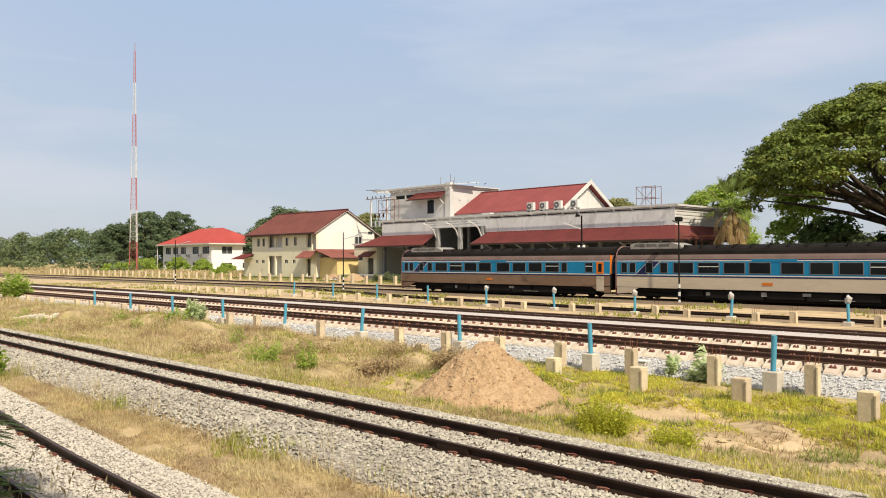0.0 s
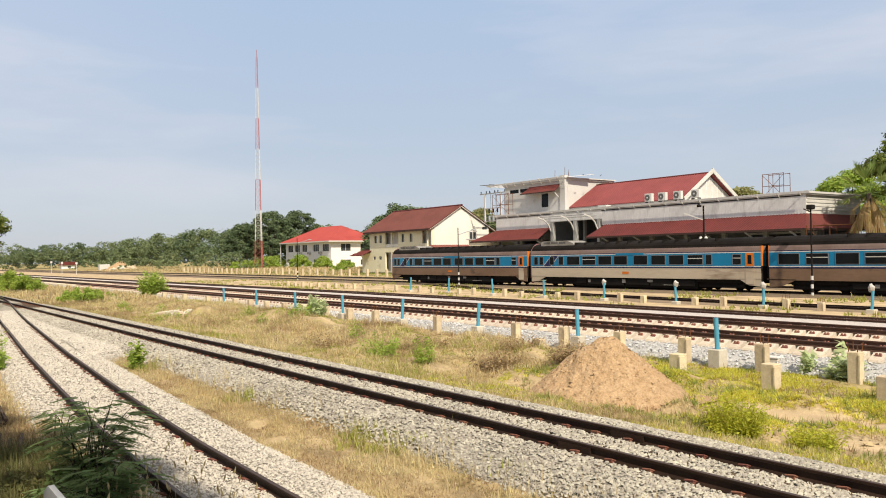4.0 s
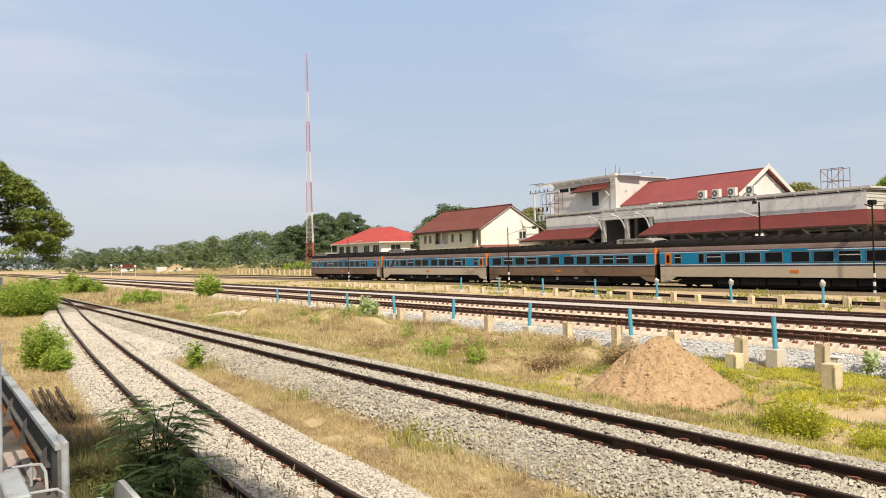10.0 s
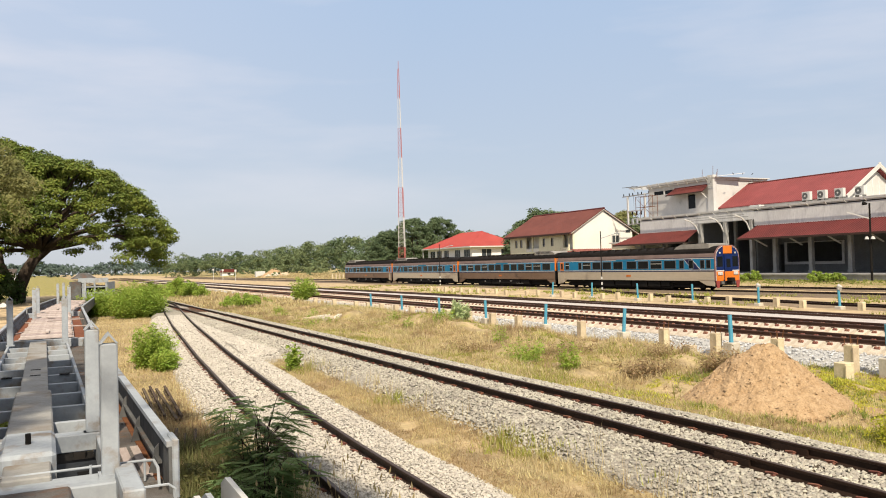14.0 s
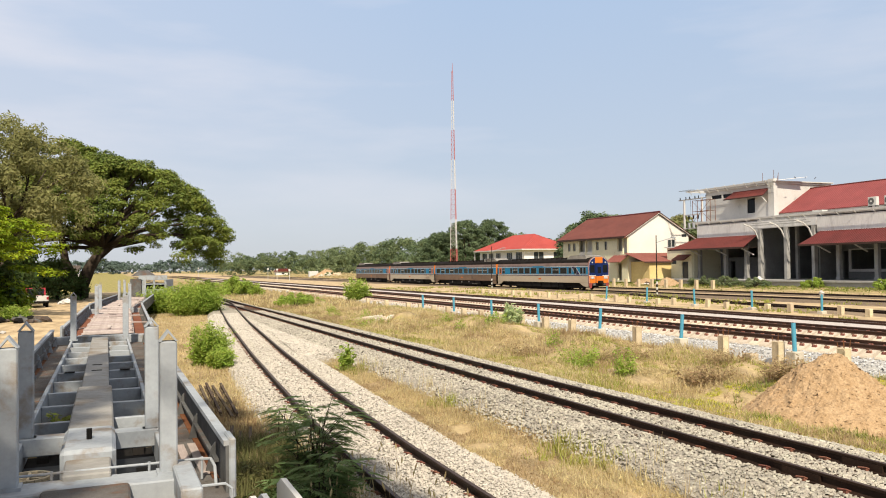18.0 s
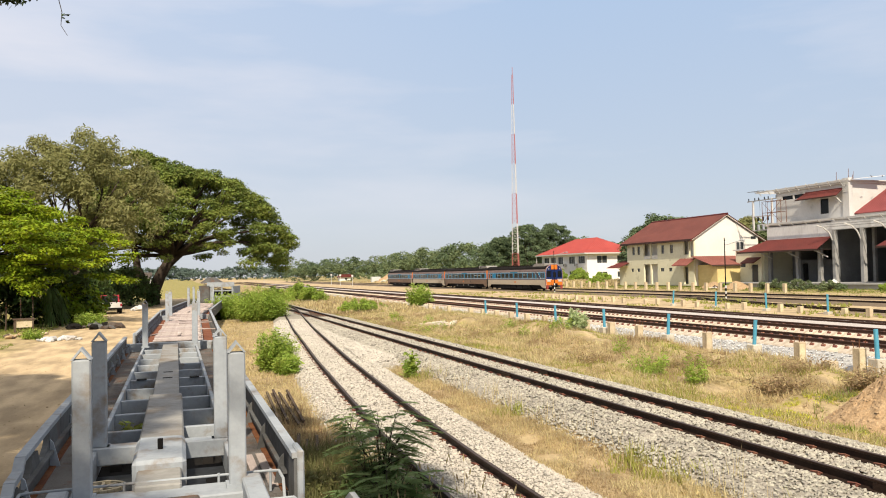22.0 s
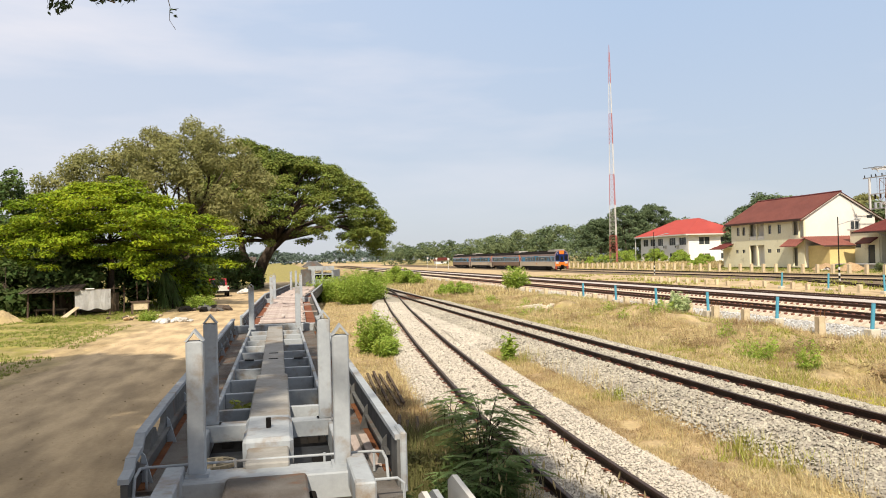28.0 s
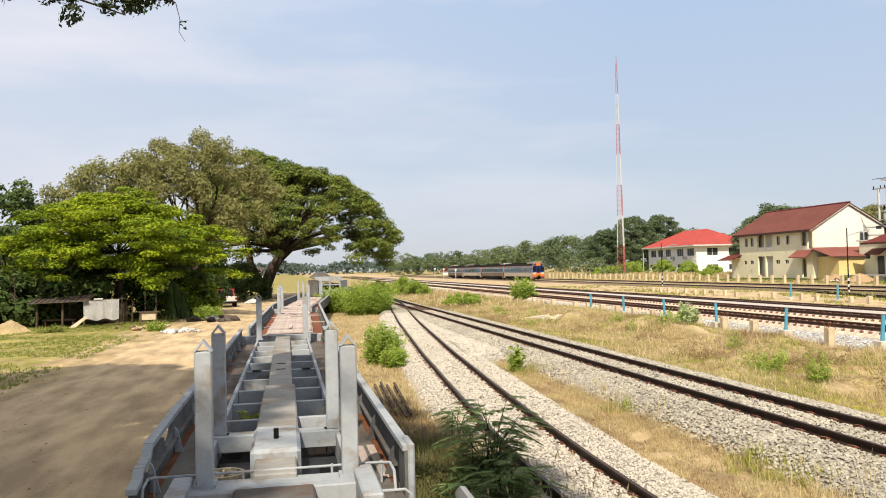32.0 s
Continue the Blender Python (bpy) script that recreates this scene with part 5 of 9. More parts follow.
def make_red_house():
    h = thing("red_roof_house", "white two-storey house with a bright red hip roof", "house")
    X0, X1, Y0, Y1, Z, E = 85.0, 97.0, 158.5, 182.0, 0.3, 6.9
    wins = [(159.6, 162.6), (164.4, 167.2), (170.4, 172.9), (174.3, 176.8), (178.0, 180.6)]
    holes = [(a, b, 4.6, 6.2) for a, b in wins] + [(a, b, 1.6, 2.8) for a, b in wins]
    part("front_wall", wall_with_holes("x", X0, X0 + 0.3, Y0, Y1, Z, E, holes), WHITE_WALL, h)
    part("side_wall", wall_with_holes("y", Y0, Y0 + 0.3, X0 + 0.3, X1, Z, E, [(87.5, 90.0, 4.6, 6.2), (92.6, 95.4, 4.6, 6.2), (87.5, 90.0, 1.4, 2.6), (92.6, 95.4, 1.4, 2.6)]), WHITE_WALL, h)
    part("side_wall", boxed(X0 + 0.3, X1, Y1 - 0.3, Y1, Z, E), WHITE_WALL, h)
    part("back_wall", boxed(X1 - 0.3, X1, Y0 + 0.3, Y1 - 0.3, Z, E), WHITE_WALL, h)
    for a, b in wins:
        window_unit(h, X0 + 0.15, a, b, 4.6, 6.2, 2)
        window_unit(h, X0 + 0.15, a, b, 1.6, 2.8, 2)
    for x0, x1 in ((87.5, 90.0), (92.6, 95.4)):
        for z0 in (1.4, 4.6):
            w = part("window", boxed(x0, x1, Y0 + 0.1, Y0 + 0.16, z0, z0 + 1.6 if z0 > 4 else z0 + 1.2), GLASS_GREY, h)
            part("mullion", boxed((x0 + x1) / 2 - 0.06, (x0 + x1) / 2 + 0.06, Y0 + 0.05, Y0 + 0.1, z0, z0 + (1.6 if z0 > 4 else 1.2)), WHITE, w)
    part("floor_band", boxed(X0 - 0.06, X0, Y0, Y1, 3.6, 3.8), WHITE_WALL, h)
    for y in (163.4, 169.0, 173.6):
        ac = part("condenser", boxed(X0 - 0.5, X0 - 0.1, y - 0.5, y + 0.5, 3.9, 4.6), WHITE, h)
        part("fan", tube(bmesh.new(), (X0 - 0.52, y, 4.25), (X0 - 0.5, y, 4.25), 0.25, n=12), GREY_DIRT_SHADE, ac)
    o, r0, r1, rz = 1.2, 164.6, 175.5, 10.6
    a, b, c, d = (X0 - o, Y0 - o, E), (X0 - o, Y1 + o, E), (X1 + o, Y1 + o, E), (X1 + o, Y0 - o, E)
    p, q = (91.0, r0, rz), (91.0, r1, rz)
    slope("roof_slope", a, b, q, p, ROOF_RED, h, 0.5)
    slope("roof_slope", c, d, p, q, ROOF_RED, h, 0.5)
    slope("roof_hip", d, a, p, p, ROOF_RED, h, 0.5)
    slope("roof_hip", b, c, q, q, ROOF_RED, h, 0.5)
    part("fascia", boxed(X0 - o - 0.05, X0 - o, Y0 - o, Y1 + o, E - 0.25, E), WHITE, h)
    part("fascia", boxed(X0 - o, X1 + o, Y0 - o - 0.05, Y0 - o, E - 0.25, E), WHITE, h)
    part("soffit", boxed(X0 - o, X1 + o, Y0 - o, Y1 + o, E - 0.28, E - 0.22), WHITE_WALL, h)
    part("down_pipe", tube(bmesh.new(), (X0 - 1.0, Y1 + 0.9, 0.3), (X0 - 1.0, Y1 + 0.9, 6.8), 0.09), WHITE, h)


def make_mast():
    m = thing("lattice_mast", "tall red and white lattice radio mast", "radio mast", (74.0, 172.5, 0.2))
    H, bands = 49.3, 7
    for k in range(bands):
        z0, z1 = H * k / bands, H * (k + 1) / bands
        w = lambda z: 1.15 - 0.95 * (z / H) ** 0.8
        bm = bmesh.new()
        paint = MAST_RED if k % 2 == 0 else MAST_WHITE
        corners = [(math.cos(a), math.sin(a)) for a in (0.5, 0.5 + 2.094, 0.5 + 4.189)]
        n = 6
        for i in range(n):
            a, b = z0 + (z1 - z0) * i / n, z0 + (z1 - z0) * (i + 1) / n
            for j, (cx, cy) in enumerate(corners):
                dx, dy = corners[(j + 1) % 3]
                bar(bm, (cx * w(a), cy * w(a), a), (dx * w(b), dy * w(b), b), 0.042 - 0.003 * k)
                bar(bm, (cx * w(b), cy * w(b), b), (dx * w(b), dy * w(b), b), 0.042 - 0.003 * k)
        for cx, cy in corners:
            heights = [z0 + (z1 - z0) * i / n for i in range(n + 1)]
            leg = bent_tube(bmesh.new(), [(cx * w(a), cy * w(a), a) for a in heights], 0.085 - 0.007 * k, 0.085 - 0.007 * k, 6)
            part("mast_leg", leg, paint, m, "red painted leg" if k % 2 == 0 else "white painted leg")
        ob = part("bracing", bm, paint, m)
        ob["kind"] = "stuff"
    part("lightning_rod", tube(bmesh.new(), (0, 0, H), (0, 0, H + 1.8), 0.06, n=6), MAST_RED, m)
    part("footing", boxed(-1.3, 1.3, -1.3, 1.3, -0.3, 0.3), CONC, m)


make_cream_house()
make_red_house()
make_mast()


# ---- the freight wagons beside the camera ----
def wagon_frame(w, length, deck):
    """Flat wagon: local y runs from its near end to its far end; the rails are at z 0."""
    hw = 1.27
    part("end_sill", boxed(-0.86, 0.86, 0.0, 0.44, 0.7, 0.95, bevel=0.015), GREY_STEEL, w)
    part("end_sill", boxed(-hw, hw, length - 0.16, length, 0.72, 1.02, bevel=0.015), GREY_STEEL, w)
    for s in (-1, 1):
        bent = deck == "open" and s < 0
        part("end_plate", boxed(s * 0.86, s * (hw - 0.06), 0.0, 0.44, 0.72, 0.76), CHEQUER, w, "rusty chequer plate beside the end sill")
        part("side_sill", boxed(s * 0.69, s * 0.75, 0.44, length - 0.16, 0.66, 0.97, bevel=0.01), GREY_STEEL, w)
        part("walkway", boxed(s * 0.75, s * (hw - 0.06), 0.44, length - 0.16, 0.76, 0.79), CHEQUER if deck == "open" else RUST_DECK, w, "rust-streaked chequer plate walkway")
        # the near end of one kerb is crumpled and stands lower
        crest = [(0.02, 0.98), (0.3, 1.0), (0.42, 1.08), (0.8, 1.1), (0.95, 1.2), (2.6, 1.22)] if bent else [(0.05, 1.2)]
        top = crest + [(length - 0.2, 1.2)]
        dents = [(2.45, 1.05), (2.2, 0.98), (1.9, 1.0), (1.75, 1.14), (1.45, 1.14), (1.3, 1.0), (1.05, 0.93), (0.8, 0.95), (0.62, 1.04), (0.05, 0.96)] if bent else []
        side = [(0.05, 0.66), (length - 0.2, 0.66), (length - 0.2, 1.2)] + ([(2.6, 1.2)] + dents if bent else [(0.05, 1.2)])
        kerb = part("side_kerb", prism(bmesh.new(), side, s * (hw - 0.06), s * hw, "x"), GREY_DIRT_SHADE, w, "dented grey side kerb" if bent else "grey side kerb")
        bm = bmesh.new()
        for (ya, za), (yb, zb) in zip(top, top[1:]):
            bar(bm, (s * (hw - 0.03), ya, za + 0.02), (s * (hw - 0.03), yb, zb + 0.02), 0.095, 0.05)
        part("kerb_rail", bm, GREY_STEEL, kerb)
        # thin black sheet added on the right kerb for its unlit inner face
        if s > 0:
            part("kerb_liner", boxed(hw - 0.066, hw - 0.06, 0.44, length - 0.22, 0.8, 1.18), STEEL_SHADE, kerb, "black sheet standing for shade on the inner face")
        part("kerb_angle", boxed(s * (hw - 0.11), s * (hw - 0.06), 0.5, length - 0.2, 0.95, 0.98), GREY_DIRT_SHADE, kerb)
        part("kerb_rust_line", boxed(s * (hw - 0.13), s * (hw - 0.06), 0.5, length - 0.2, 0.79, 0.8), RUST, kerb)
        for k, y in enumerate(np.arange(0.75, length - 0.4, 1.8 if deck == "open" else 0.75)):
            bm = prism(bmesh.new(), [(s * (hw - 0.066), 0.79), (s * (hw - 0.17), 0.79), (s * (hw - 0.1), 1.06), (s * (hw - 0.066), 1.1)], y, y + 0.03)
            # right-hand gussets take the darker grey, that side's shade in the colour
            part("gusset", bm, GREY_DIRT_SHADE if s > 0 else GREY_STEEL, kerb)
        if not bent:
            part("corner_plate", boxed(s * (hw - 0.03), s * (hw + 0.035), 0.02, 0.42, 0.7, 1.27, bevel=0.015), GREY_STEEL, kerb)
            part("slot", boxed(s * (hw + 0.035), s * (hw + 0.04), 0.16, 0.22, 0.98, 1.12), DARK, kerb)
    part("centre_sill", boxed(-0.21, 0.21, 0.35, length - 0.3, 0.55, 1.0, bevel=0.015), GREY_WORN, w)
    for y in (2.4, length - 2.4):
        b = part("bogie", boxed(-0.9, 0.9, y - 0.9, y + 0.9, 0.4, 0.58), DARK, w)
        for a in (-0.8, 0.8):
            bm = bmesh.new()
            for s in (-1, 1):
                tube(bm, (s * 0.47, y + a, 0.36), (s * 0.6, y + a, 0.36), 0.36, n=18)
            tube(bm, (-0.8, y + a, 0.36), (0.8, y + a, 0.36), 0.07)
            part("wheelset", bm, DARK, b)


def stake(parent, x, y, zb, h):
    p = part("stake", boxed(x - 0.078, x + 0.078, y - 0.078, y + 0.078, zb, zb + h, bevel=0.012), GREY_STEEL, parent, "square grey steel stake with a pointed cap")
    # open gable cap: two sloping plates over a hollow triangle
    bm = prism(bmesh.new(), [(x - 0.086, zb + h), (x - 0.064, zb + h), (x, zb + h + 0.08), (x + 0.064, zb + h), (x + 0.086, zb + h), (x, zb + h + 0.11)], y - 0.08, y + 0.08)
    part("cap", bm, GREY_STEEL, p)
    part("foot_plate", boxed(x - 0.105, x + 0.105, y - 0.105, y + 0.105, zb, zb + 0.03), GREY_STEEL, p)


def make_open_wagon():
    w = thing("flat_wagon", "grey steel flat wagon with bare cross beams and four-sided stakes", "freight wagon", (-0.27, 7.75, 0.05), 0.55, group="freight wagons")
    L = 17.6
    wagon_frame(w, L, "open")
    for y in np.arange(3.65, L - 0.6, 1.38):
        for s in (-1, 1):
            part("cross_beam", boxed(s * 0.21, s * 0.69, y - 0.05, y + 0.05, 0.6, 0.94, bevel=0.008), GREY_STEEL, w)
    part("bolster", boxed(-0.74, 0.74, 2.28, 2.52, 0.8, 1.0, bevel=0.01), GREY_STEEL, w)
    # both floor plates are coloured dark for the shade in the gaps
    part("floor_plate", boxed(-0.69, 0.69, 0.44, 2.3, 0.66, 0.68), STEEL_SHADE, w, "dark plate for the shade in the open floor")
    part("floor_plate", boxed(-0.69, 0.69, 2.55, L - 0.2, 0.3, 0.32), DARK, w, "bottom plate dark with the shade between the beams")
    for x in (0.92, 1.05):
        part("loose_plank", boxed(x, x + 0.09, 0.7, 2.0 + x * 0.2, 0.79, 0.81), DECK_WOOD, w)
    box_ = part("sill_box", boxed(-0.26, 0.26, 1.0, 2.3, 0.62, 1.09, bevel=0.04), GREY_STEEL, w, "pale raised centre box")
    part("pin", tube(bmesh.new(), (0.0, 1.55, 1.09), (0.0, 1.55, 1.2), 0.028), DARK, box_)
    part("sill_cover", boxed(-0.25, 0.25, 2.3, 6.2, 1.0, 1.045, bevel=0.02), GREY_WORN, w)
    for y in (8.7, 9.7):
        part("slot", boxed(-0.09, 0.09, y, y + 0.1, 1.0, 1.006), DARK, w)
    for x, y in ((-0.48, 9.17), (0.5, 9.17)):
        part("small_plate", boxed(x - 0.09, x + 0.09, y - 0.1, y + 0.06, 0.94, 0.955), DARK, w)
    part("brake_wheel", wheel_mesh(-0.53, 1.0, 0.87, 0.2), CONC_POST, w, "pale spoked brake wheel")
    hr = part("hand_rail", tube(bmesh.new(), (-1.12, 0.5, 1.0), (1.04, 0.5, 1.0), 0.013), GREY_STEEL, w, "thin pale grey hand rail")
    for x in (-1.12, -0.3, 0.55, 1.04):
        part("rail_foot", tube(bmesh.new(), (x, 0.5, 0.8), (x, 0.5, 1.02), 0.013), GREY_STEEL, hr)
    part("rail_end", bent_tube(bmesh.new(), [(1.02, 0.5, 1.0), (1.12, 0.46, 1.0), (1.14, 0.3, 0.96), (1.14, 0.2, 0.8)], 0.016, 0.016), GREY_STEEL, hr)
    part("rail_end", bent_tube(bmesh.new(), [(-1.1, 0.5, 1.0), (-1.17, 0.46, 1.0), (-1.19, 0.3, 0.96), (-1.19, 0.2, 0.8)], 0.016, 0.016), GREY_STEEL, hr)
    for y in (0.26, 2.45, L - 1.05):
        for s in (-1, 1):
            stake(w, s * 0.67 + (0.04 if y < 1 else 0), y, 0.95 if y < 1 else 0.97, 1.25 if y < 1 else 1.23)
    # end platform with steps towards the camera
    part("end_platform", boxed(-0.36, 0.36, -0.9, 0.0, 0.74, 0.97, bevel=0.02), CHEQUER, w, "dark brown coupler housing")
    for s in (-1, 1):
        part("end_arm", boxed(s * 0.74, s * 0.92, -0.75, 0.3, 0.8, 1.04, bevel=0.015), GREY_STEEL, w)
        part("end_step", boxed(s * 0.94, s * 1.22, -0.32, -0.02, 0.74, 0.77), CHEQUER, w, "rusty chequer step")
        part("step_rail", bent_tube(bmesh.new(), [(s * 0.94, -0.36, 0.95), (s * 1.15, -0.36, 0.95), (s * 1.21, -0.36, 0.9), (s * 1.21, -0.36, 0.7)], 0.014, 0.014), GREY_STEEL, w)
        part("step", boxed(s * 0.95, s * 1.25, -0.45, -0.1, 0.62, 0.66), RUST, w)
        part("coupling_hose", bent_tube(bmesh.new(), [(s * 0.4, -0.1, 0.8), (s * 0.45, -0.4, 0.6), (s * 0.42, -0.7, 0.7)], 0.04, 0.04), DARK, w)
    part("coupler", boxed(-0.14, 0.14, -1.3, -0.2, 0.55, 0.78, bevel=0.03), DARK, w)


def wheel_mesh(x, y, z, r):
    bm = bmesh.new()
    n = 20
    for k in range(n):
        a, b = 2 * math.pi * k / n, 2 * math.pi * (k + 1) / n
        bar(bm, (x + r * math.cos(a), y + r * math.sin(a), z), (x + r * math.cos(b), y + r * math.sin(b), z), 0.035)
    for k in range(4):
        a = math.pi * k / 4
        bar(bm, (x - r * math.cos(a), y - r * math.sin(a), z), (x + r * math.cos(a), y + r * math.sin(a), z), 0.025)
    return bm


def make_board_wagon(at, rz, L, label):
    w = thing("flat_wagon", label, "freight wagon", at, rz, group="freight wagons")
    wagon_frame(w, L, "boards")
    y, k = 0.2, 0
    while y < L - 0.4:
        d = 0.2 + 0.05 * ((k * 7) % 3)
        if k % 17 != 11:
            ob = part("deck_board", boxed(-0.74 + 0.04 * ((k * 5) % 3), 0.74 - 0.05 * ((k * 3) % 4), -d / 2, d / 2 - 0.03, 0.97, 1.02 + 0.012 * ((k * 5) % 4), bevel=0.008), DECK_WOOD, w)
            ob.location = (0.015 * math.sin(k * 2.7), y + d / 2, 0)
            ob.rotation_euler = (0, 0.012 * math.sin(k * 1.9), 0.035 * math.sin(k * 3.1))
        y += d
        k += 1
    for x, yy in ((-0.67, 11.3), (-0.67, L - 1.2), (0.67, L - 1.2)):
        stake(w, x, yy, 0.97, 1.28)
    for k in range(7):
        ob = part("loose_board", boxed(-0.05, 0.05, -0.7, 0.7, 0, 0.03), DECK_WOOD, w)
        ob.location = (0.9 * math.sin(k * 2.3), 2.0 + 2.1 * k, 1.07 if abs(math.sin(k * 2.3)) < 0.8 else 0.8)
        ob.rotation_euler = (0, 0, 1.2 * math.sin(k * 1.7))
    return w


def make_box_vehicle():
    v = thing("hopper_wagon", "small grey wagon with a light frame and a dark tarpaulin", "freight wagon", (2.3, 64.6, 0.05), -7.5, group="freight wagons")
    part("underframe", boxed(-1.25, 1.25, 0, 7.5, 0.6, 0.95), DARK, v)
    part("side_plate", boxed(-1.3, -1.2, 0.1, 7.4, 0.95, 2.2), GREY_DIRT_SHADE, v)
    part("side_plate", boxed(1.2, 1.3, 0.1, 7.4, 0.95, 2.2), GREY_STEEL, v)
    part("end_plate", boxed(-1.2, 1.2, 0.1, 0.18, 0.95, 1.5), GREY_STEEL, v)
    for x in (-1.2, -0.4, 0.4, 1.2):
        part("post", boxed(x - 0.06, x + 0.06, 0.0, 0.1, 0.95, 2.3), GREY_STEEL, v)
    part("top_beam", boxed(-0.7, 1.35, -0.05, 0.2, 2.2, 2.55), GREY_STEEL, v)
    part("mid_rail", boxed(-1.2, 1.2, 0.0, 0.08, 1.85, 1.93), GREY_STEEL, v)
    part("dark_load", boxed(-1.15, 1.15, 0.5, 7.2, 0.95, 1.9), DARK, v)
    bm = bmesh.new()
    bmesh.ops.create_cone(bm, cap_ends=True, segments=18, radius1=0.95, radius2=0.3, depth=0.45, matrix=pose(-0.5, 1.6, 2.72))
    part("tarpaulin", bm, GREY_DIRT_SHADE, v, "grey tarpaulin hump")
    part("cover", boxed(-1.3, -0.5, -0.1, 3.2, 1.0, 2.3), GREY_DIRT_SHADE, v)
    for y in (1.6, 5.9):
        bm = bmesh.new()
        for s in (-1, 1):
            tube(bm, (s * 0.47, y, 0.42), (s * 0.6, y, 0.42), 0.41, n=16)
        tube(bm, (-0.7, y, 0.42), (0.7, y, 0.42), 0.07)
        part("wheelset", bm, RUST, v)


make_open_wagon()
make_board_wagon((-0.24, 26.1, 0.05), -0.7, 17.4, "flat wagon with bleached wooden deck boards and rusty walkways")
make_board_wagon((0.0, 44.3, 0.05), -4.4, 17.4, "flat wagon with weathered boards on the curve")
make_box_vehicle()
WAGON_TRACK = track("wagon", "rusty track under the freight wagons", lambda y: -0.33 + 0.0021 * max(0.0, y - 35) ** 2, 0.05, -14, 82, 2.5)


def make_leaning_plates():
    # the end of the next wagon, whose corner plates stand up beside the gap
    w = thing("wagon_corner", "white-painted steel corner plates of the next wagon", "freight wagon", (1.3, 7.35, 0.0))
    for k, (dx, h) in enumerate(((-0.2, 0.86), (-0.1, 0.87), (0.08, 0.99))):
        bm = prism(bmesh.new(), [(-0.85, 0.1), (0.25, 0.1), (0.25, h * 0.9), (0.05, h), (-0.85, h)], dx, dx + 0.05, "x")
        part("plate", bm, WHITE if k != 1 else GREY_STEEL, w)
    part("foot", boxed(-0.3, 0.15, -0.8, -0.2, -0.08, 0.12), DARK, w)


make_leaning_plates()


# ---- poles, posts and stubs ----
def signal_pole(x, y, lamp):
    p = thing("line_pole", "dark iron pole with a black and white banded foot", "pole", (x, y, hz(x, y)), group="line poles")
    part("shaft", tube(bmesh.new(), (0, 0, 1.3), (0, 0, 5.7), 0.055, 0.045), DARK, p)
    for k in range(5):
        part("foot_band", tube(bmesh.new(), (0, 0, 0.26 * k), (0, 0, 0.26 * (k + 1)), 0.085, n=10), WHITE if k % 2 == 0 else DARK, p)
    if lamp:
        part("arm", bar(bmesh.new(), (0, 0, 5.3), (-0.3, 0.3, 5.5), 0.06), DARK, p)
        part("lamp_head", boxed(-0.22, 0.22, -0.2, 0.2, 5.45, 5.75, bevel=0.05), DARK, p)
    else:
        part("arm", tube(bmesh.new(), (0, 0, 5.0), (1.4, -0.5, 5.45), 0.035), GREY_STEEL, p)
        part("lamp_head", boxed(1.3, 1.8, -0.7, -0.45, 5.42, 5.52, bevel=0.02), GREY_STEEL, p)
    return p


signal_pole(48.0, 26.4, True)
signal_pole(47.6, 62.3, False)
signal_pole(47.5, 98.0, False)


def station_lamp():
    p = thing("platform_lamp", "dark platform lamp pole with a white twin lamp", "lamp", (66.2, 47.3, hz(66.2, 47.3)))
    part("shaft", tube(bmesh.new(), (0, 0, 0), (0, 0, 7.0), 0.1, 0.08), DARK, p)
    for s in (-1, 1):
        part("lamp_head", tube(bmesh.new(), (-0.1, s * 0.3, 3.75), (-0.1, s * 0.3, 4.0), 0.2, 0.1, n=12), WHITE, p)
    part("lamp_arm", bar(bmesh.new(), (0, -0.35, 4.02), (0, 0.35, 4.02), 0.06), DARK, p)
    part("loudspeaker", tube(bmesh.new(), (-0.1, 0.15, 6.95), (-0.25, 0.5, 7.05), 0.08, 0.2, n=12), DARK, p)
    part("conduit", bar(bmesh.new(), (0, 0.0, 5.6), (-0.9, 1.6, 6.3), 0.09), WHITE, p)


station_lamp()


def stub(x, y, top, bars=True, w=0.28):
    z = hz(x, y)
    h = top - z
    s = thing("concrete_stub", "cast concrete column stub with rusty starter bars" if bars else "plain cast concrete column stub", "concrete post", (x, y, z - 0.06), group="platform column stubs")
    part("block", boxed(-w / 2, w / 2, -w / 2, w / 2, 0, h + 0.06, bevel=0.015), CONC_POST, s)
    part("form_edge", boxed(-w / 2 - 0.02, w / 2 - 0.1, -w / 2 - 0.035, -w / 2, 0, h), CONC_POST, s)
    if bars:
        for u, v in ((-0.1, -0.1), (0.1, -0.1), (0.1, 0.1), (-0.1, 0.1)):
            part("starter_bar", tube(bmesh.new(), (u, v, h), (u * 1.3, v * 1.2, h + 0.2 + 0.1 * abs(math.sin(x * y + u * 40))), 0.011, n=5), RUST, s)
    return s


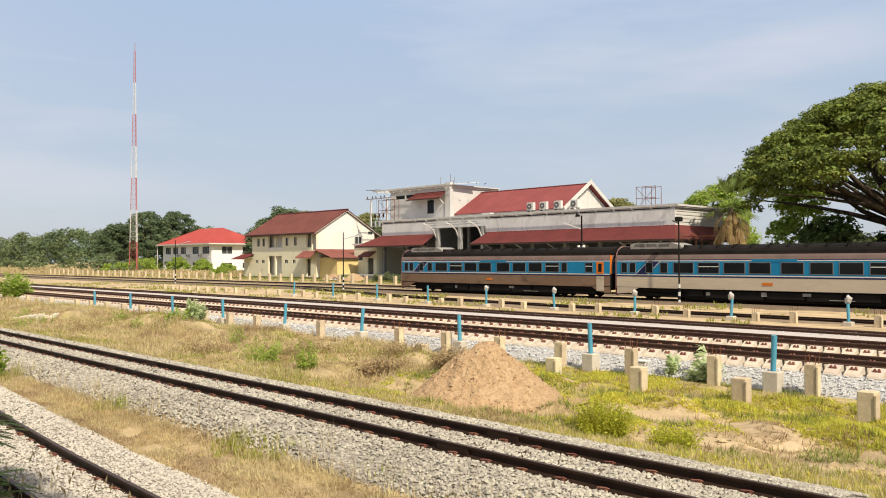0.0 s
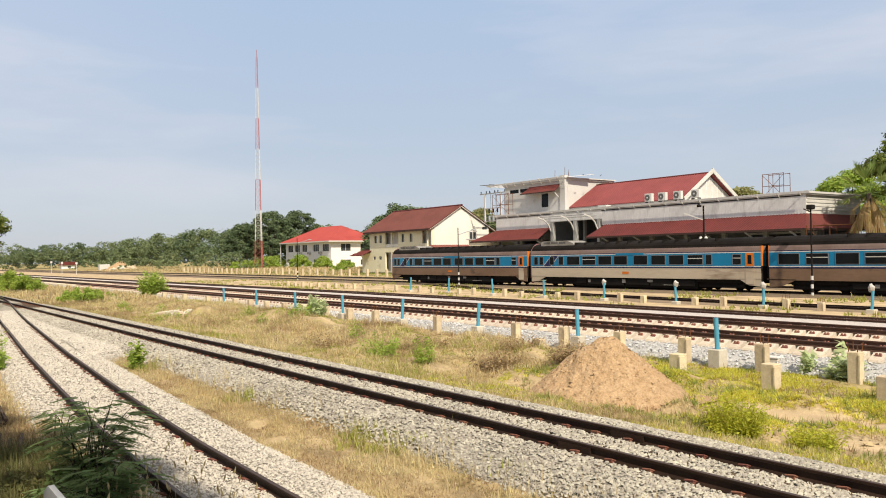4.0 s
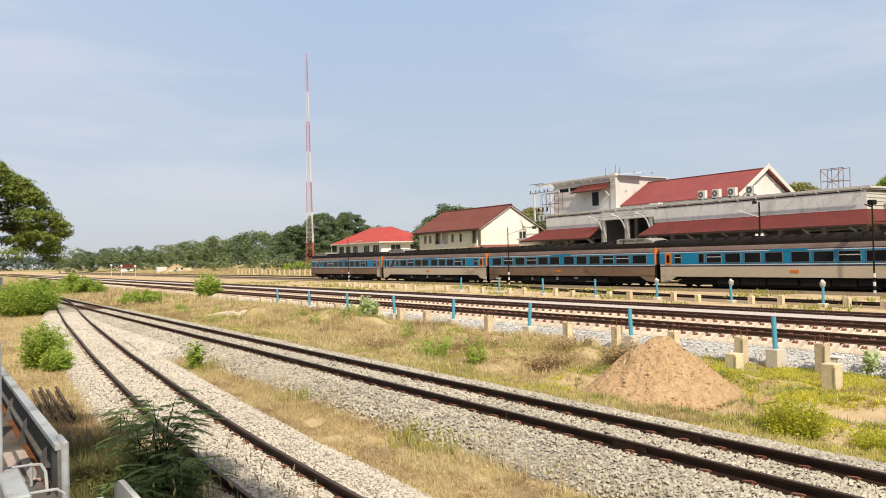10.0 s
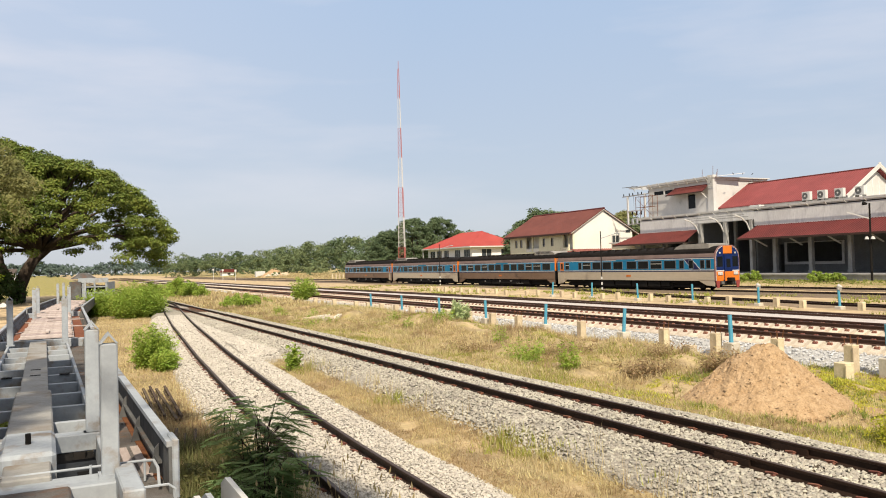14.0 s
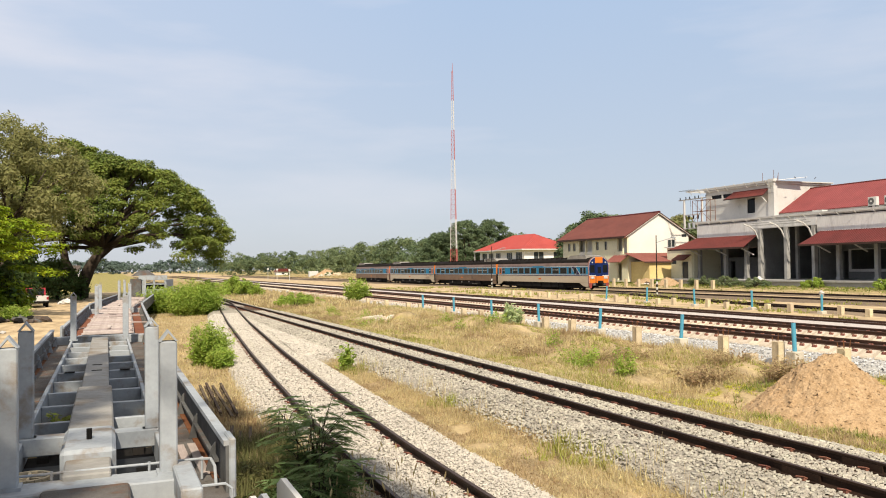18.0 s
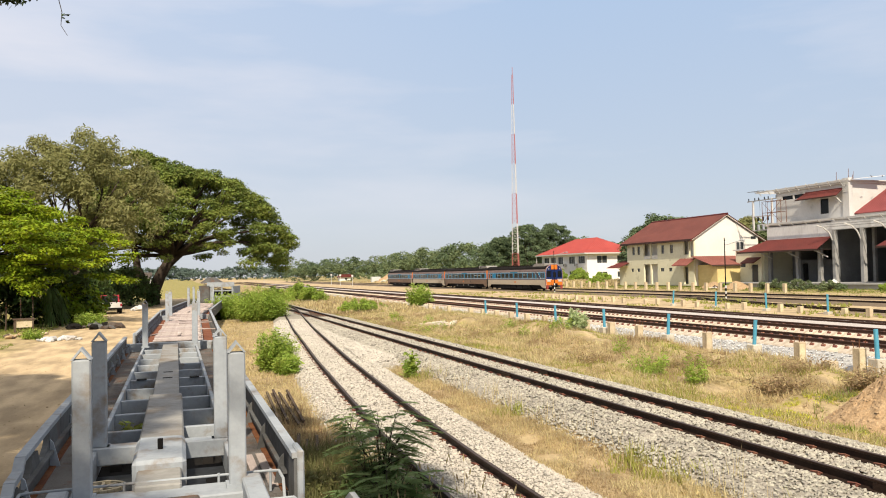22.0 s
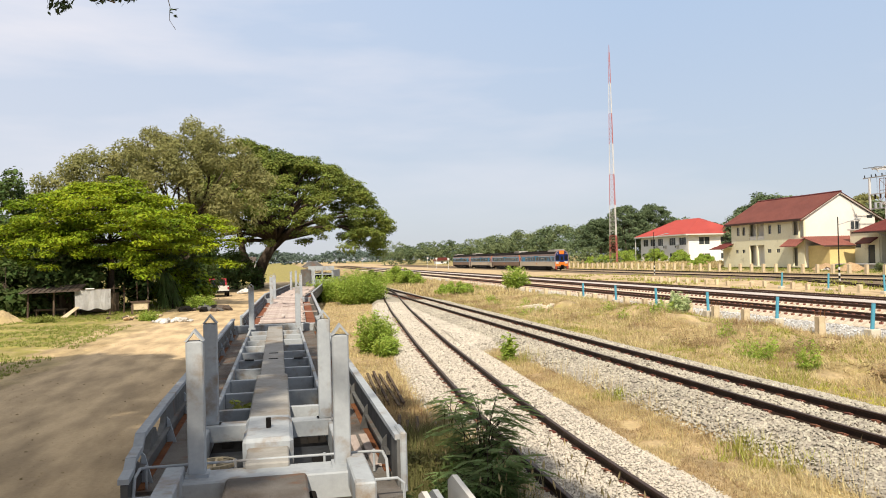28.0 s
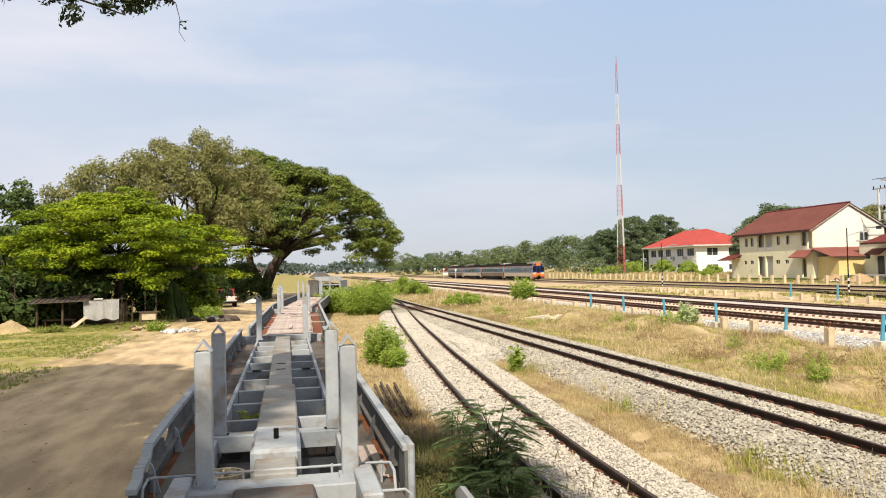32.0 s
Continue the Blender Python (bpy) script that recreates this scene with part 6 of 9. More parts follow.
def blue_post(x, y, top, bag):
    z = hz(x, y)
    s = thing("pipe_post", "sky-blue plastic pipe on a concrete block" if not bag else "sky-blue pipe on a concrete block under a white bag", "pipe post", (x, y, z - 0.06), group="blue pipe posts")
    blk = 0.2 - z
    part("block", boxed(-0.19, 0.19, -0.19, 0.19, 0, blk + 0.06, bevel=0.02), POST_BLOCK, s)
    part("pipe", tube(bmesh.new(), (0, 0, blk), (-0.05 * math.sin(y), 0.06 * math.cos(y * 2), top - z), 0.066, n=12), BLUE_PIPE, s)
    if bag:
        bm = bmesh.new()
        bmesh.ops.create_icosphere(bm, subdivisions=2, radius=0.115, matrix=pose(0, 0, top - z - 0.08) @ Matrix.Diagonal((1.1, 1.1, 1.7, 1)))
        for v in bm.verts:
            v.co += Vector((noise.noise(v.co * 9), noise.noise(v.co * 9 + Vector((5, 1, 2))), noise.noise(v.co * 7))) * 0.09
        part("bag", bm, PLASTIC_BAG, s)
    return s


for k in range(9):
    blue_post(19.3, 7.93 + 5.33 * k, 1.13, False)
for k in range(0, 9):
    blue_post(36.8, 12.1 + 5.33 * k, 1.3, k < 5)
for k in range(-1, 6):
    if k != 4:
        stub(17.4, 5.19 + 2.65 * k, 0.25, False, 0.33)
for k in range(0, 24):
    y = 7.0 + 2.45 * k
    if abs((y - 7.93) % 5.33) > 0.4 and abs((y - 7.93) % 5.33 - 5.33) > 0.4:
        stub(19.3, y, 0.46, k < 12)
for k in range(0, 42):
    y = 5.6 + 1.77 * k
    if k % 3 != 1 or y > 62:
        stub(36.8, y, 0.45 + 0.1 * (k % 2), k < 12, 0.28)
for k in range(0, 44):
    y = 70 + 2.7 * k
    stub(61.0, y, 1.15 + 0.002 * (y - 70), False, 0.34)


# ---- soil heap ----
def heap_level(u, v, h, seed):
    r = math.hypot(u, v)
    z = max(0.0, (1 - math.sqrt(r * r + 0.012) + 0.11 - 0.11 * r) * h) * (r < 1)
    return z + (0.1 * noise.noise((u * 3 + seed, v * 3, 0.3)) + 0.06 * noise.noise((u * 9, v * 9 + seed, 1.7)) + 0.035 * noise.noise((u * 24, v * 24, seed))) * min(1, 2.2 * max(0, 1.05 - r)) * h


def heap(name, label, at, rx, ry, h, mat, seed, n=60):
    bm = bmesh.new()
    grid = {}
    for i in range(n + 1):
        for j in range(n + 1):
            u, v = 2 * i / n - 1, 2 * j / n - 1
            grid[i, j] = bm.verts.new((u * rx, v * ry, heap_level(u, v, h, seed) - 0.08 * (math.hypot(u, v) > 0.98)))
    for i in range(n):
        for j in range(n):
            bm.faces.new((grid[i, j], grid[i + 1, j], grid[i + 1, j + 1], grid[i, j + 1]))
    return solo(name, bm, mat, label, "heap", at=at, smooth=False)


heap("soil_mound", "conical heap of reddish laterite soil on the grass", (13.4, 12.0, hz(13.4, 12) - 0.05), 1.85, 1.75, 1.28, SAND_RED, 3.0, 80)


# ---- trees ----
def clump_leaves(clumps, per, size, squash=0.5, flat=0.5, long=1.6):
    """Leaf masses: most leaves near the skin of each clump and facing outwards."""
    pts, out = [], []
    for c, r in clumps:
        n = max(6, int(per * (r ** 2)))
        d = rng.normal(size=(n, 3))
        d /= np.linalg.norm(d, axis=1)[:, None]
        low = (d[:, 2] < 0) & (rng.random(n) < 0.45)
        d[low, 2] *= -1
        f = d * np.array((1.0, 1.0, min(1.8, 1 / squash)))
        out.append(f / np.linalg.norm(f, axis=1)[:, None])
        d *= (0.5 + 0.5 * rng.random(n) ** 0.6)[:, None] * r * (1 + 0.12 * rng.normal(size=n))[:, None]
        d[:, 2] *= squash
        pts.append(np.asarray(c) + d)
    return leaf_quads(np.concatenate(pts), size, flat, long, facing=np.concatenate(out))


def limb_path(p, q, sag=0.0, wig=0.5, n=6):
    p, q = np.asarray(p, float), np.asarray(q, float)
    out = []
    side = rng.normal(size=3) * wig
    for t in np.linspace(0, 1, n):
        m = p + (q - p) * t
        m = m + side * math.sin(math.pi * t) + np.array((0, 0, sag * math.sin(math.pi * t)))
        out.append(tuple(m))
    return out


def tree(name, label, base, trunk, radius, clumps, leaf, per, size, squash=0.5, flat=0.5, limbs=14, category="tree", twig=0.35, long=1.6, kind="", group=""):
    """trunk: points of the bole up to the fork; clumps: (centre, radius) of the crown's leaf masses, in local metres."""
    root = thing(name, label, category, base, group=group, kind=kind)
    bm = bent_tube(bmesh.new(), trunk, radius, radius * 0.62, 10)
    fork = trunk[-1]
    order = rng.permutation(len(clumps))
    for k in order[:limbs]:
        c = clumps[k][0]
        path = limb_path(fork, c, sag=0.8, wig=0.08 * np.linalg.norm(np.asarray(c) - fork))
        bent_tube(bm, path, radius * twig, 0.05, 6)
        mid = path[3]
        for j in range(2):
            o = clumps[order[(k + j * 7) % len(order)]][0]
            if np.linalg.norm(np.asarray(o) - mid) < 5.5:
                bent_tube(bm, limb_path(mid, o, 0.3, 0.3, 4), radius * twig * 0.45, 0.03, 5)
    part("trunk", bm, BARK, root, smooth=True)
    v, f = clump_leaves(clumps, per, size, squash, flat, long)
    part("crown", big_mesh("crown", v, f, leaf), leaf, root)
    return root


def dome(cx, cy, rx, ry, z_rim, z_top, n, r, inner=0.25, power=2.0):
    """Clump centres spread over an umbrella, uneven, some below it."""
    out = []
    for k in range(n):
        a, s = rng.random() * 2 * math.pi, math.sqrt(rng.random())
        x, y = s * math.cos(a), s * math.sin(a)
        z = z_rim + (z_top - z_rim) * (1 - s ** power) + rng.normal() * 0.25
        if rng.random() < inner:
            z -= rng.random() * (z_top - z_rim) * 0.35
        out.append(((cx + x * rx, cy + y * ry, z), r * (0.65 + 0.7 * rng.random())))
    return out


def lobes(centres, n, r, flat=0.8):
    """Clumps over the skin of a few big uneven lobes of (x, y, z, radius)."""
    out = []
    for x, y, z, q in centres:
        for _ in range(int(n * q * q)):
            u = rng.normal(size=3)
            u /= np.linalg.norm(u)
            u[2] = abs(u[2]) if rng.random() < 0.65 else u[2]
            k = q * (0.7 + 0.4 * rng.random())
            out.append(((x + u[0] * k, y + u[1] * k, z + u[2] * k * flat), r * (0.6 + 0.7 * rng.random())))
    return out


# rain tree past the wagons: leaning fork and a wide umbrella
tree("rain_tree", "wide umbrella-shaped rain tree with dark leaning limbs beside the road", (-3.6, 98, 0), [(0, 0, -0.2), (0.1, 0, 1.5), (0.9, 0.2, 3.4), (2.2, 0.3, 5.6)], 0.85,
     dome(3.0, 0, 13.2, 11, 6.6, 15.4, 520, 1.0, 0.2, 2.4) + dome(-1.5, 2, 7, 7, 11.5, 17.6, 130, 1.05) + [((11.5 + rng.random() * 3.5, rng.normal() * 3, 3.8 + rng.random() * 4), 1.1) for _ in range(26)] + [((4 + rng.random() * 8, rng.normal() * 4, 5.3 + rng.random() * 1.5), 0.8) for _ in range(16)],
     LEAF_RAIN, 250, 0.16, 0.5, 0.7, 40)
fork = bpy.data.objects["rain_tree"]
part("limb", bent_tube(bmesh.new(), [(0.0, 0, 0.6), (-0.7, 0.1, 2.2), (-1.6, 0.3, 4.2), (-2.0, 0.5, 7.0), (-2.2, 0.8, 10.0)], 0.6, 0.25, 9), BARK, fork, smooth=True)
part("limb", bent_tube(bmesh.new(), [(1.6, 0.2, 4.4), (4.0, 0.1, 6.6), (7.2, 0.0, 8.0), (10.5, 0.4, 9.0)], 0.42, 0.12, 8), BARK, fork, smooth=True)
part("limb", bent_tube(bmesh.new(), [(2.0, 0.3, 5.3), (3.4, -0.8, 8.6), (6.0, -1.8, 11.2)], 0.4, 0.14, 8), BARK, fork, smooth=True)
tree("olive_tree", "tall feathery grey-green tree behind the road", (-9.5, 80, 0), [(0, 0, -0.2), (0.2, 0, 2.5), (0.0, 0.2, 5.0)], 0.5,
     lobes([(0.5, 0, 13.6, 2.6), (1.6, 0.5, 15.2, 1.5), (-3.0, 0, 13.2, 2.5), (-5.4, -1, 12.0, 2.3), (3.8, 0, 12.4, 2.5), (5.6, -0.5, 10.2, 2.3), (4.6, -1.5, 8.0, 2.3), (1.8, -2, 10.6, 2.7), (-1.6, -2.4, 10.4, 2.8), (-4.8, -2, 9.4, 2.6), (-8.2, -1, 11.0, 2.3), (-10.8, -1, 9.6, 2.4), (-12.8, 0, 7.8, 2.2), (-8.0, -2, 8.0, 2.6), (2.6, 1.5, 7.2, 2.2)], 4.4, 0.85, 1.0),
     LEAF_OLIVE, 220, 0.12, 1.1, 0.3, 26, long=2.6)
def tiered_tree(name, label, base, tiers, leaf, trunk_r):
    """Flat boughs in tiers, each bending down towards its tip."""
    root = thing(name, label, "tree", base)
    top = tiers[-1][0]
    wood = bent_tube(bmesh.new(), [(0, 0, -0.2), (0.05, 0.05, top * 0.4), (0, 0, top * 0.95)], trunk_r, trunk_r * 0.25, 9)
    clumps = []
    for z, reach, n, droop in tiers:
        for b in range(n):
            yaw = 6.283 * (b + 0.8 * rng.random()) / n + z
            length = reach * (0.72 + 0.4 * rng.random())
            c, si = math.cos(yaw), math.sin(yaw)
            rise = z + 0.35 * rng.normal()
            tip = (c * length, si * length, rise - droop)
            bent_tube(wood, [(0, 0, z * 0.86), (c * length * 0.5, si * length * 0.5, rise - droop * 0.2), tip], 0.06, 0.012, 5)
            m = max(4, int(length * 1.15))
            for k in range(m):
                t = 0.22 + 0.78 * (k + rng.random()) / m
                side = rng.normal() * 0.16 * length * (1.1 - 0.6 * t)
                clumps.append(((c * length * t - si * side, si * length * t + c * side, rise - droop * t * t + 0.12 * rng.normal()), 0.62 + 0.4 * rng.random()))
    part("trunk", wood, BARK, root, smooth=True)
    v, f = clump_leaves(clumps, 330, 0.098, 0.3, 1.0, 2.0)
    part("crown", big_mesh("crown", v, f, leaf), leaf, root)


tiered_tree("bright_tree", "bright green tree with flat layered boughs by the road", (-11.8, 57.5, 0),
            [(4.6, 7.6, 8, 1.9), (5.4, 8.9, 12, 1.6), (6.3, 8.5, 13, 1.4), (7.1, 7.4, 12, 1.1), (7.8, 5.6, 10, 0.8), (8.2, 3.2, 6, 0.5)], LEAF_BRIGHT, 0.32)
# shrubs and small trees below and behind it; some dark ones added as its shade
for k, (x, y, r, h, lf) in enumerate(((-19.5, 60, 5.0, 7.2, LEAF_DARK), (-16.5, 63, 4.0, 5.5, LEAF_DARK), (-9.0, 63, 3.6, 5.8, LEAF_DARK), (-7.6, 62, 1.7, 3.0, LEAF_BRIGHT), (-22, 52, 4.0, 5.6, LEAF_DARK), (-25, 74, 6, 13.2, LEAF_DARK), (-32, 78, 6, 14, LEAF_DARK), (-15.0, 56.0, 3.2, 4.2, LEAF_DARK), (-19.5, 50.5, 2.6, 3.8, LEAF_DARK), (-7.0, 90, 3.6, 4.4, LEAF_DARK), (-9.4, 82, 3.2, 7.0, LEAF_DARK), (-5.8, 95, 2.4, 4.6, LEAF_DARK), (-18.0, 54.0, 2.6, 3.6, LEAF_DARK), (-13.5, 62.0, 3.6, 4.8, LEAF_DARK))):
    tree("shade_tree", "dense dark green shrubby tree beside the shed" if lf is LEAF_DARK else "leafy green tree at the yard's edge", (x, y, 0), [(0, 0, -0.2), (0.05, 0, h * 0.2), (0, 0.1, h * 0.4)], 0.16, dome(0, 0, r, r, h * 0.25, h - 0.6, int(12 + r * h * 0.9), 1.0, 0.6, 1.6), lf, 165, 0.2, 0.7, 0.4, 8, group="shrubby trees by the road")
# great rain tree behind the station end
tree("rain_tree", "huge rain tree with long dark limbs behind the station", (84.5, 20.0, 0.4), [(0, 0, -0.2), (-0.2, 0.2, 2.2), (-0.6, 0.4, 4.6)], 1.1,
     dome(-1, 1, 19.5, 16.5, 9.4, 18.4, 880, 1.1, 0.15, 2.2) + [((-9 - rng.random() * 6, 4 + rng.random() * 8, 8.8 + rng.random() * 2.4), 1.1) for _ in range(12)], LEAF_RAIN, 150, 0.2, 0.5, 0.7, 46)
for x, y, r, h, lf in ((76, 26.5, 3.6, 6.6, LEAF_DARK), (72, 25.5, 2.6, 5.8, LEAF_DARK), (80, 24, 3.2, 5.2, LEAF_DARK), (86, 33, 4.0, 10.8, LEAF_BUSH), (71.0, 22.8, 1.8, 4.6, LEAF_WOOD)):
    tree("garden_tree", "rounded dark shrub behind the platform" if h < 8 else "light green tree behind the station roof", (x, y, 0.4), [(0, 0, -0.2), (0, 0, h * 0.25), (0.1, 0, h * 0.45)], 0.18, dome(0, 0, r, r, h * 0.3, h - 0.5, int(14 + 9 * r), 1.0, 0.5, 1.6), lf, 80, 0.28, 0.7, 0.4, 8, group="shrubs behind the platform")


def palm(x, y, z, h, r, name, label, dead=True, fan=True):
    p = thing(name, label, "palm", (x, y, z))
    part("trunk", bent_tube(bmesh.new(), [(0, 0, -0.1), (0.05, 0, h * 0.4), (0, 0.05, h)], 0.22, 0.16, 10), BARK, p, smooth=True)
    def frond(bm, yaw, rise, length, width, droop):
        n = 7
        prev = None
        for i in range(n + 1):
            t = i / n
            d = length * t
            cz = h + math.sin(rise) * d - droop * t * t * length
            cx = math.cos(rise) * d
            wdt = width * (math.sin(math.pi * min(1, 0.15 + t * 0.85)) + 0.05)
            c, s = math.cos(yaw), math.sin(yaw)
            a = bm.verts.new((c * cx - s * wdt, s * cx + c * wdt, cz - wdt * 0.35))
            m = bm.verts.new((c * cx, s * cx, cz))
            b = bm.verts.new((c * cx + s * wdt, s * cx - c * wdt, cz - wdt * 0.35))
            if prev:
                bm.faces.new((prev[0], prev[1], m, a))
                bm.faces.new((prev[1], prev[2], b, m))
            prev = (a, m, b)
    for k in range(16):
        bm = bmesh.new()
        yaw, rise = k * 2.4, 1.25 - 1.7 * (k / 16)
        if fan:
            c = np.array((math.cos(yaw) * math.cos(rise), math.sin(yaw) * math.cos(rise), math.sin(rise))) * r * 0.55
            for j in range(12):
                a = (j / 11 - 0.5) * 2.6
                bm2 = Vector((math.cos(yaw + a) * math.cos(rise), math.sin(yaw + a) * math.cos(rise), math.sin(rise) - 0.15 * abs(a)))
                q = Vector(c) + bm2 * r * 0.6 + Vector((0, 0, h))
                o = Vector(c) + Vector((0, 0, h))
                w = bm2.cross(Vector((0, 0, 1))).normalized() * 0.07
                mid = (o + q) / 2
                v = [bm.verts.new(u) for u in (o, mid + w, q, mid - w)]
                bm.faces.new(v)
            bar(bm, (0, 0, h - 0.1), tuple(Vector(c) + Vector((0, 0, h))), 0.03)
        else:
            frond(bm, yaw, rise * 0.8, r * (0.9 + 0.2 * math.sin(k)), 0.16, 0.45)
        part("frond", bm, LEAF_PALM, p)
    if dead:
        for k in range(16):
            bm = bmesh.new()
            yaw = k * 2.399
            for j in range(7):
                a = yaw + (j - 3) * 0.1
                top = Vector((math.cos(a) * 0.25, math.sin(a) * 0.25, h - 0.2 - 0.05 * k))
                out = Vector((math.cos(a) * (0.8 + 0.6 * abs(math.sin(k))), math.sin(a) * (0.8 + 0.6 * abs(math.sin(k))), h - 1.2 - 0.12 * k))
                end = out + Vector((math.cos(a) * 0.12, math.sin(a) * 0.12, -1.2))
                w = Vector((-math.sin(a), math.cos(a), 0)) * 0.06
                v = [bm.verts.new(u) for u in (top, out + w, end, out - w)]
                bm.faces.new(v)
            part("dead_frond", bm, PALM_DEAD, p, "hanging dried brown frond")
    return p


palm(62.0, 29.5, 0.2, 7.0, 2.5, "fan_palm", "fan palm with a skirt of dried fronds by the station end")
palm(84, 27.0, 0.4, 4.4, 2.2, "feather_palm", "small feathery palm behind the platform", False, False)
palm(80, 22.6, 0.4, 4.8, 2.6, "feather_palm", "small feathery palm under the great tree", False, False)
palm(100, 188, 0.4, 9.6, 3.0, "coconut_palm", "distant coconut palm behind the houses", False, False)
palm(104, 184, 0.4, 8.8, 3.0, "coconut_palm", "distant coconut palm behind the houses", False, False)


# trees that stand out behind the houses
def far_tree(az, dist, top_el, r, lf, label):
    x, y = dist * math.sin(radians(az)), dist * math.cos(radians(az))
    h = 2.93 + dist * math.tan(radians(top_el))
    tree("far_tree", label, (x, y, 0.2), [(0, 0, -0.2), (0.1, 0, h * 0.22), (0, 0.2, h * 0.4)], 0.35, dome(0, 0, r, r, h * 0.3, h - 0.8, int(40 + 20 * r), 1.1, 0.3, 2.4), lf, 75, 0.27, 0.6, 0.4, 8, group="trees behind the houses")


for az, dist, el, r, lf in ((24.0, 212, 3.3, 7.4, LEAF_FAR), (26.0, 220, 3.35, 7.6, LEAF_FAR), (22.3, 214, 2.55, 6.0, LEAF_FAR), (27.4, 225, 2.3, 5.0, LEAF_WOOD), (33.1, 142, 3.75, 5.6, LEAF_FAR), (34.6, 146, 3.5, 4.6, LEAF_FAR), (32.0, 150, 2.9, 4.0, LEAF_FAR), (38.9, 175, 3.4, 6.0, LEAF_OLIVE), (39.9, 170, 3.0, 5.0, LEAF_WOOD), (57.0, 125, 4.3, 4.0, LEAF_OLIVE), (63.2, 125, 5.0, 6.5, LEAF_BUSH)):
    far_tree(az, dist, el, r, lf, "dense dark green tree rising behind the houses")


def woods(name, label, rows, leaf, size, seed, per=7, second=None, gap=5.0):
    """A far belt of trees: rounded crowns of uneven size along a line of (azimuth, distance, height) stations."""
    local = np.random.default_rng(seed)
    light, dark = [], []
    for (a0, d0, h0), (a1, d1, h1) in zip(rows, rows[1:]):
        n = max(2, int(abs(a1 - a0) * radians(1) * (d0 + d1) / 2 / gap))
        for k in range(2 * n):
            t = (k / 2 + local.random()) / n
            a, d, h = a0 + (a1 - a0) * t, d0 + (d1 - d0) * t + (9 if k % 2 else -4) + local.normal() * 3, (h0 + (h1 - h0) * t) * ((0.88 + 0.16 * local.random()) if k % 2 else (0.6 + 0.25 * local.random()))
            x, y = d * math.sin(radians(a)), d * math.cos(radians(a))
            r = h * (0.4 + 0.2 * local.random())
            clumps = dark if second and local.random() < 0.42 else light
            for _ in range(int(10 + 2.6 * r)):
                u = local.normal(size=3)
                u /= np.linalg.norm(u)
                u[2] = abs(u[2]) if local.random() < 0.7 else u[2] * 0.8
                clumps.append(((x + u[0] * r, y + u[1] * r, h * 0.42 + u[2] * h * 0.46), 0.13 * h * (0.8 + 0.7 * local.random())))
    for nm, lb, cl, lf in ((name, label, light, leaf), (name + "_shade", "dark crowns in the " + label, dark, second)):
        if cl:
            vv, ff = clump_leaves(cl, per, size, 0.72, 0.4)
            solo(nm, big_mesh(nm, vv, ff, lf), lf, lb, "trees", kind="stuff")


woods("woods_near", "belt of green trees along the far side of the yard", [(7.0, 425, 7), (7.7, 420, 11.5), (9.4, 405, 12.5), (11.2, 400, 12.8), (12.3, 395, 10.5), (13.2, 380, 14), (14.6, 350, 14), (15.3, 335, 11.5), (17.3, 295, 14), (20.9, 250, 13.8), (22.8, 240, 15), (27.5, 240, 14), (31, 240, 12)], LEAF_WOOD, 0.45, 11, 17, LEAF_FAR, 3.6)
woods("scrub", "low scrub in front of the woods", [(11, 330, 4), (15, 260, 5), (18, 225, 5.5), (21, 200, 5.5), (23, 190, 4), (26, 188, 3.5)], LEAF_WOOD, 0.4, 12, 22)
# horizon leaves: the haze of distance is mixed into the base colour
LEAF_HAZE = leaf_material("hazed_distant_leaf", (0.2, 0.27, 0.22), (0.16, 0.22, 0.19), 0.08, 0.3)
woods("woods_far", "distant trees at the horizon with haze in their grey-green", [(-20, 900, 15), (-6, 900, 14), (-1, 1000, 20), (1.5, 950, 13), (4, 950, 18), (7, 800, 13), (12, 800, 13), (20, 700, 12)], LEAF_HAZE, 1.5, 13, 2.2, gap=7.0)
woods("woods_left", "trees behind the road", [(-30, 130, 12), (-22, 130, 13), (-17, 125, 10), (-12, 140, 9), (-8, 150, 8)], LEAF_WOOD, 0.5, 14, 22, LEAF_DARK)


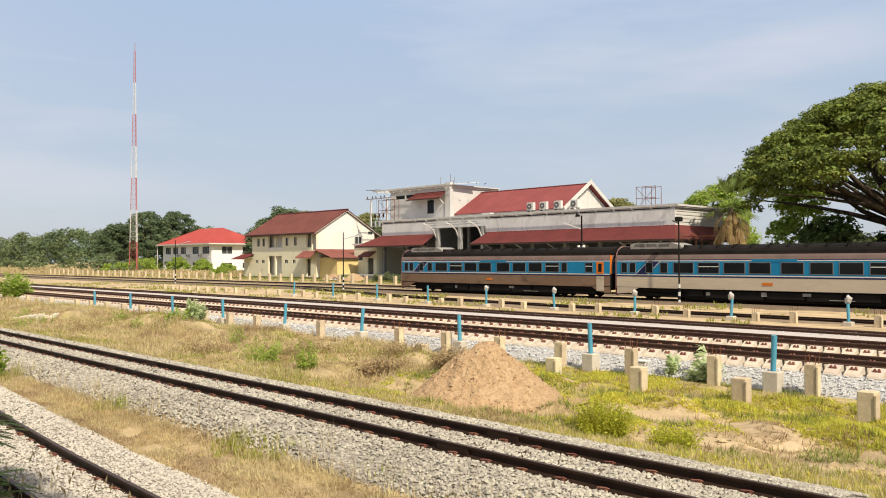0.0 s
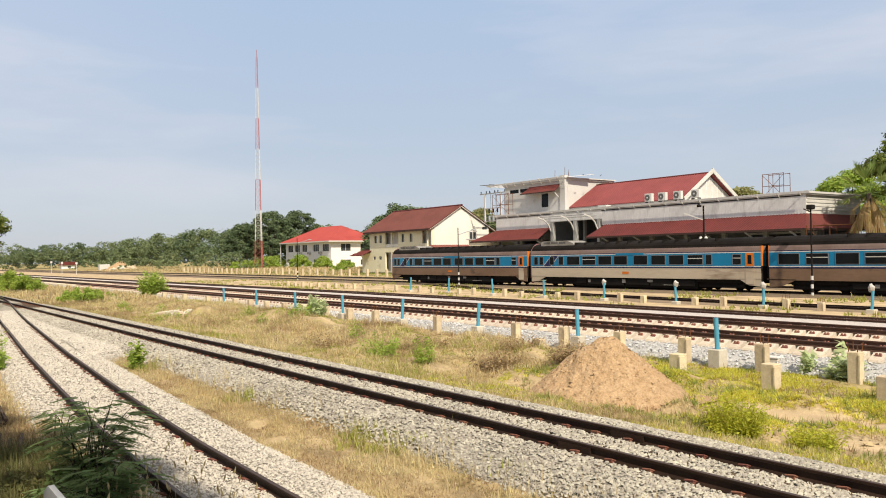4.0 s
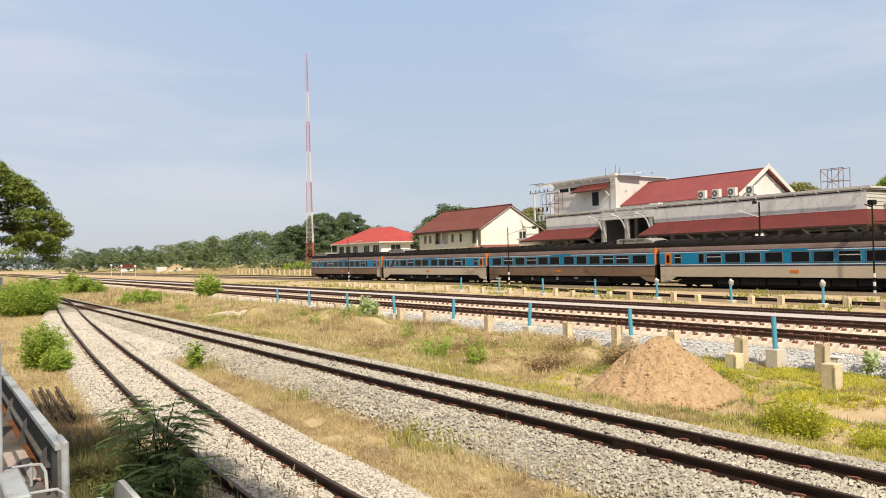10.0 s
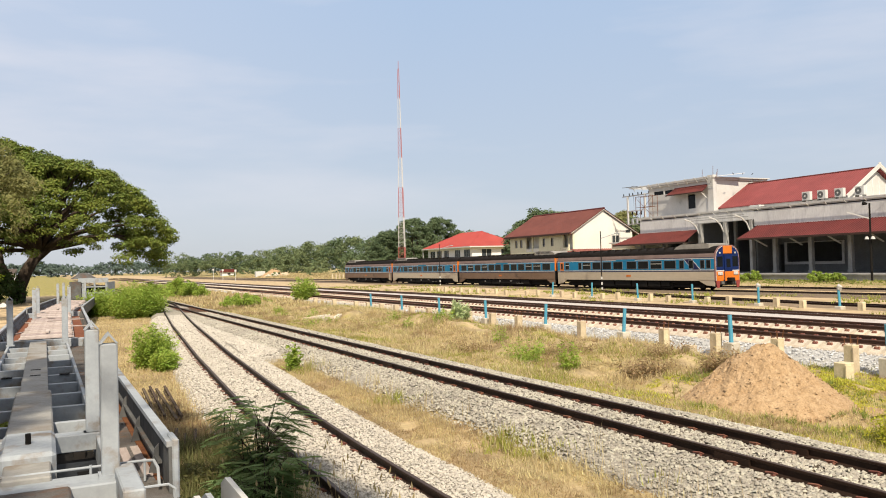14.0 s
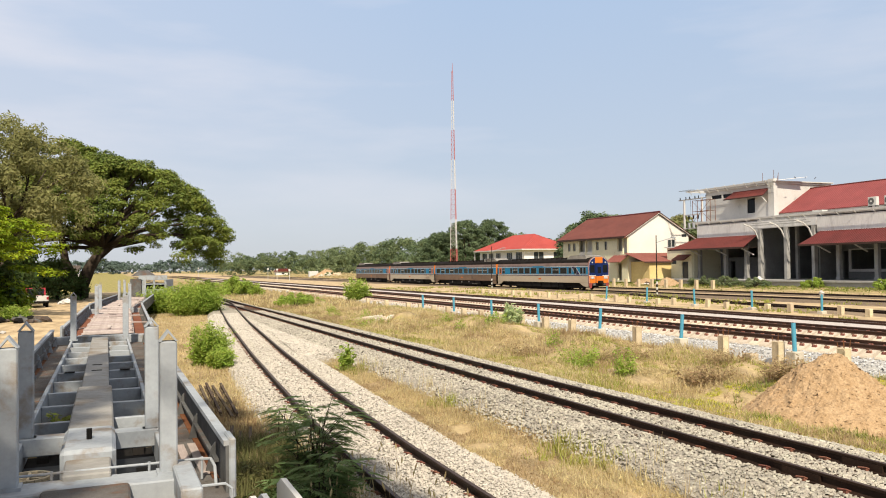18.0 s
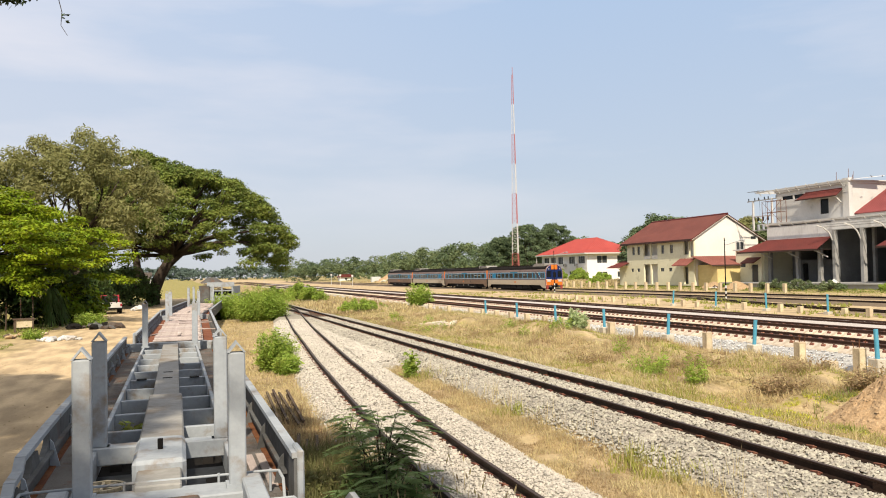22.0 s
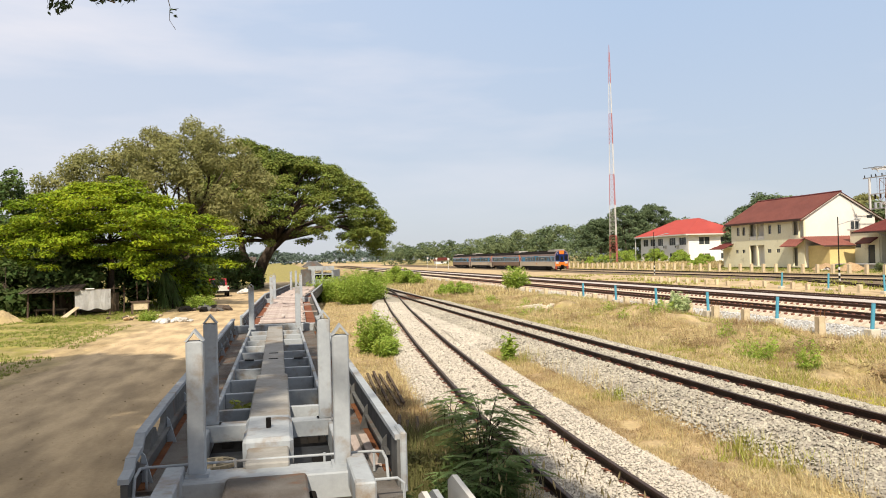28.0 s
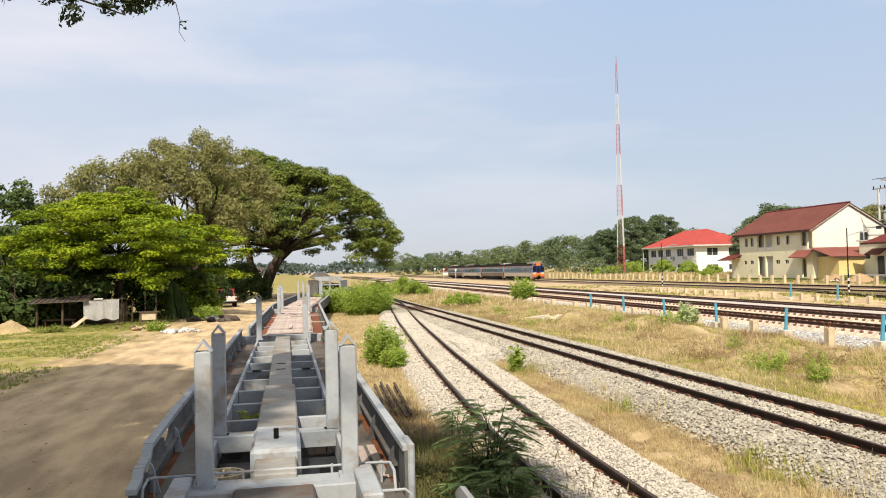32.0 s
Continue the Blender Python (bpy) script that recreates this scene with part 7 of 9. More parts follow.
# the tree under which the camera stands: only its outer boughs and its shade reach the view
def shade_giant():
    # unseen leaf clumps, each placed so its shadow falls on wagon, bush or road
    cl = dome(-1.4, 3.4, 0.35, 3.4, 12.4, 13.2, 15, 0.36, 0.1, 2.2) + dome(-0.8, -0.9, 0.5, 0.8, 12.4, 13.0, 7, 0.4, 0.1, 2.2) + dome(-3.5, 4.4, 0.8, 4.0, 12.4, 13.4, 22, 0.5, 0.1, 2.2) + dome(-0.62, -3.1, 0.62, 1.9, 12.4, 13.2, 26, 0.42, 0.1, 2.2) + [((c[0][0] + 1.8, c[0][1] + 0.9, c[0][2]), c[1]) for c in dome(-6.7, -0.8, 1.1, 5.2, 12.4, 13.6, 16, 0.65, 0.1, 2.2) + dome(-12.7, -3.0, 5.6, 6.8, 12.2, 14.6, 210, 1.5, 0.1, 2.2) + dome(-2.7, -3.5, 0.25, 2.4, 12.6, 13.2, 5, 0.42, 0.1, 2.2) + dome(-19.8, -4.8, 11.5, 11, 12.2, 16.5, 100, 1.8, 0.1, 2.2) + dome(-13.6, 7.6, 6.2, 5.1, 12.4, 14.8, 140, 1.5, 0.1, 2.2) + dome(-11.8, 13.4, 2.6, 1.8, 12.2, 13.2, 16, 0.9, 0.1, 2.2)]
    root = tree("rain_tree", "large shade tree with unseen boughs added to shade the wagons", (-25, -6, 0), [(0, 0, -0.2), (0.6, 0.3, 3.0), (3.0, 0.8, 7.5)], 0.9,
                [((c[0][0] + 25, c[0][1] + 6, c[0][2]), c[1]) for c in cl], LEAF_DARK, 75, 0.46, 0.45, 0.8, 34, twig=0.13)
    # drooping tip of the outermost bough
    o = Vector((-4.0, 17.5, 8.1)) - Vector((-25, -6, 0))
    at = lambda *p: tuple(Vector(p) + o)
    twig = bent_tube(bmesh.new(), [at(-8.5, -3.0, 4.6), at(-5.0, -1.6, 3.4), at(-2.6, -0.5, 1.7), at(-1.0, 0, 0.8), at(0.6, 0.1, 0.3)], 0.07, 0.015, 6)
    bent_tube(twig, [at(1.6, 0.1, 0.6), at(1.68, 0.1, 0.25), at(1.66, 0.1, -0.02), at(1.78, 0.1, -0.22)], 0.009, 0.005, 5)
    bent_tube(twig, [at(-1.0, 0, 0.8), at(0.5, 0.1, 0.85), at(1.6, 0.1, 0.6)], 0.03, 0.012, 5)
    part("bough", twig, BARK, root)
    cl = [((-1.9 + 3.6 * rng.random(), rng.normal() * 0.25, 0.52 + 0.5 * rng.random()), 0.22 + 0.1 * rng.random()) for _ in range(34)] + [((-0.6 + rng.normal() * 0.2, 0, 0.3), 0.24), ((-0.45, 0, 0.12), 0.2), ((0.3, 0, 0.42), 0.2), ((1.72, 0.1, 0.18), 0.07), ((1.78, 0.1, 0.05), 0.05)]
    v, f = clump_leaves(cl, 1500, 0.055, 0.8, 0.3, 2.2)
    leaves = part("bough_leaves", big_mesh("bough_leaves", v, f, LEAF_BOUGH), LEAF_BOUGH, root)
    leaves.location = o


shade_giant()


# ---- bushes and weeds ----
def bush(x, y, r, h, leaf, size, label, n=26, per=300, squash=0.8, long=1.8):
    z = hz(x, y)
    b = thing("bush", label, "bush", (x, y, z))
    bm = bmesh.new()
    for k in range(9):
        a = k * 2.4
        bent_tube(bm, [(0.05 * math.cos(a), 0.05 * math.sin(a), -0.05), (0.4 * r * math.cos(a), 0.4 * r * math.sin(a), 0.5 * h), (0.75 * r * math.cos(a), 0.75 * r * math.sin(a), 0.85 * h)], 0.018 + 0.01 * h, 0.006, 5)
    part("stem", bm, BARK, b)
    cl = []
    k = 0.2 * min(r, h)
    for _ in range(int(n * 1.7)):
        a, s = rng.random() * 6.283, math.sqrt(rng.random()) * (0.85 + 0.35 * rng.random())
        cl.append(((r * s * math.cos(a), r * s * math.sin(a), h * (0.1 + 0.9 * rng.random() * max(0.15, 1 - 0.6 * s * s))), k * (0.6 + 0.9 * rng.random())))
    v, f = clump_leaves(cl, 0.5 * per / max(0.002, k ** 2), size * 0.62, 1.0, 0.6, 2.4)
    part("leaves", big_mesh("leaves", v, f, leaf), leaf, b)
    return b


def fern_bush(x, y, z0, r, h, n, label, leaf, lean=(0.0, 0.0)):
    """Slender arching stems with long twice-feathered leaves towards their ends."""
    b = thing("weed_bush", label, "bush", (x, y, z0))
    bm = bmesh.new()
    vs, fs = [], []
    for k in range(n):
        a = 6.283 * (k + 0.7 * rng.random()) / n
        out = 0.25 + 0.75 * rng.random()
        tip = np.array((math.cos(a) * r * out + lean[0], math.sin(a) * r * out + lean[1], h * (1.08 - 0.55 * out * out) * (0.75 + 0.3 * rng.random())))
        foot = np.array((rng.normal() * 0.07, rng.normal() * 0.07, -0.05))
        mid = foot + (tip - foot) * np.array((0.4, 0.4, 0.72))
        bent_tube(bm, [tuple(foot), tuple(mid), tuple(tip)], 0.011, 0.003, 4)
        for m in range(7):
            t = 0.3 + 0.7 * m / 6
            p0 = (1 - t) ** 2 * foot + 2 * t * (1 - t) * mid + t * t * tip
            ya = a + (-1) ** m * (0.9 - 0.7 * (m == 6)) + 0.4 * rng.normal()
            ln = 0.2 + 0.16 * rng.random()
            d = np.array((math.cos(ya), math.sin(ya), 0.3 - 0.3 * rng.random()))
            side = np.array((-math.sin(ya), math.cos(ya), 0.0))
            for q in range(9):
                f = (q + 1) / 9
                c = p0 + d * ln * f + np.array((0, 0, -0.12 * f * f))
                wdt = 0.085 * math.sin(math.pi * (0.2 + 0.7 * f)) * (0.85 + 0.3 * rng.random())
                for s in (-1, 1):
                    e = c + side * s * wdt + d * 0.045 + np.array((0, 0, -0.3 * wdt))
                    w = d * 0.016
                    i = len(vs)
                    vs += [c - w, (c + e) / 2 - w * 1.4, e, (c + e) / 2 + w * 1.4]
                    fs.append((i, i + 1, i + 2, i + 3))
    part("stem", bm, BARK, b)
    part("fronds", big_mesh("fronds", np.array(vs), np.array(fs), leaf), leaf, b)


def weed(x, y, r, h, label, leaf, stems=36, size=0.05, z=None):
    """A loose weed: slender stems fanning out, small leaves along them."""
    b = thing("weed", label, "weed", (x, y, hz(x, y) if z is None else z))
    bm = bmesh.new()
    cs = []
    for k in range(stems):
        a, s = rng.random() * 6.283, math.sqrt(rng.random())
        foot = np.array((0.5 * r * s * math.cos(a), 0.5 * r * s * math.sin(a), -0.03))
        tip = np.array((0.85 * r * s * math.cos(a), 0.85 * r * s * math.sin(a), h * (0.3 + 0.8 * rng.random()) * (1 - 0.25 * s * s)))
        tip[:2] += rng.normal(size=2) * 0.12 * r
        bent_tube(bm, [tuple(foot), tuple((foot + tip) / 2 + np.array((0, 0, 0.06 * h))), tuple(tip)], 0.006, 0.002, 3)
        m = int(16 + 18 * h)
        t = rng.random(m)[:, None] ** 0.8
        cs.append(foot + (tip - foot) * t + rng.normal(size=(m, 3)) * np.array((0.055, 0.055, 0.04)) * (0.5 + r))
    part("stem", bm, leaf, b)
    v, f = leaf_quads(np.concatenate(cs), size * 0.62, 0.45, 2.6)
    part("leaves", big_mesh("leaves", v, f, leaf), leaf, b)


fern_bush(2.45, 10.8, -0.05, 0.72, 1.15, 26, "dark feathery weed bush growing beside the siding", LEAF_FERN, (0.18, 0.12))
# weeds added in dark leaf colours to stand for the shade here
weed(2.4, 10.2, 0.55, 0.6, "green weeds, shade in their dark colour, under the feathery bush", LEAF_DARK, 90, 0.06)
weed(1.9, 9.4, 0.6, 0.5, "green weeds, shade in their dark colour, beside the wagon's end", LEAF_DARK, 90, 0.06)
weed(1.75, 11.2, 0.45, 0.4, "green weeds, shade in their dark colour, beside the wagon", GRASS_SHADE, 50, 0.06)
fern_bush(2.3, 9.5, -0.05, 0.6, 0.7, 22, "low dark weed bush in the wagon's shade", LEAF_FERN)
fern_bush(2.75, 14.3, 0.0, 0.45, 0.55, 7, "thin feathery sprig beside the rail", LEAF_FERN, (0.1, 0.0))
weed(5.0, 57, 2.2, 2.3, "light green bush beside the points", LEAF_BUSH, 560, 0.095)
weed(3.0, 61, 1.7, 1.9, "light green bush beside the points", LEAF_BUSH, 400, 0.095)
bush(12.6, 92, 2.6, 2.0, LEAF_BUSH, 0.16, "green bush between the tracks", 50, 220)
bush(9.5, 96, 2.2, 1.5, LEAF_BUSH, 0.16, "green bush between the tracks", 40, 200)
weed(2.75, 26.6, 0.75, 1.35, "bright green bush beside the siding", LEAF_BUSH, 240, 0.07)
weed(3.0, 25.4, 0.5, 0.7, "bright green bush beside the siding", LEAF_BUSH, 90, 0.07)
weed(20.4, 70, 1.5, 2.2, "olive weed bush in front of the new tracks", LEAF_BUSH, 90, 0.13)
weed(6.3, 23, 0.28, 0.9, "slim green weed in the gravel", LEAF_BUSH, 16, 0.1)
weed(11.6, 7.6, 0.64, 0.72, "bright green bush on the path's edge", LEAF_LIME, 240, 0.036)
weed(11.7, 6.3, 0.55, 0.414, "low green weeds on the path's edge", LEAF_LIME, 150, 0.036)
weed(18.6, 36.2, 0.6, 1.15, "broad-leaved green weed by the pipe posts", LEAF_PALE, 26, 0.17)
weed(19.6, 9.9, 0.45, 0.95, "pale broad-leaved weed beside a concrete stub", LEAF_PALE, 12, 0.15)
weed(19.7, 10.9, 0.3, 0.6, "pale broad-leaved weed beside a concrete stub", LEAF_PALE, 8, 0.14)
weed(13.2, 21.2, 0.8, 1.05, "loose green shrub in the dry grass", LEAF_BUSH, 50, 0.06)
weed(13.7, 19.5, 0.45, 0.95, "loose green shrub in the dry grass", LEAF_BUSH, 26, 0.06)
weed(15.5, 15, 0.9, 0.5175, "withered olive scrub beside the heap", GRASS_BROWN, 121, 0.057)
weed(14.6, 17, 1, 0.5175, "withered olive scrub beside the heap", GRASS_BROWN, 137, 0.057)
weed(17, 34.7, 0.6, 0.9, "green weeds in the dry field", LEAF_BUSH, 26, 0.08)
weed(6.0, 33.0, 0.5, 0.22, "flat green weed in the gravel", GRASS_SHADE, 30, 0.06)
bush(13.0, 62, 1.4, 1.0, LEAF_BUSH, 0.1, "green weeds in the dry field", 30, 150)
bush(15.5, 70, 1.6, 0.9, LEAF_BUSH, 0.1, "green weeds in the dry field", 30, 150)
for x, y, r, h in ((64.5, 72.0, 1.6, 1.0), (64.6, 67.5, 1.4, 0.9), (65.0, 76.5, 1.5, 1.1), (66.0, 61.0, 1.0, 0.9), (65.6, 52.4, 1.0, 0.9), (65.9, 50.9, 0.8, 0.7), (66.1, 52.5, 0.4, 0.5), (64.6, 83, 1.2, 0.7)):
    bush(x, y, r, h, LEAF_WOOD if r > 1.3 else LEAF_BUSH, 0.12, "green weeds at the foot of the platform", 26, 160)
for x, y, r, h in ((80.5, 165, 2.2, 3.0), (79.0, 151, 2.0, 2.4), (77, 176, 3.0, 2.8), (84, 186, 3.4, 3.0), (74, 182, 3.0, 2.2), (80, 143, 1.6, 1.6), (70, 128, 1.4, 1.0)):
    bush(x, y, r, h, LEAF_BUSH, 0.25, "garden bush in front of the white house", 40, 120)
for x, y, r in ((12.6, 24.2, 1.0), (15.6, 22.0, 1.1), (16.8, 18.6, 0.9), (17.2, 26.5, 1.2), (13.0, 36.0, 1.3)):
    weed(x, y, r * 1.15, 0.42, "withered brown scrub in the dry field", GRASS_BROWN, 50, 0.045)
for k in range(9):
    x, y = 11.6 + 7.0 * rng.random(), 15 + 42 * rng.random()
    weed(x, y, 0.3 + 0.35 * rng.random(), 0.35 + 0.4 * rng.random(), "olive-green weed in the dry field", LEAF_BUSH, 12, 0.06)
weed(-0.75, 12.2, 0.14, 0.38, "small green weed sprouting on the wagon's frame", GRASS_YARD, 11, 0.07, 0.66)


# ---- electricity frame by the station, scaffolding, small station things ----
def power_frame():
    p = thing("power_frame", "white twin-pole electricity frame with wires and insulators", "power pole", (79.0, 96.5, 0.6))
    for dy in (0, -3.9):
        part("pole", boxed(-0.12, 0.12, dy - 0.12, dy + 0.12, 0, 11.9 + (0.25 if dy else 0), bevel=0.02), CONC_LIGHT, p)
    for z in (7.6, 9.6, 11.9):
        part("cross_arm", boxed(-0.06, 0.06, -5.2 if z > 10 else -4.2, 1.2 if z > 10 else 0.3, z, z + 0.14), CONC_RAW if z > 10 else CONC_LIGHT, p)
    for y in (-4.8, -3.2, -2.4, -1.2, -0.4, 0.9):
        part("insulator", tube(bmesh.new(), (0, y, 12.04), (0, y, 12.4), 0.07, n=8), DARK, p)
    for y in (-3.0, -2.0, -1.0):
        part("switch_gear", boxed(-0.15, 0.15, y - 0.12, y + 0.12, 7.75, 8.5), GREY_STEEL, p)
        part("fuse_holder", boxed(-0.1, 0.1, y - 0.07, y + 0.07, 9.0, 9.6), DARK, p)
    for y in (-2.6, -1.4):
        part("wire", bent_tube(bmesh.new(), [(0, y, 12.2), (0.1, y + 0.1, 10.6), (0, y, 9.7)], 0.02, 0.02, 4), DARK, p)


def scaffold(x, y, z, sx, sy, h, label):
    s = thing("scaffold", label, "scaffold", (x, y, z))
    for u in (0, sx):
        for v in (0, sy / 2, sy):
            part("standard", tube(bmesh.new(), (u, v, 0), (u, v, h), 0.035, n=6), RUST, s)
    for w in (h * 0.5, h * 0.98):
        for u in (0, sx):
            part("ledger", tube(bmesh.new(), (u, 0, w), (u, sy, w), 0.03, n=6), RUST, s)
    part("brace", tube(bmesh.new(), (0, 0, 0.1), (0, sy, h * 0.95), 0.025, n=6), RUST, s)
    part("brace", tube(bmesh.new(), (0, sy, 0.1), (0, 0, h * 0.95), 0.025, n=6), RUST, s)


power_frame()
scaffold(77, 45.3, 8.42, 1.2, 2.4, 2.6, "rusty scaffold frames on the station roof")
scaffold(67.8, 33.6, 1.06, 1.2, 4.2, 4.1, "rusty scaffold frames beside the platform end")
scaffold(71.2, 81.9, 8.42, 0.8, 3.4, 3.0, "rusty scaffold frames against the tower wall")
solo("roof_box", boxed(-0.4, 0.4, -0.7, 0.7, 0, 0.28, bevel=0.02), WHITE, "pale box lying on the station roof edge", "box", at=(71.6, 65.0, 8.42))
solo("cement_sack", heap("x", "x", (0, 0, 0), 0.6, 0.5, 0.45, CONC_LIGHT, 2.0, 14).data, CONC_LIGHT, "heap of pale sacks on the platform edge", "sacks", at=(67.6, 70.0, 1.06))
bpy.data.objects.remove(bpy.data.objects["x"])


# ---- shed, wreck and rubbish by the road ----
TIN = material("rusty_tin", (0.16, 0.14, 0.125), (0.11, 0.075, 0.055), rough=0.7, scale=2, fine=12, var=0.3, bump=0.3)
CLOTH = material("grey_cloth", (0.95, 0.95, 0.95), (0.8, 0.78, 0.76), rough=0.95, scale=1.5, fine=8, var=0.12)
RED_PAINT = material("faded_red_paint", (0.45, 0.03, 0.05), rough=0.4)
YELLOW_PAINT = material("yellow_paint", (0.6, 0.48, 0.03), rough=0.4)


def make_shed():
    s = thing("shed", "low open shed with a tin roof and a hanging sheet", "shed", (-12.6, 51.6, 0.0), 6)
    for x in (-2.6, -1.2, 0.0, 1.9):
        for y in (0, 2.4):
            part("post", tube(bmesh.new(), (x, y, -0.1), (x + 0.04, y, 1.55 + 0.1 * y), 0.06, n=7), WOOD_OLD, s)
    roof = part("roof", sheet(bmesh.new(), [(-3.0, -0.5, 1.52), (0.3, -0.5, 1.58), (0.3, 2.8, 1.9), (-3.0, 2.8, 1.84)], 0.03), TIN, s)
    for k in range(11):
        part("roof_roll", bar(bmesh.new(), (-2.9 + 0.31 * k, -0.5, 1.54 + 0.005 * k), (-2.9 + 0.31 * k, 2.8, 1.86 + 0.005 * k), 0.05), TIN, roof)
    part("line", bar(bmesh.new(), (-0.2, -0.3, 1.6), (2.4, -0.1, 1.66), 0.03), WOOD_OLD, s)
    bm = bmesh.new()
    n = 26
    top = [bm.verts.new((0.0 + 2.0 * i / n, -0.25 + 0.015 * math.sin(i * 1.3) + 0.08 * i / n, 1.62)) for i in range(n + 1)]
    low = [bm.verts.new((0.02 + 1.96 * i / n, -0.3 + 0.05 * math.sin(i * 0.8 + 0.4) + 0.08 * i / n, 0.42 + 0.06 * math.sin(i * 0.5))) for i in range(n + 1)]
    for i in range(n):
        bm.faces.new((top[i], top[i + 1], low[i + 1], low[i]))
    bmesh.ops.solidify(bm, geom=bm.faces[:], thickness=0.01)
    part("hanging_sheet", bm, CLOTH, s, "grey-white sheet hung out on a line")
    bench = part("bench", boxed(-2.4, -0.6, 0.6, 1.2, 0.4, 0.5), WOOD_OLD, s)
    for x in (-2.3, -0.75):
        part("bench_leg", boxed(x, x + 0.08, 0.65, 1.15, 0, 0.4), WOOD_OLD, bench)
    part("leaning_board", sheet(bmesh.new(), [(-0.75, -0.75, 0.02), (0.05, -0.35, 0.62), (0.3, -0.5, 0.62), (-0.4, -0.95, 0.02)], 0.03), CONC_POST, s, "pale board leaning on a post")
    part("sheet_fold", boxed(0.6, 1.1, -0.3, -0.16, 1.62, 1.7, bevel=0.02), CLOTH, s)
    part("back_board", boxed(-3.0, 2.2, 2.75, 2.82, 0.1, 1.3), WOOD_OLD, s)


def make_car(x, y, rz, body, cab, label, name="pickup_truck", tail=True):
    c = thing(name, label, "pickup truck" if tail else "car", (x, y, hz(x, y)), rz)
    part("body", boxed(-0.85, 0.85, -2.2, 2.2, 0.45, 0.98, bevel=0.08), body, c)
    part("cabin", prism(bmesh.new(), [(-0.6, 0.98), (1.5, 0.98), (0.9, 1.6), (-0.2, 1.62)], -0.75, 0.75, "x"), cab, c)
    part("rear_window", prism(bmesh.new(), [(-0.62, 1.02), (-0.58, 1.02), (-0.24, 1.55), (-0.28, 1.55)], -0.62, 0.62, "x"), GLASS_DARK, c)
    if tail:
        part("tailgate", boxed(-0.84, 0.84, -2.26, -2.2, 0.5, 0.98), WHITE, c)
    part("bumper", boxed(-0.85, 0.85, -2.36, -2.24, 0.4, 0.56, bevel=0.03), DARK, c)
    for s in (-1, 1):
        part("tail_lamp", boxed(s * 0.7, s * 0.84, -2.28, -2.25, 0.68, 0.9), RED_PAINT, c)
        for yy in (-1.35, 1.35):
            w = part("wheel", tube(bmesh.new(), (s * 0.68, yy, 0.33), (s * 0.88, yy, 0.33), 0.33, n=18), DARK, c)
            part("rim", tube(bmesh.new(), (s * 0.88, yy, 0.33), (s * 0.895, yy, 0.33), 0.19, n=14), GREY_STEEL, w)


make_shed()


def strap_bush(x, y, h, n, label):
    """A dense clump of long hanging strap leaves."""
    b = thing("strap_bush", label, "bush", (x, y, hz(x, y)))
    vs, fs = [], []
    for k in range(n):
        a, z = rng.random() * 6.283, h * (0.25 + 0.75 * rng.random())
        out = 0.35 + 0.5 * rng.random()
        d = np.array((math.cos(a), math.sin(a), 0.0))
        side = np.array((-d[1], d[0], 0.0)) * 0.035
        p = [np.array((0, 0, z)) + d * out * t + np.array((0, 0, 0.35 * t - 1.1 * t * t)) for t in (0.0, 0.45, 1.0)]
        i = len(vs)
        vs += [p[0] - side, p[0] + side, p[1] + side, p[1] - side, p[2] + side * 0.2, p[2] - side * 0.2]
        fs += [(i, i + 1, i + 2, i + 3), (i + 3, i + 2, i + 4, i + 5)]
    part("stem", bent_tube(bmesh.new(), [(0, 0, -0.1), (0.03, 0, h * 0.5), (0, 0, h)], 0.09, 0.05, 7), BARK, b)
    part("leaves", big_mesh("leaves", np.array(vs), np.array(fs), LEAF_DARK), LEAF_DARK, b)


strap_bush(-8.2, 56.4, 2.6, 340, "dark clump of long strap leaves beside the crate table")
strap_bush(-7.7, 56.9, 2.0, 220, "dark clump of long strap leaves beside the crate table")
for x, y, h in ((-9.6, 54.4, 1.9), (-10.2, 53.4, 1.7), (-9.0, 54.8, 2.3), (-14.6, 53.0, 1.6)):
    post = thing("wooden_post", "thin grey wooden post standing beside the shed", "post", (x, y, hz(x, y)), group="loose posts by the shed")
    part("pole", bent_tube(bmesh.new(), [(0, 0, -0.1), (0.04, 0.02, h * 0.5), (0.02, 0.05, h)], 0.045, 0.035, 7), WOOD_OLD, post)
    part("wire_tie", tube(bmesh.new(), (0.02, 0.03, h * 0.8), (0.02, 0.03, h * 0.8 + 0.05), 0.052, n=7), RUST, post)
weed(-7.4, 45.4, 0.7, 0.55, "green weeds beside the dumped bags", LEAF_BUSH, 60, 0.07)
weed(-5.6, 54.2, 1.2, 1.0, "green creeping weeds over the rubbish heap", LEAF_BUSH, 120, 0.09)
weed(-13.2, 47.0, 0.9, 0.4, "low green weeds in front of the shed", GRASS_YARD, 60, 0.07)
make_car(-6.3, 75.6, 8, WHITE, RED_PAINT, "parked red and white pickup truck under the trees")
make_car(-9.4, 63.0, 40, YELLOW_PAINT, YELLOW_PAINT, "old yellow car parked in the shade", "parked_car", False)


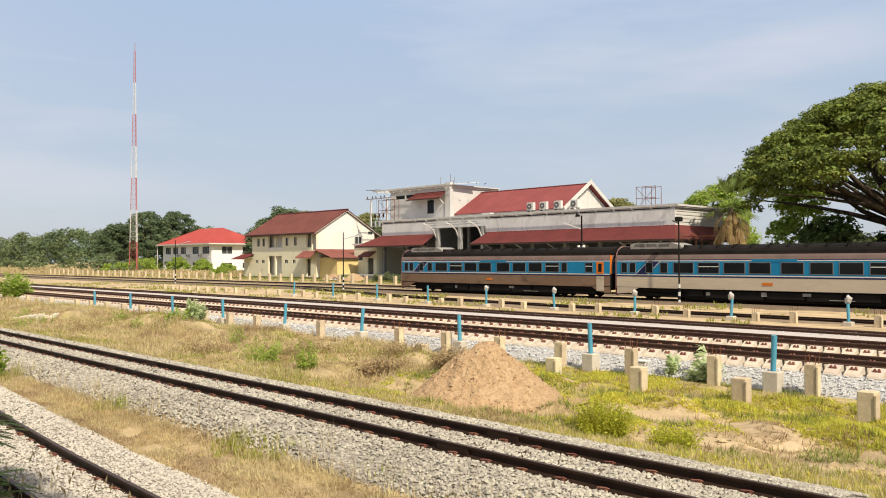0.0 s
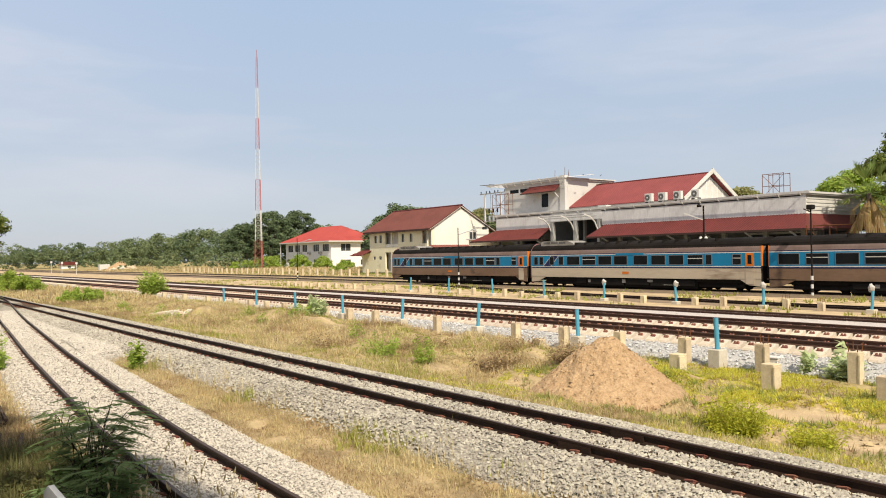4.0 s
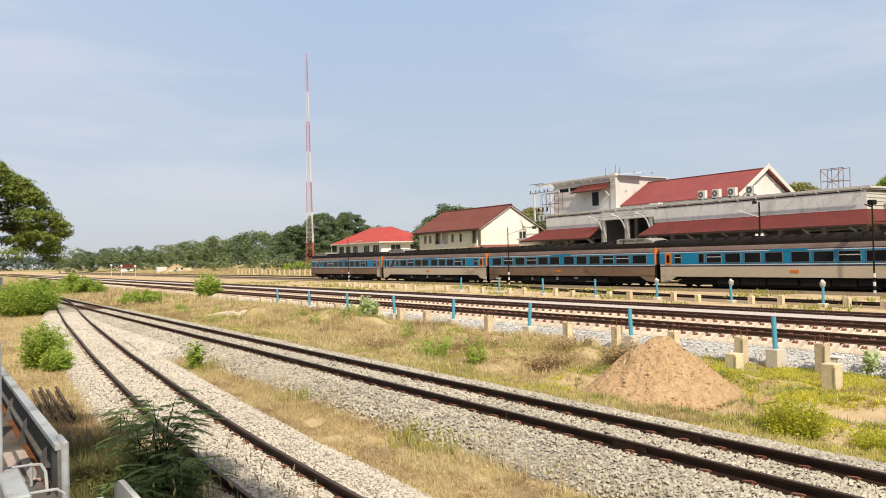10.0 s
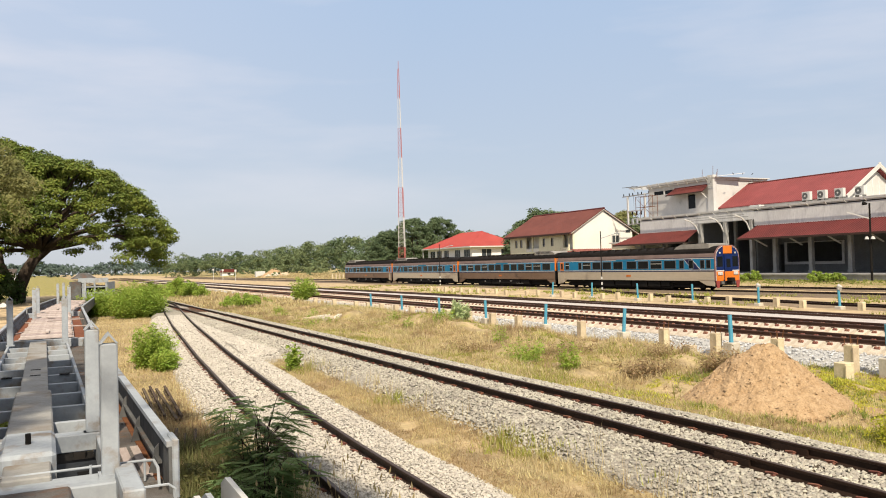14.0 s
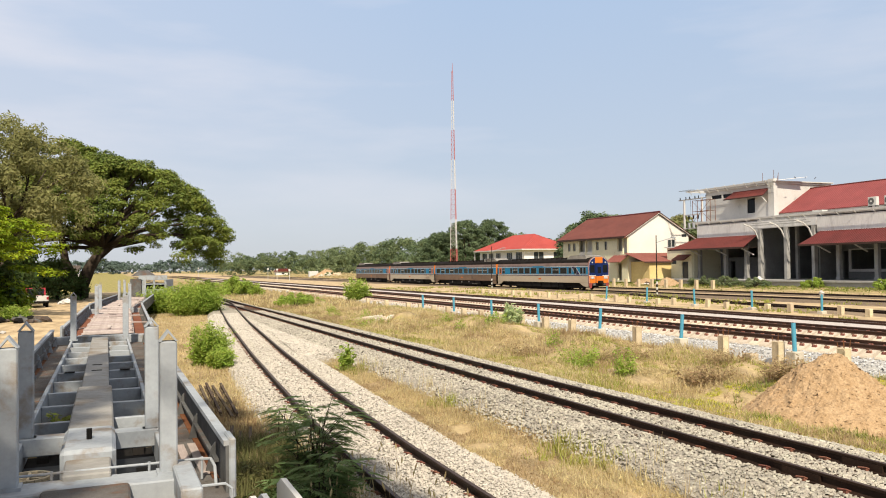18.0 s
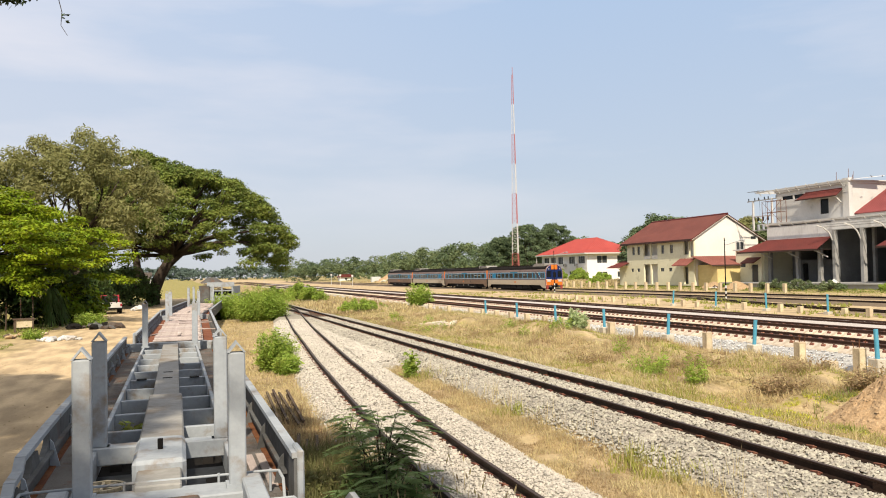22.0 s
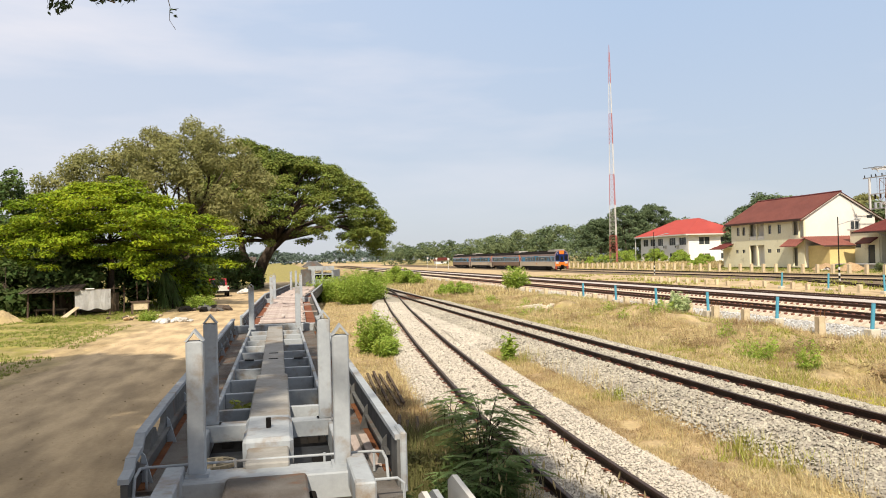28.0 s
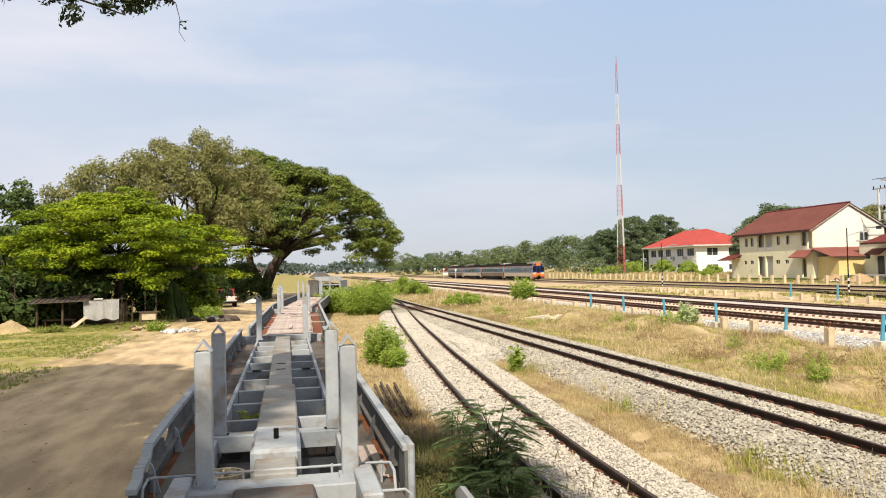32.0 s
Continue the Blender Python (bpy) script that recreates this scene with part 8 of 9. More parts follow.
def rubbish(x, y, n, r, mats, label, name, size=0.25):
    t = thing(name, label, "rubbish heap", (x, y, hz(x, y)))
    for k in range(n):
        a, d = rng.random() * 6.283, r * math.sqrt(rng.random())
        bm = bmesh.new()
        s = size * (0.5 + rng.random())
        bmesh.ops.create_icosphere(bm, subdivisions=2, radius=s, matrix=Matrix.Diagonal((1, 0.7, 0.45, 1)))
        for v in bm.verts:
            v.co += Vector((noise.noise(v.co * 5 + Vector((k, 0, 0))), noise.noise(v.co * 5 + Vector((0, k, 3))), noise.noise(v.co * 6 + Vector((1, 2, k))))) * s * 0.35
        ob = part("scrap", bm, mats[k % len(mats)], t)
        ob.location = (d * math.cos(a), d * math.sin(a), s * 0.25)
        ob.rotation_euler = (rng.normal() * 0.2, rng.normal() * 0.2, a)


rubbish(-5.9, 43.6, 14, 1.0, [PLASTIC_BAG, WHITE], "white plastic bags and sheet dumped beside the road", "rubbish_bags", 0.24)
rubbish(-5.2, 52.6, 12, 1.3, [TIN, GREY_DIRT_SHADE, DARK], "dark rubbish under weeds beside the road", "rubbish_heap", 0.38)
rubbish(-8.6, 47.6, 16, 1.6, [WOOD_OLD, SAND_RED, CONC_POST], "broken boards and rubble below the trees", "rubble_heap", 0.17)
rubbish(-4.2, 80.5, 4, 0.5, [CONC_LIGHT], "pale boulder beside the road", "boulder", 0.45)
heap("sand_mound", "small heap of yellow sand on the grass", (-15.6, 48.0, -0.03), 1.3, 1.2, 0.75, GROUND, 5.0, 40)
crate = thing("crate_table", "rough wooden crate table in the shade", "table", (-8.9, 51.5, 0.0), 15)
part("top", boxed(-0.55, 0.55, -0.35, 0.35, 0.75, 0.83), WOOD_OLD, crate)
part("box", boxed(-0.42, 0.42, -0.28, 0.28, 0.32, 0.75), CONC_POST, crate)
for u in (-0.45, 0.45):
    for v in (-0.28, 0.28):
        part("leg", boxed(u - 0.04, u + 0.04, v - 0.04, v + 0.04, 0, 0.75), WOOD_OLD, crate)


def old_rails(x, y, rz, n, l, label):
    t = thing("rail_stack", label, "old rails", (x, y, hz(x, y)), rz)
    for k in range(n):
        bm = boxed(-0.03, 0.03, -l / 2, l / 2, 0.07, 0.11, bevel=0.006)
        box(bm, -0.012, 0.012, -l / 2, l / 2, 0.015, 0.07)
        box(bm, -0.055, 0.055, -l / 2, l / 2, 0, 0.015)
        ob = part("rail", bm, WOOD_OLD, t, "rust-brown old rail")
        ob.location = (0.16 * (k - n / 2), 0.25 * math.sin(k * 2.1), 0.02 + 0.02 * (k % 2))
        ob.rotation_euler = (0, 0, 0.03 * math.sin(k * 3.3))


old_rails(2.2, 18.9, -2, 4, 4.6, "rusty lengths of old rail lying in the dry grass")
old_rails(2.0, 14.3, -8, 4, 1.3, "short rusty rail ends lying in the grass")


def slab(x, y, rz, tilt, l, label):
    z = hz(x, y)
    s = solo("concrete_slab", boxed(-0.14, 0.14, -l / 2, l / 2, -0.1, 0.1, bevel=0.03), SLEEPER, label, "concrete beam", group="dumped concrete beams")
    s.matrix_world = pose(x, y, z + 0.16, tilt, 0, rz)


slab(13.1, 42.8, -72, 3, 1.7, "broken pale concrete beam dumped in the field")
slab(14.1, 42.4, -35, 8, 1.5, "broken pale concrete beam dumped in the field")
slab(13.4, 41.7, 20, -12, 0.7, "broken pale concrete beam dumped in the field")


heap("debris_mound", "low mound of soil and rubble beside the platform end", (64.7, 82.4, hz(64.7, 82.4) - 0.05), 1.8, 2.0, 0.95, SAND_RED, 6.0, 40)
heap("debris_mound", "low mound of soil and rubble beside the annex", (65.0, 87.4, hz(65, 87.4) - 0.05), 1.5, 2.2, 0.8, SAND_RED, 9.0, 40)
rubbish(64.2, 85.0, 10, 1.3, [CONC_LIGHT, WOOD_OLD, CONC_POST], "broken concrete and boards beside the platform end", "rubble_pile", 0.3)


blk = thing("utility_box", "small pale concrete box half sunk beside the new track", "concrete box", (19.95, 12.0, hz(19.95, 12.0) - 0.03), 8)
part("box", boxed(-0.16, 0.16, -0.2, 0.2, 0, 0.3, bevel=0.02), POST_BLOCK, blk)
part("lid", boxed(-0.18, 0.18, -0.22, 0.22, 0.3, 0.34, bevel=0.01), CONC_LIGHT, blk)


# small far things along the main line
def far_marker(x, y, h, label):
    m = thing("marker_board", label, "signal board", (x, y, hz(x, y)))
    part("post", tube(bmesh.new(), (0, 0, 0), (0, 0, h), 0.06, n=6), WHITE, m)
    part("board", boxed(-0.25, 0.25, -0.04, 0.0, h - 0.5, h), WHITE, m)


for x, y, h in ((41.5, 205, 3.0), (41.5, 222, 3.2), (41.8, 238, 3.4), (30.5, 330, 4)):
    far_marker(x, y, h, "small white marker board on a post beside the line")
hut = thing("trackside_hut", "small white hut with a red roof beside the line", "hut", (70, 362, 0.0))
part("wall", boxed(-3, 3, -2, 2, 0, 2.0), WHITE_WALL, hut)
part("roof", prism(bmesh.new(), [(-3.6, 2.0), (3.6, 2.0), (2.0, 3.4), (-2.0, 3.4)], -2.6, 2.6), ROOF_MAROON, hut)
part("window", boxed(-0.6, 0.6, -2.03, -2.0, 0.9, 1.6), GLASS_DARK, hut)
heap("rubble_mound", "brown heap of rubble and broken boards beside the line", (66, 263, 0), 5.0, 4.0, 3.3, SAND_RED, 8.0, 40)
rubbish(66, 261, 14, 4.0, [STONE, CONC_POST], "pale broken stones on the rubble heap", "rubble_stones", 1.1)
solo("site_tank", boxed(-1.6, 1.6, -1, 1, 0, 2.2, bevel=0.1), WHITE, "white site tank beside the line", "tank", at=(64, 275, 0))
far_wall = solo("long_shed", boxed(-14, 14, -4, 4, 0, 4.5), WHITE_WALL, "distant long white shed behind the trees", "shed", at=(-30, 420, 0))
part("roof", prism(bmesh.new(), [(-4.6, 4.5), (4.6, 4.5), (0, 6.2)], -14.5, 14.5, "x"), TIN, far_wall)
stack = solo("tin_shed", boxed(-6, 6, -3, 3, 0, 3.4), WHITE_WALL, "white sheds beyond the road", "shed", at=(-16.0, 250, 0))
part("roof", prism(bmesh.new(), [(-3.5, 3.4), (3.5, 3.4), (0, 4.6)], -6.4, 6.4, "x"), TIN, stack)


# ---- sleepers, clips, stones, grass ----
def sleeper_rows():
    bm = bmesh.new()
    prof = [(-1.06, -0.08), (1.06, -0.08), (1.06, -0.02), (1.02, 0.03), (0.74, 0.175), (0.35, 0.19), (0.15, 0.15), (-0.15, 0.15), (-0.35, 0.19), (-0.74, 0.175), (-1.02, 0.03), (-1.06, -0.02)]
    prism(bm, prof, -0.17, 0.17)
    sl = mesh_of("sleeper", bm, SLEEPER)
    hump = [(-0.09, 0.16), (0.09, 0.16), (0.085, 0.185), (0.055, 0.245), (0.035, 0.245), (0.015, 0.19), (-0.015, 0.19), (-0.035, 0.245), (-0.055, 0.245), (-0.085, 0.185)]
    fast = [mesh_of("fastening", prism(bmesh.new(), [(u, w - drop) for u, w in hump], x - 0.035, x + 0.035, "x"), CLIP) for x, drop in ((-0.84, 0.055), (0.43, 0.0))]
    for root, x in ((NEW_A, 21.4), (NEW_B, 25.5)):
        for k in range(210):
            s = part("sleeper", sl, None, root)
            s.location = (x + 0.015 * math.sin(k * 1.7), -3 + 0.5 * k, 0.125)
            s.rotation_euler = (0, 0, 0.012 * math.sin(k * 2.9))
            for q in fast:
                part("fastening", q, None, s)
        # farther on they are too small to pick apart
        v, f = [], []
        for k in range(210, 464):
            y = -3 + 0.5 * k
            i = len(v)
            v += [(x - 1, y - 0.1, 0.12), (x + 1, y - 0.1, 0.12), (x + 1, y + 0.1, 0.12), (x - 1, y + 0.1, 0.12), (x - 1, y - 0.1, 0.31), (x + 1, y - 0.1, 0.31), (x + 1, y + 0.1, 0.31), (x - 1, y + 0.1, 0.31)]
            f += [(i, i + 1, i + 5, i + 4), (i + 1, i + 2, i + 6, i + 5), (i + 2, i + 3, i + 7, i + 6), (i + 3, i, i + 4, i + 7), (i + 4, i + 5, i + 6, i + 7)]
        ob = part("far_sleepers", big_mesh("far_sleepers", v, f, SLEEPER), SLEEPER, root)
        ob["kind"] = "stuff"


def clips():
    bm = bmesh.new()
    for s in (-1, 1):
        box(bm, s * 0.05, s * 0.1, -0.05, 0.05, -0.15, -0.105)
        bent_tube(bm, [(s * 0.03, -0.05, -0.12), (s * 0.1, -0.05, -0.09), (s * 0.12, 0.05, -0.1), (s * 0.03, 0.05, -0.12)], 0.011, 0.011, 5)
    cm = mesh_of("clip", bm, CLIP)
    bm = bmesh.new()
    box(bm, -0.9, 0.9, -0.11, 0.11, -0.26, -0.142, bevel=0.015)
    tm = mesh_of("timber_sleeper", bm, WOOD_OLD)
    for root, line, z, y1 in ((LOOP, straight(8.5), straight(0.35), 62), (SIDING, siding_x, siding_z, 40)):
        for k in range(int((y1 + 3) / 0.62)):
            y = -3 + 0.62 * k
            for off in (-0.535, 0.535):
                c = part("clip", cm, None, root)
                c.location = (line(y) + off, y, z(y))
            t = part("timber_sleeper", tm, None, root)
            t.location = (line(y), y, z(y))
    # fish plates at the joints
    for y in (7.6, 19.6, 31.6):
        for off in (-0.535, 0.535):
            part("fish_plate", boxed(8.5 + off - 0.045, 8.5 + off + 0.045, y - 0.3, y + 0.3, 0.22, 0.31), RAIL, LOOP)


OCTA = np.array([(1, 0, 0), (-1, 0, 0), (0, 1, 0), (0, -1, 0), (0, 0, 1), (0, 0, -1)], float)
OCTA_F = np.array([(0, 2, 4), (2, 1, 4), (1, 3, 4), (3, 0, 4), (2, 0, 5), (1, 2, 5), (3, 1, 5), (0, 3, 5)])


def stones(name, label, pts, sizes, mat):
    """Angular stones of eight uneven faces each."""
    n = len(pts)
    c = OCTA[None] * (1.0 + 0.5 * rng.random((n, 6, 1))) * rng.uniform(0.7, 1.15, (n, 1, 3)) + rng.normal(size=(n, 6, 3)) * 0.3
    low = np.array((1.0, 1.0, 0.72))
    q = rng.normal(size=(n, 4))
    q /= np.linalg.norm(q, axis=1)[:, None]
    w, x, y, z = q.T
    R = np.stack([1 - 2 * (y * y + z * z), 2 * (x * y - z * w), 2 * (x * z + y * w), 2 * (x * y + z * w), 1 - 2 * (x * x + z * z), 2 * (y * z - x * w), 2 * (x * z - y * w), 2 * (y * z + x * w), 1 - 2 * (x * x + y * y)], -1).reshape(n, 3, 3)
    v = np.einsum("nij,nkj->nki", R, c) * (sizes / 2)[:, None, None] * low + pts[:, None, :]
    f = (OCTA_F[None] + 6 * np.arange(n)[:, None, None]).reshape(-1, 3)
    # the faces bedded in the ground are left out
    p = v.reshape(-1, 3)
    up = np.cross(p[f[:, 1]] - p[f[:, 0]], p[f[:, 2]] - p[f[:, 0]])
    f = f[up[:, 2] > -0.12 * np.linalg.norm(up, axis=1)]
    return solo(name, big_mesh(name, p, f, mat, 3), mat, label, "crushed stone", kind="stuff")


def bed_z(u, w_top, w_foot, zt, zf):
    a = np.clip((np.abs(u) - w_top) / (w_foot - w_top), 0, 1)
    up = np.where(a < 0.55, 1 - a * 0.45 / 0.55, 0.55 * (1 - a) / 0.45)
    return zf + (zt - zf) * up + 0.004


def scatter_stones():
    sets = []
    # siding
    n = 62000
    y = 7 + 45 * rng.random(n) ** 2.0
    cx = np.array([siding_x(v) for v in y])
    u = rng.uniform(-1.6, 1.5, n) + 0.12 * rng.normal(size=n)
    z = bed_z(u, 1.15, 1.55, np.array([siding_z(v) for v in y]) - 0.125, height(cx + 0.1 + u, y) - 0.02)
    x = cx + 0.1 + u
    ok = (np.abs(np.abs(x - cx) - 0.535) > 0.06)
    sets.append((np.stack([x, y, z], -1)[ok], (0.019 + 0.013 * rng.random(n) + 0.0010 * y)[ok]))
    # loop line
    n = 78000
    y = 3 + 50 * rng.random(n) ** 1.8
    u = rng.uniform(-1.9, 2.0, n) + 0.15 * rng.normal(size=n)
    z = bed_z(u - 0.1, 1.1, 2.0, 0.21, height(8.5 + u, y) - 0.02)
    ok = (np.abs(np.abs(u) - 0.535) > 0.1)
    sets.append((np.stack([8.5 + u, y, z], -1)[ok], (0.029 + 0.02 * rng.random(n) + 0.0012 * y)[ok]))
    for (p, s), nm, lb in zip(sets, ("ballast_stones_siding", "ballast_stones_loop"), ("pale angular ballast stones along the siding", "grey angular ballast stones along the loop line")):
        stones(nm, lb, p, s, STONE_PALE if "siding" in nm else STONE)
    # gravelled wedge between siding and loop line
    n = 12000
    y = 24.5 + 34 * rng.random(n) ** 1.3
    lo = np.array([siding_x(v) + 1.0 for v in y])
    x = lo + (7.4 - lo) * rng.random(n)
    ok = (lo < 7.3) & (y > 24.5 + 2.5 * rng.random(n))
    stones("ballast_stones_wedge", "pale gravel spread between the siding and the loop line", np.stack([x, y, wedge_z(x, y)], -1)[ok], (0.03 + 0.025 * rng.random(n) + 0.0011 * y)[ok], STONE_PALE)
    # new tracks
    n = 26000
    y = 3 + 62 * rng.random(n) ** 1.5
    u = rng.uniform(-2.0, 2.0, n)
    z = bed_z(u, 1.0, 2.1, 0.1, height(21.4 + u, y))
    stones("ballast_stones_new", "loose grey stones round the new sleepers", np.stack([21.4 + u, y, z], -1), 0.03 + 0.022 * rng.random(n) + 0.001 * y, STONE_BLUE)
    n = 1500
    y = -3 + 60 * rng.random(n)
    u = rng.uniform(-1.4, 1.4, n)
    stones("ballast_stones_pale", "pale stones under the outer new track", np.stack([28.9 + u, y, np.full(n, 0.325)], -1), 0.04 + 0.03 * rng.random(n), WHITE_BED)
    # loose stones and clods in the field
    n = 1700
    x, y = rng.uniform(11, 18.8, n), 2 + 30 * rng.random(n) ** 1.6
    stones("field_stones", "clods and stones lying in the field", np.stack([x, y, height(x, y)], -1), 0.025 + 0.07 * rng.random(n) ** 4, GROUND)
    n = 6500
    a, d = rng.random(n) * 6.283, np.sqrt(rng.random(n))
    lev = np.array([heap_level(u, v, 1.28, 3.0) for u, v in zip(d * np.cos(a), d * np.sin(a))])
    stones("heap_clods", "clods on the soil heap", np.stack([13.4 + 1.85 * d * np.cos(a), 12 + 1.75 * d * np.sin(a), hz(13.4, 12) - 0.06 + lev], -1), 0.016 + 0.06 * rng.random(n) ** 5, SAND_RED)
    n = 3600
    x, y = rng.uniform(-8.5, -1.7, n), 6.5 + 40 * rng.random(n) ** 1.8
    stones("road_grit", "grit and small clods lying on the sandy road", np.stack([x, y, height(x, y)], -1), 0.012 + 0.045 * rng.random(n) ** 4, GROUND)
    # rubble beside the path
    n = 650
    x, y = rng.uniform(11.6, 15.0, n), rng.uniform(2.6, 7.4, n)
    k = np.abs(x - trail(y)) > 0.4
    stones("path_rubble", "earth clods and rubble beside the trodden path", np.stack([x, y, height(x, y)], -1)[k], (0.03 + 0.13 * rng.random(n) ** 5)[k], GROUND)


def tufts(name, label, x, y, h, mat, blades=5, width=0.012, lean=0.45, z=None):
    """Grass: each blade a bent strip of two faces."""
    n = len(x)
    z = height(x, y) - 0.01 if z is None else z
    base = np.repeat(np.stack([x, y, z], -1), blades, 0)
    m = n * blades
    base[:, :2] += rng.normal(size=(m, 2)) * 0.035 * (1 + np.repeat(h, blades)[:, None] * 2)
    hh = np.repeat(h, blades) * rng.uniform(0.5, 1.25, m)
    a = rng.random(m) * 6.283
    l = lean * rng.uniform(0.2, 1.6, m) * hh
    d = np.stack([np.cos(a) * l, np.sin(a) * l], -1)
    w = np.stack([-np.sin(a), np.cos(a)], -1) * (width * (1 + 1.0 * rng.random(m)) * (0.6 + hh * 0.9))[:, None]
    tip = base.copy()
    tip[:, :2] += d
    tip[:, 2] += hh * (1 - 0.3 * (l / hh) ** 2)
    p0, p1 = base.copy(), base.copy()
    p0[:, :2] -= w
    p1[:, :2] += w
    v = np.stack([p0, p1, tip], 1).reshape(-1, 3)
    f = np.arange(3 * m).reshape(-1, 3)
    return solo(name, big_mesh(name, v, f, mat, 3), mat, label, "grass", kind="stuff")


def patchy(x, y, scale, seed, cut):
    k = np.array([noise.noise((a * scale + seed, b * scale, seed)) for a, b in zip(x, y)])
    return k > cut


def grow_grass():
    # between siding and loop line
    n = 30000
    y = 3 + 25 * rng.random(n) ** 1.2
    lo = np.array([siding_x(v) + 1.45 for v in y])
    hi = np.interp(y, [3, 18, 24, 28], [6.85, 6.8, 6.6, 6.15]) + 0.12 * np.sin(2.3 * y) + 0.1 * np.sin(5.1 * y)
    x = lo + (hi - lo) * rng.random(n)
    ok = (hi > lo) & patchy(x, y, 1.1, 2.0, -0.42)
    brown = patchy(x, y, 0.7, 6.0, 0.02)
    a, b = ok & ~brown, ok & brown
    tufts("dry_grass_strip", "dry yellow grass between the tracks", x[a], y[a], rng.uniform(0.03, 0.13, a.sum()), GRASS_DRY, 7, 0.006, 1.6)
    tufts("withered_grass_strip", "withered brown grass between the tracks", x[b], y[b], rng.uniform(0.02, 0.09, b.sum()), GRASS_BROWN, 7, 0.006, 1.7)
    n = 320
    y = 3 + 22 * rng.random(n)
    x = rng.uniform(6.1, 7.05, n)
    tufts("tall_dry_stalks", "tall dry stalks at the ballast's edge", x, y, rng.uniform(0.15, 0.5, n), GRASS_DRY, 5, 0.004, 0.35)
    n = 1500
    y = 4 + 22 * rng.random(n)
    x = 6.65 + 0.28 * rng.normal(size=n)
    ok = patchy(x, y, 0.55, 4.0, 0.05)
    tufts("strip_green", "green tufts along the foot of the ballast", x[ok], y[ok], rng.uniform(0.08, 0.25, ok.sum()), GRASS_GREEN, 7, 0.008, 0.7)
    # field between loop line and new tracks
    n = 62000
    y = 1 + 93 * rng.random(n) ** 1.5
    x = rng.uniform(10.4, 20.2, n)
    far = np.array([noise.noise((a * 0.35, b * 0.25, 9.0)) for a, b in zip(x, y)])
    lawn = np.array([noise.noise((a * 0.8 + 4, b * 0.8, 2.0)) for a, b in zip(x, y)])
    wet = (y < 15.5) & (far > -0.25)
    bare = (np.abs(x - trail(y)) < 0.5) & (y < 10.5)
    rubble = (x > 11.2) & (x < 14.4) & (y < 6.8) & (lawn < 0.16)
    heap_ = ((x - 13.4) / 1.8) ** 2 + ((y - 12) / 1.7) ** 2 < 1.05
    pick = ~bare & ~heap_ & ~rubble
    a = pick & ~wet & patchy(x, y, 0.5, 5.0, -0.16)
    br = patchy(x, y, 0.32, 7.0, 0.2)
    tall = np.clip(0.7 + (y - 10) / 20, 0.5, 1.7)
    k = a & ~br
    tufts("dry_grass_field", "soft dry yellow grass in the field", x[k], y[k], rng.uniform(0.05, 0.24, k.sum()) * tall[k], GRASS_DRY, 6, 0.009, 1.35)
    k = a & br
    tufts("withered_field", "withered brown growth in the field", x[k], y[k], rng.uniform(0.06, 0.24, k.sum()) * tall[k], GRASS_BROWN, 6, 0.008, 1.1)
    b = pick & wet & (lawn > -0.12)
    tufts("green_cover_field", "low yellow-green ground cover in the field", x[b], y[b], rng.uniform(0.03, 0.1, b.sum()), GRASS_LAWN, 8, 0.01, 1.1)
    n = 22000
    x2, y2 = rng.uniform(14.3, 20.0, n), 2.5 + 12 * rng.random(n) ** 1.2
    lawn2 = np.array([noise.noise((a * 0.7 + 4, b * 0.7, 2.0)) + 0.4 * noise.noise((a * 2.5, b * 2.5, 8.0)) for a, b in zip(x2, y2)])
    k = (lawn2 > -0.16) & ~((np.abs(x2 - trail(y2)) < 0.42) & (y2 < 10.5))
    tufts("lawn_patches", "yellow-green leafy cover round the concrete stubs", x2[k], y2[k], rng.uniform(0.03, 0.11, k.sum()), GRASS_LAWN, 7, 0.011, 1.2)
    n = 5000
    x3, y3 = rng.uniform(11.2, 19.8, n), 2.5 + 13 * rng.random(n)
    k = patchy(x3, y3, 0.9, 12.0, 0.12) & ~((np.abs(x3 - trail(y3)) < 0.3) & (y3 < 10.5)) & ~(((x3 - 13.4) / 1.8) ** 2 + ((y3 - 12) / 1.7) ** 2 < 1.05)
    tufts("olive_tussocks", "taller olive tussocks in the ground cover", x3[k], y3[k], rng.uniform(0.08, 0.22, k.sum()), GRASS_YARD, 7, 0.01, 0.9)
    k = patchy(x3, y3, 1.1, 31.0, 0.18) & ~(((x3 - 13.4) / 1.8) ** 2 + ((y3 - 12) / 1.7) ** 2 < 1.05)
    tufts("straw_tussocks", "dry straw tussocks in the ground cover", x3[k], y3[k], rng.uniform(0.06, 0.2, k.sum()), GRASS_BROWN, 7, 0.009, 1.1)
    c = pick & ~wet & (far > 0.0) & (rng.random(len(x)) < 0.6)
    tufts("green_grass_mixed", "green tufts in the dry field", x[c], y[c], rng.uniform(0.06, 0.2, c.sum()), GRASS_GREEN, 5, 0.009, 0.7)
    n = 9000
    x, y = rng.uniform(10.3, 11.7, n), 2 + 58 * rng.random(n) ** 1.5
    k = (rng.random(n) < 0.5)
    tufts("verge_grass", "olive grass along the ballast of the loop line", x[k], y[k], rng.uniform(0.04, 0.14, k.sum()), GRASS_GREEN, 6, 0.007, 0.8)
    tufts("verge_dry_grass", "dry grass along the ballast of the loop line", x[~k], y[~k], rng.uniform(0.05, 0.17, (~k).sum()), GRASS_DRY, 6, 0.006, 0.8)
    # between wagons and siding
    n = 7500
    y = 8 + 60 * rng.random(n) ** 1.1
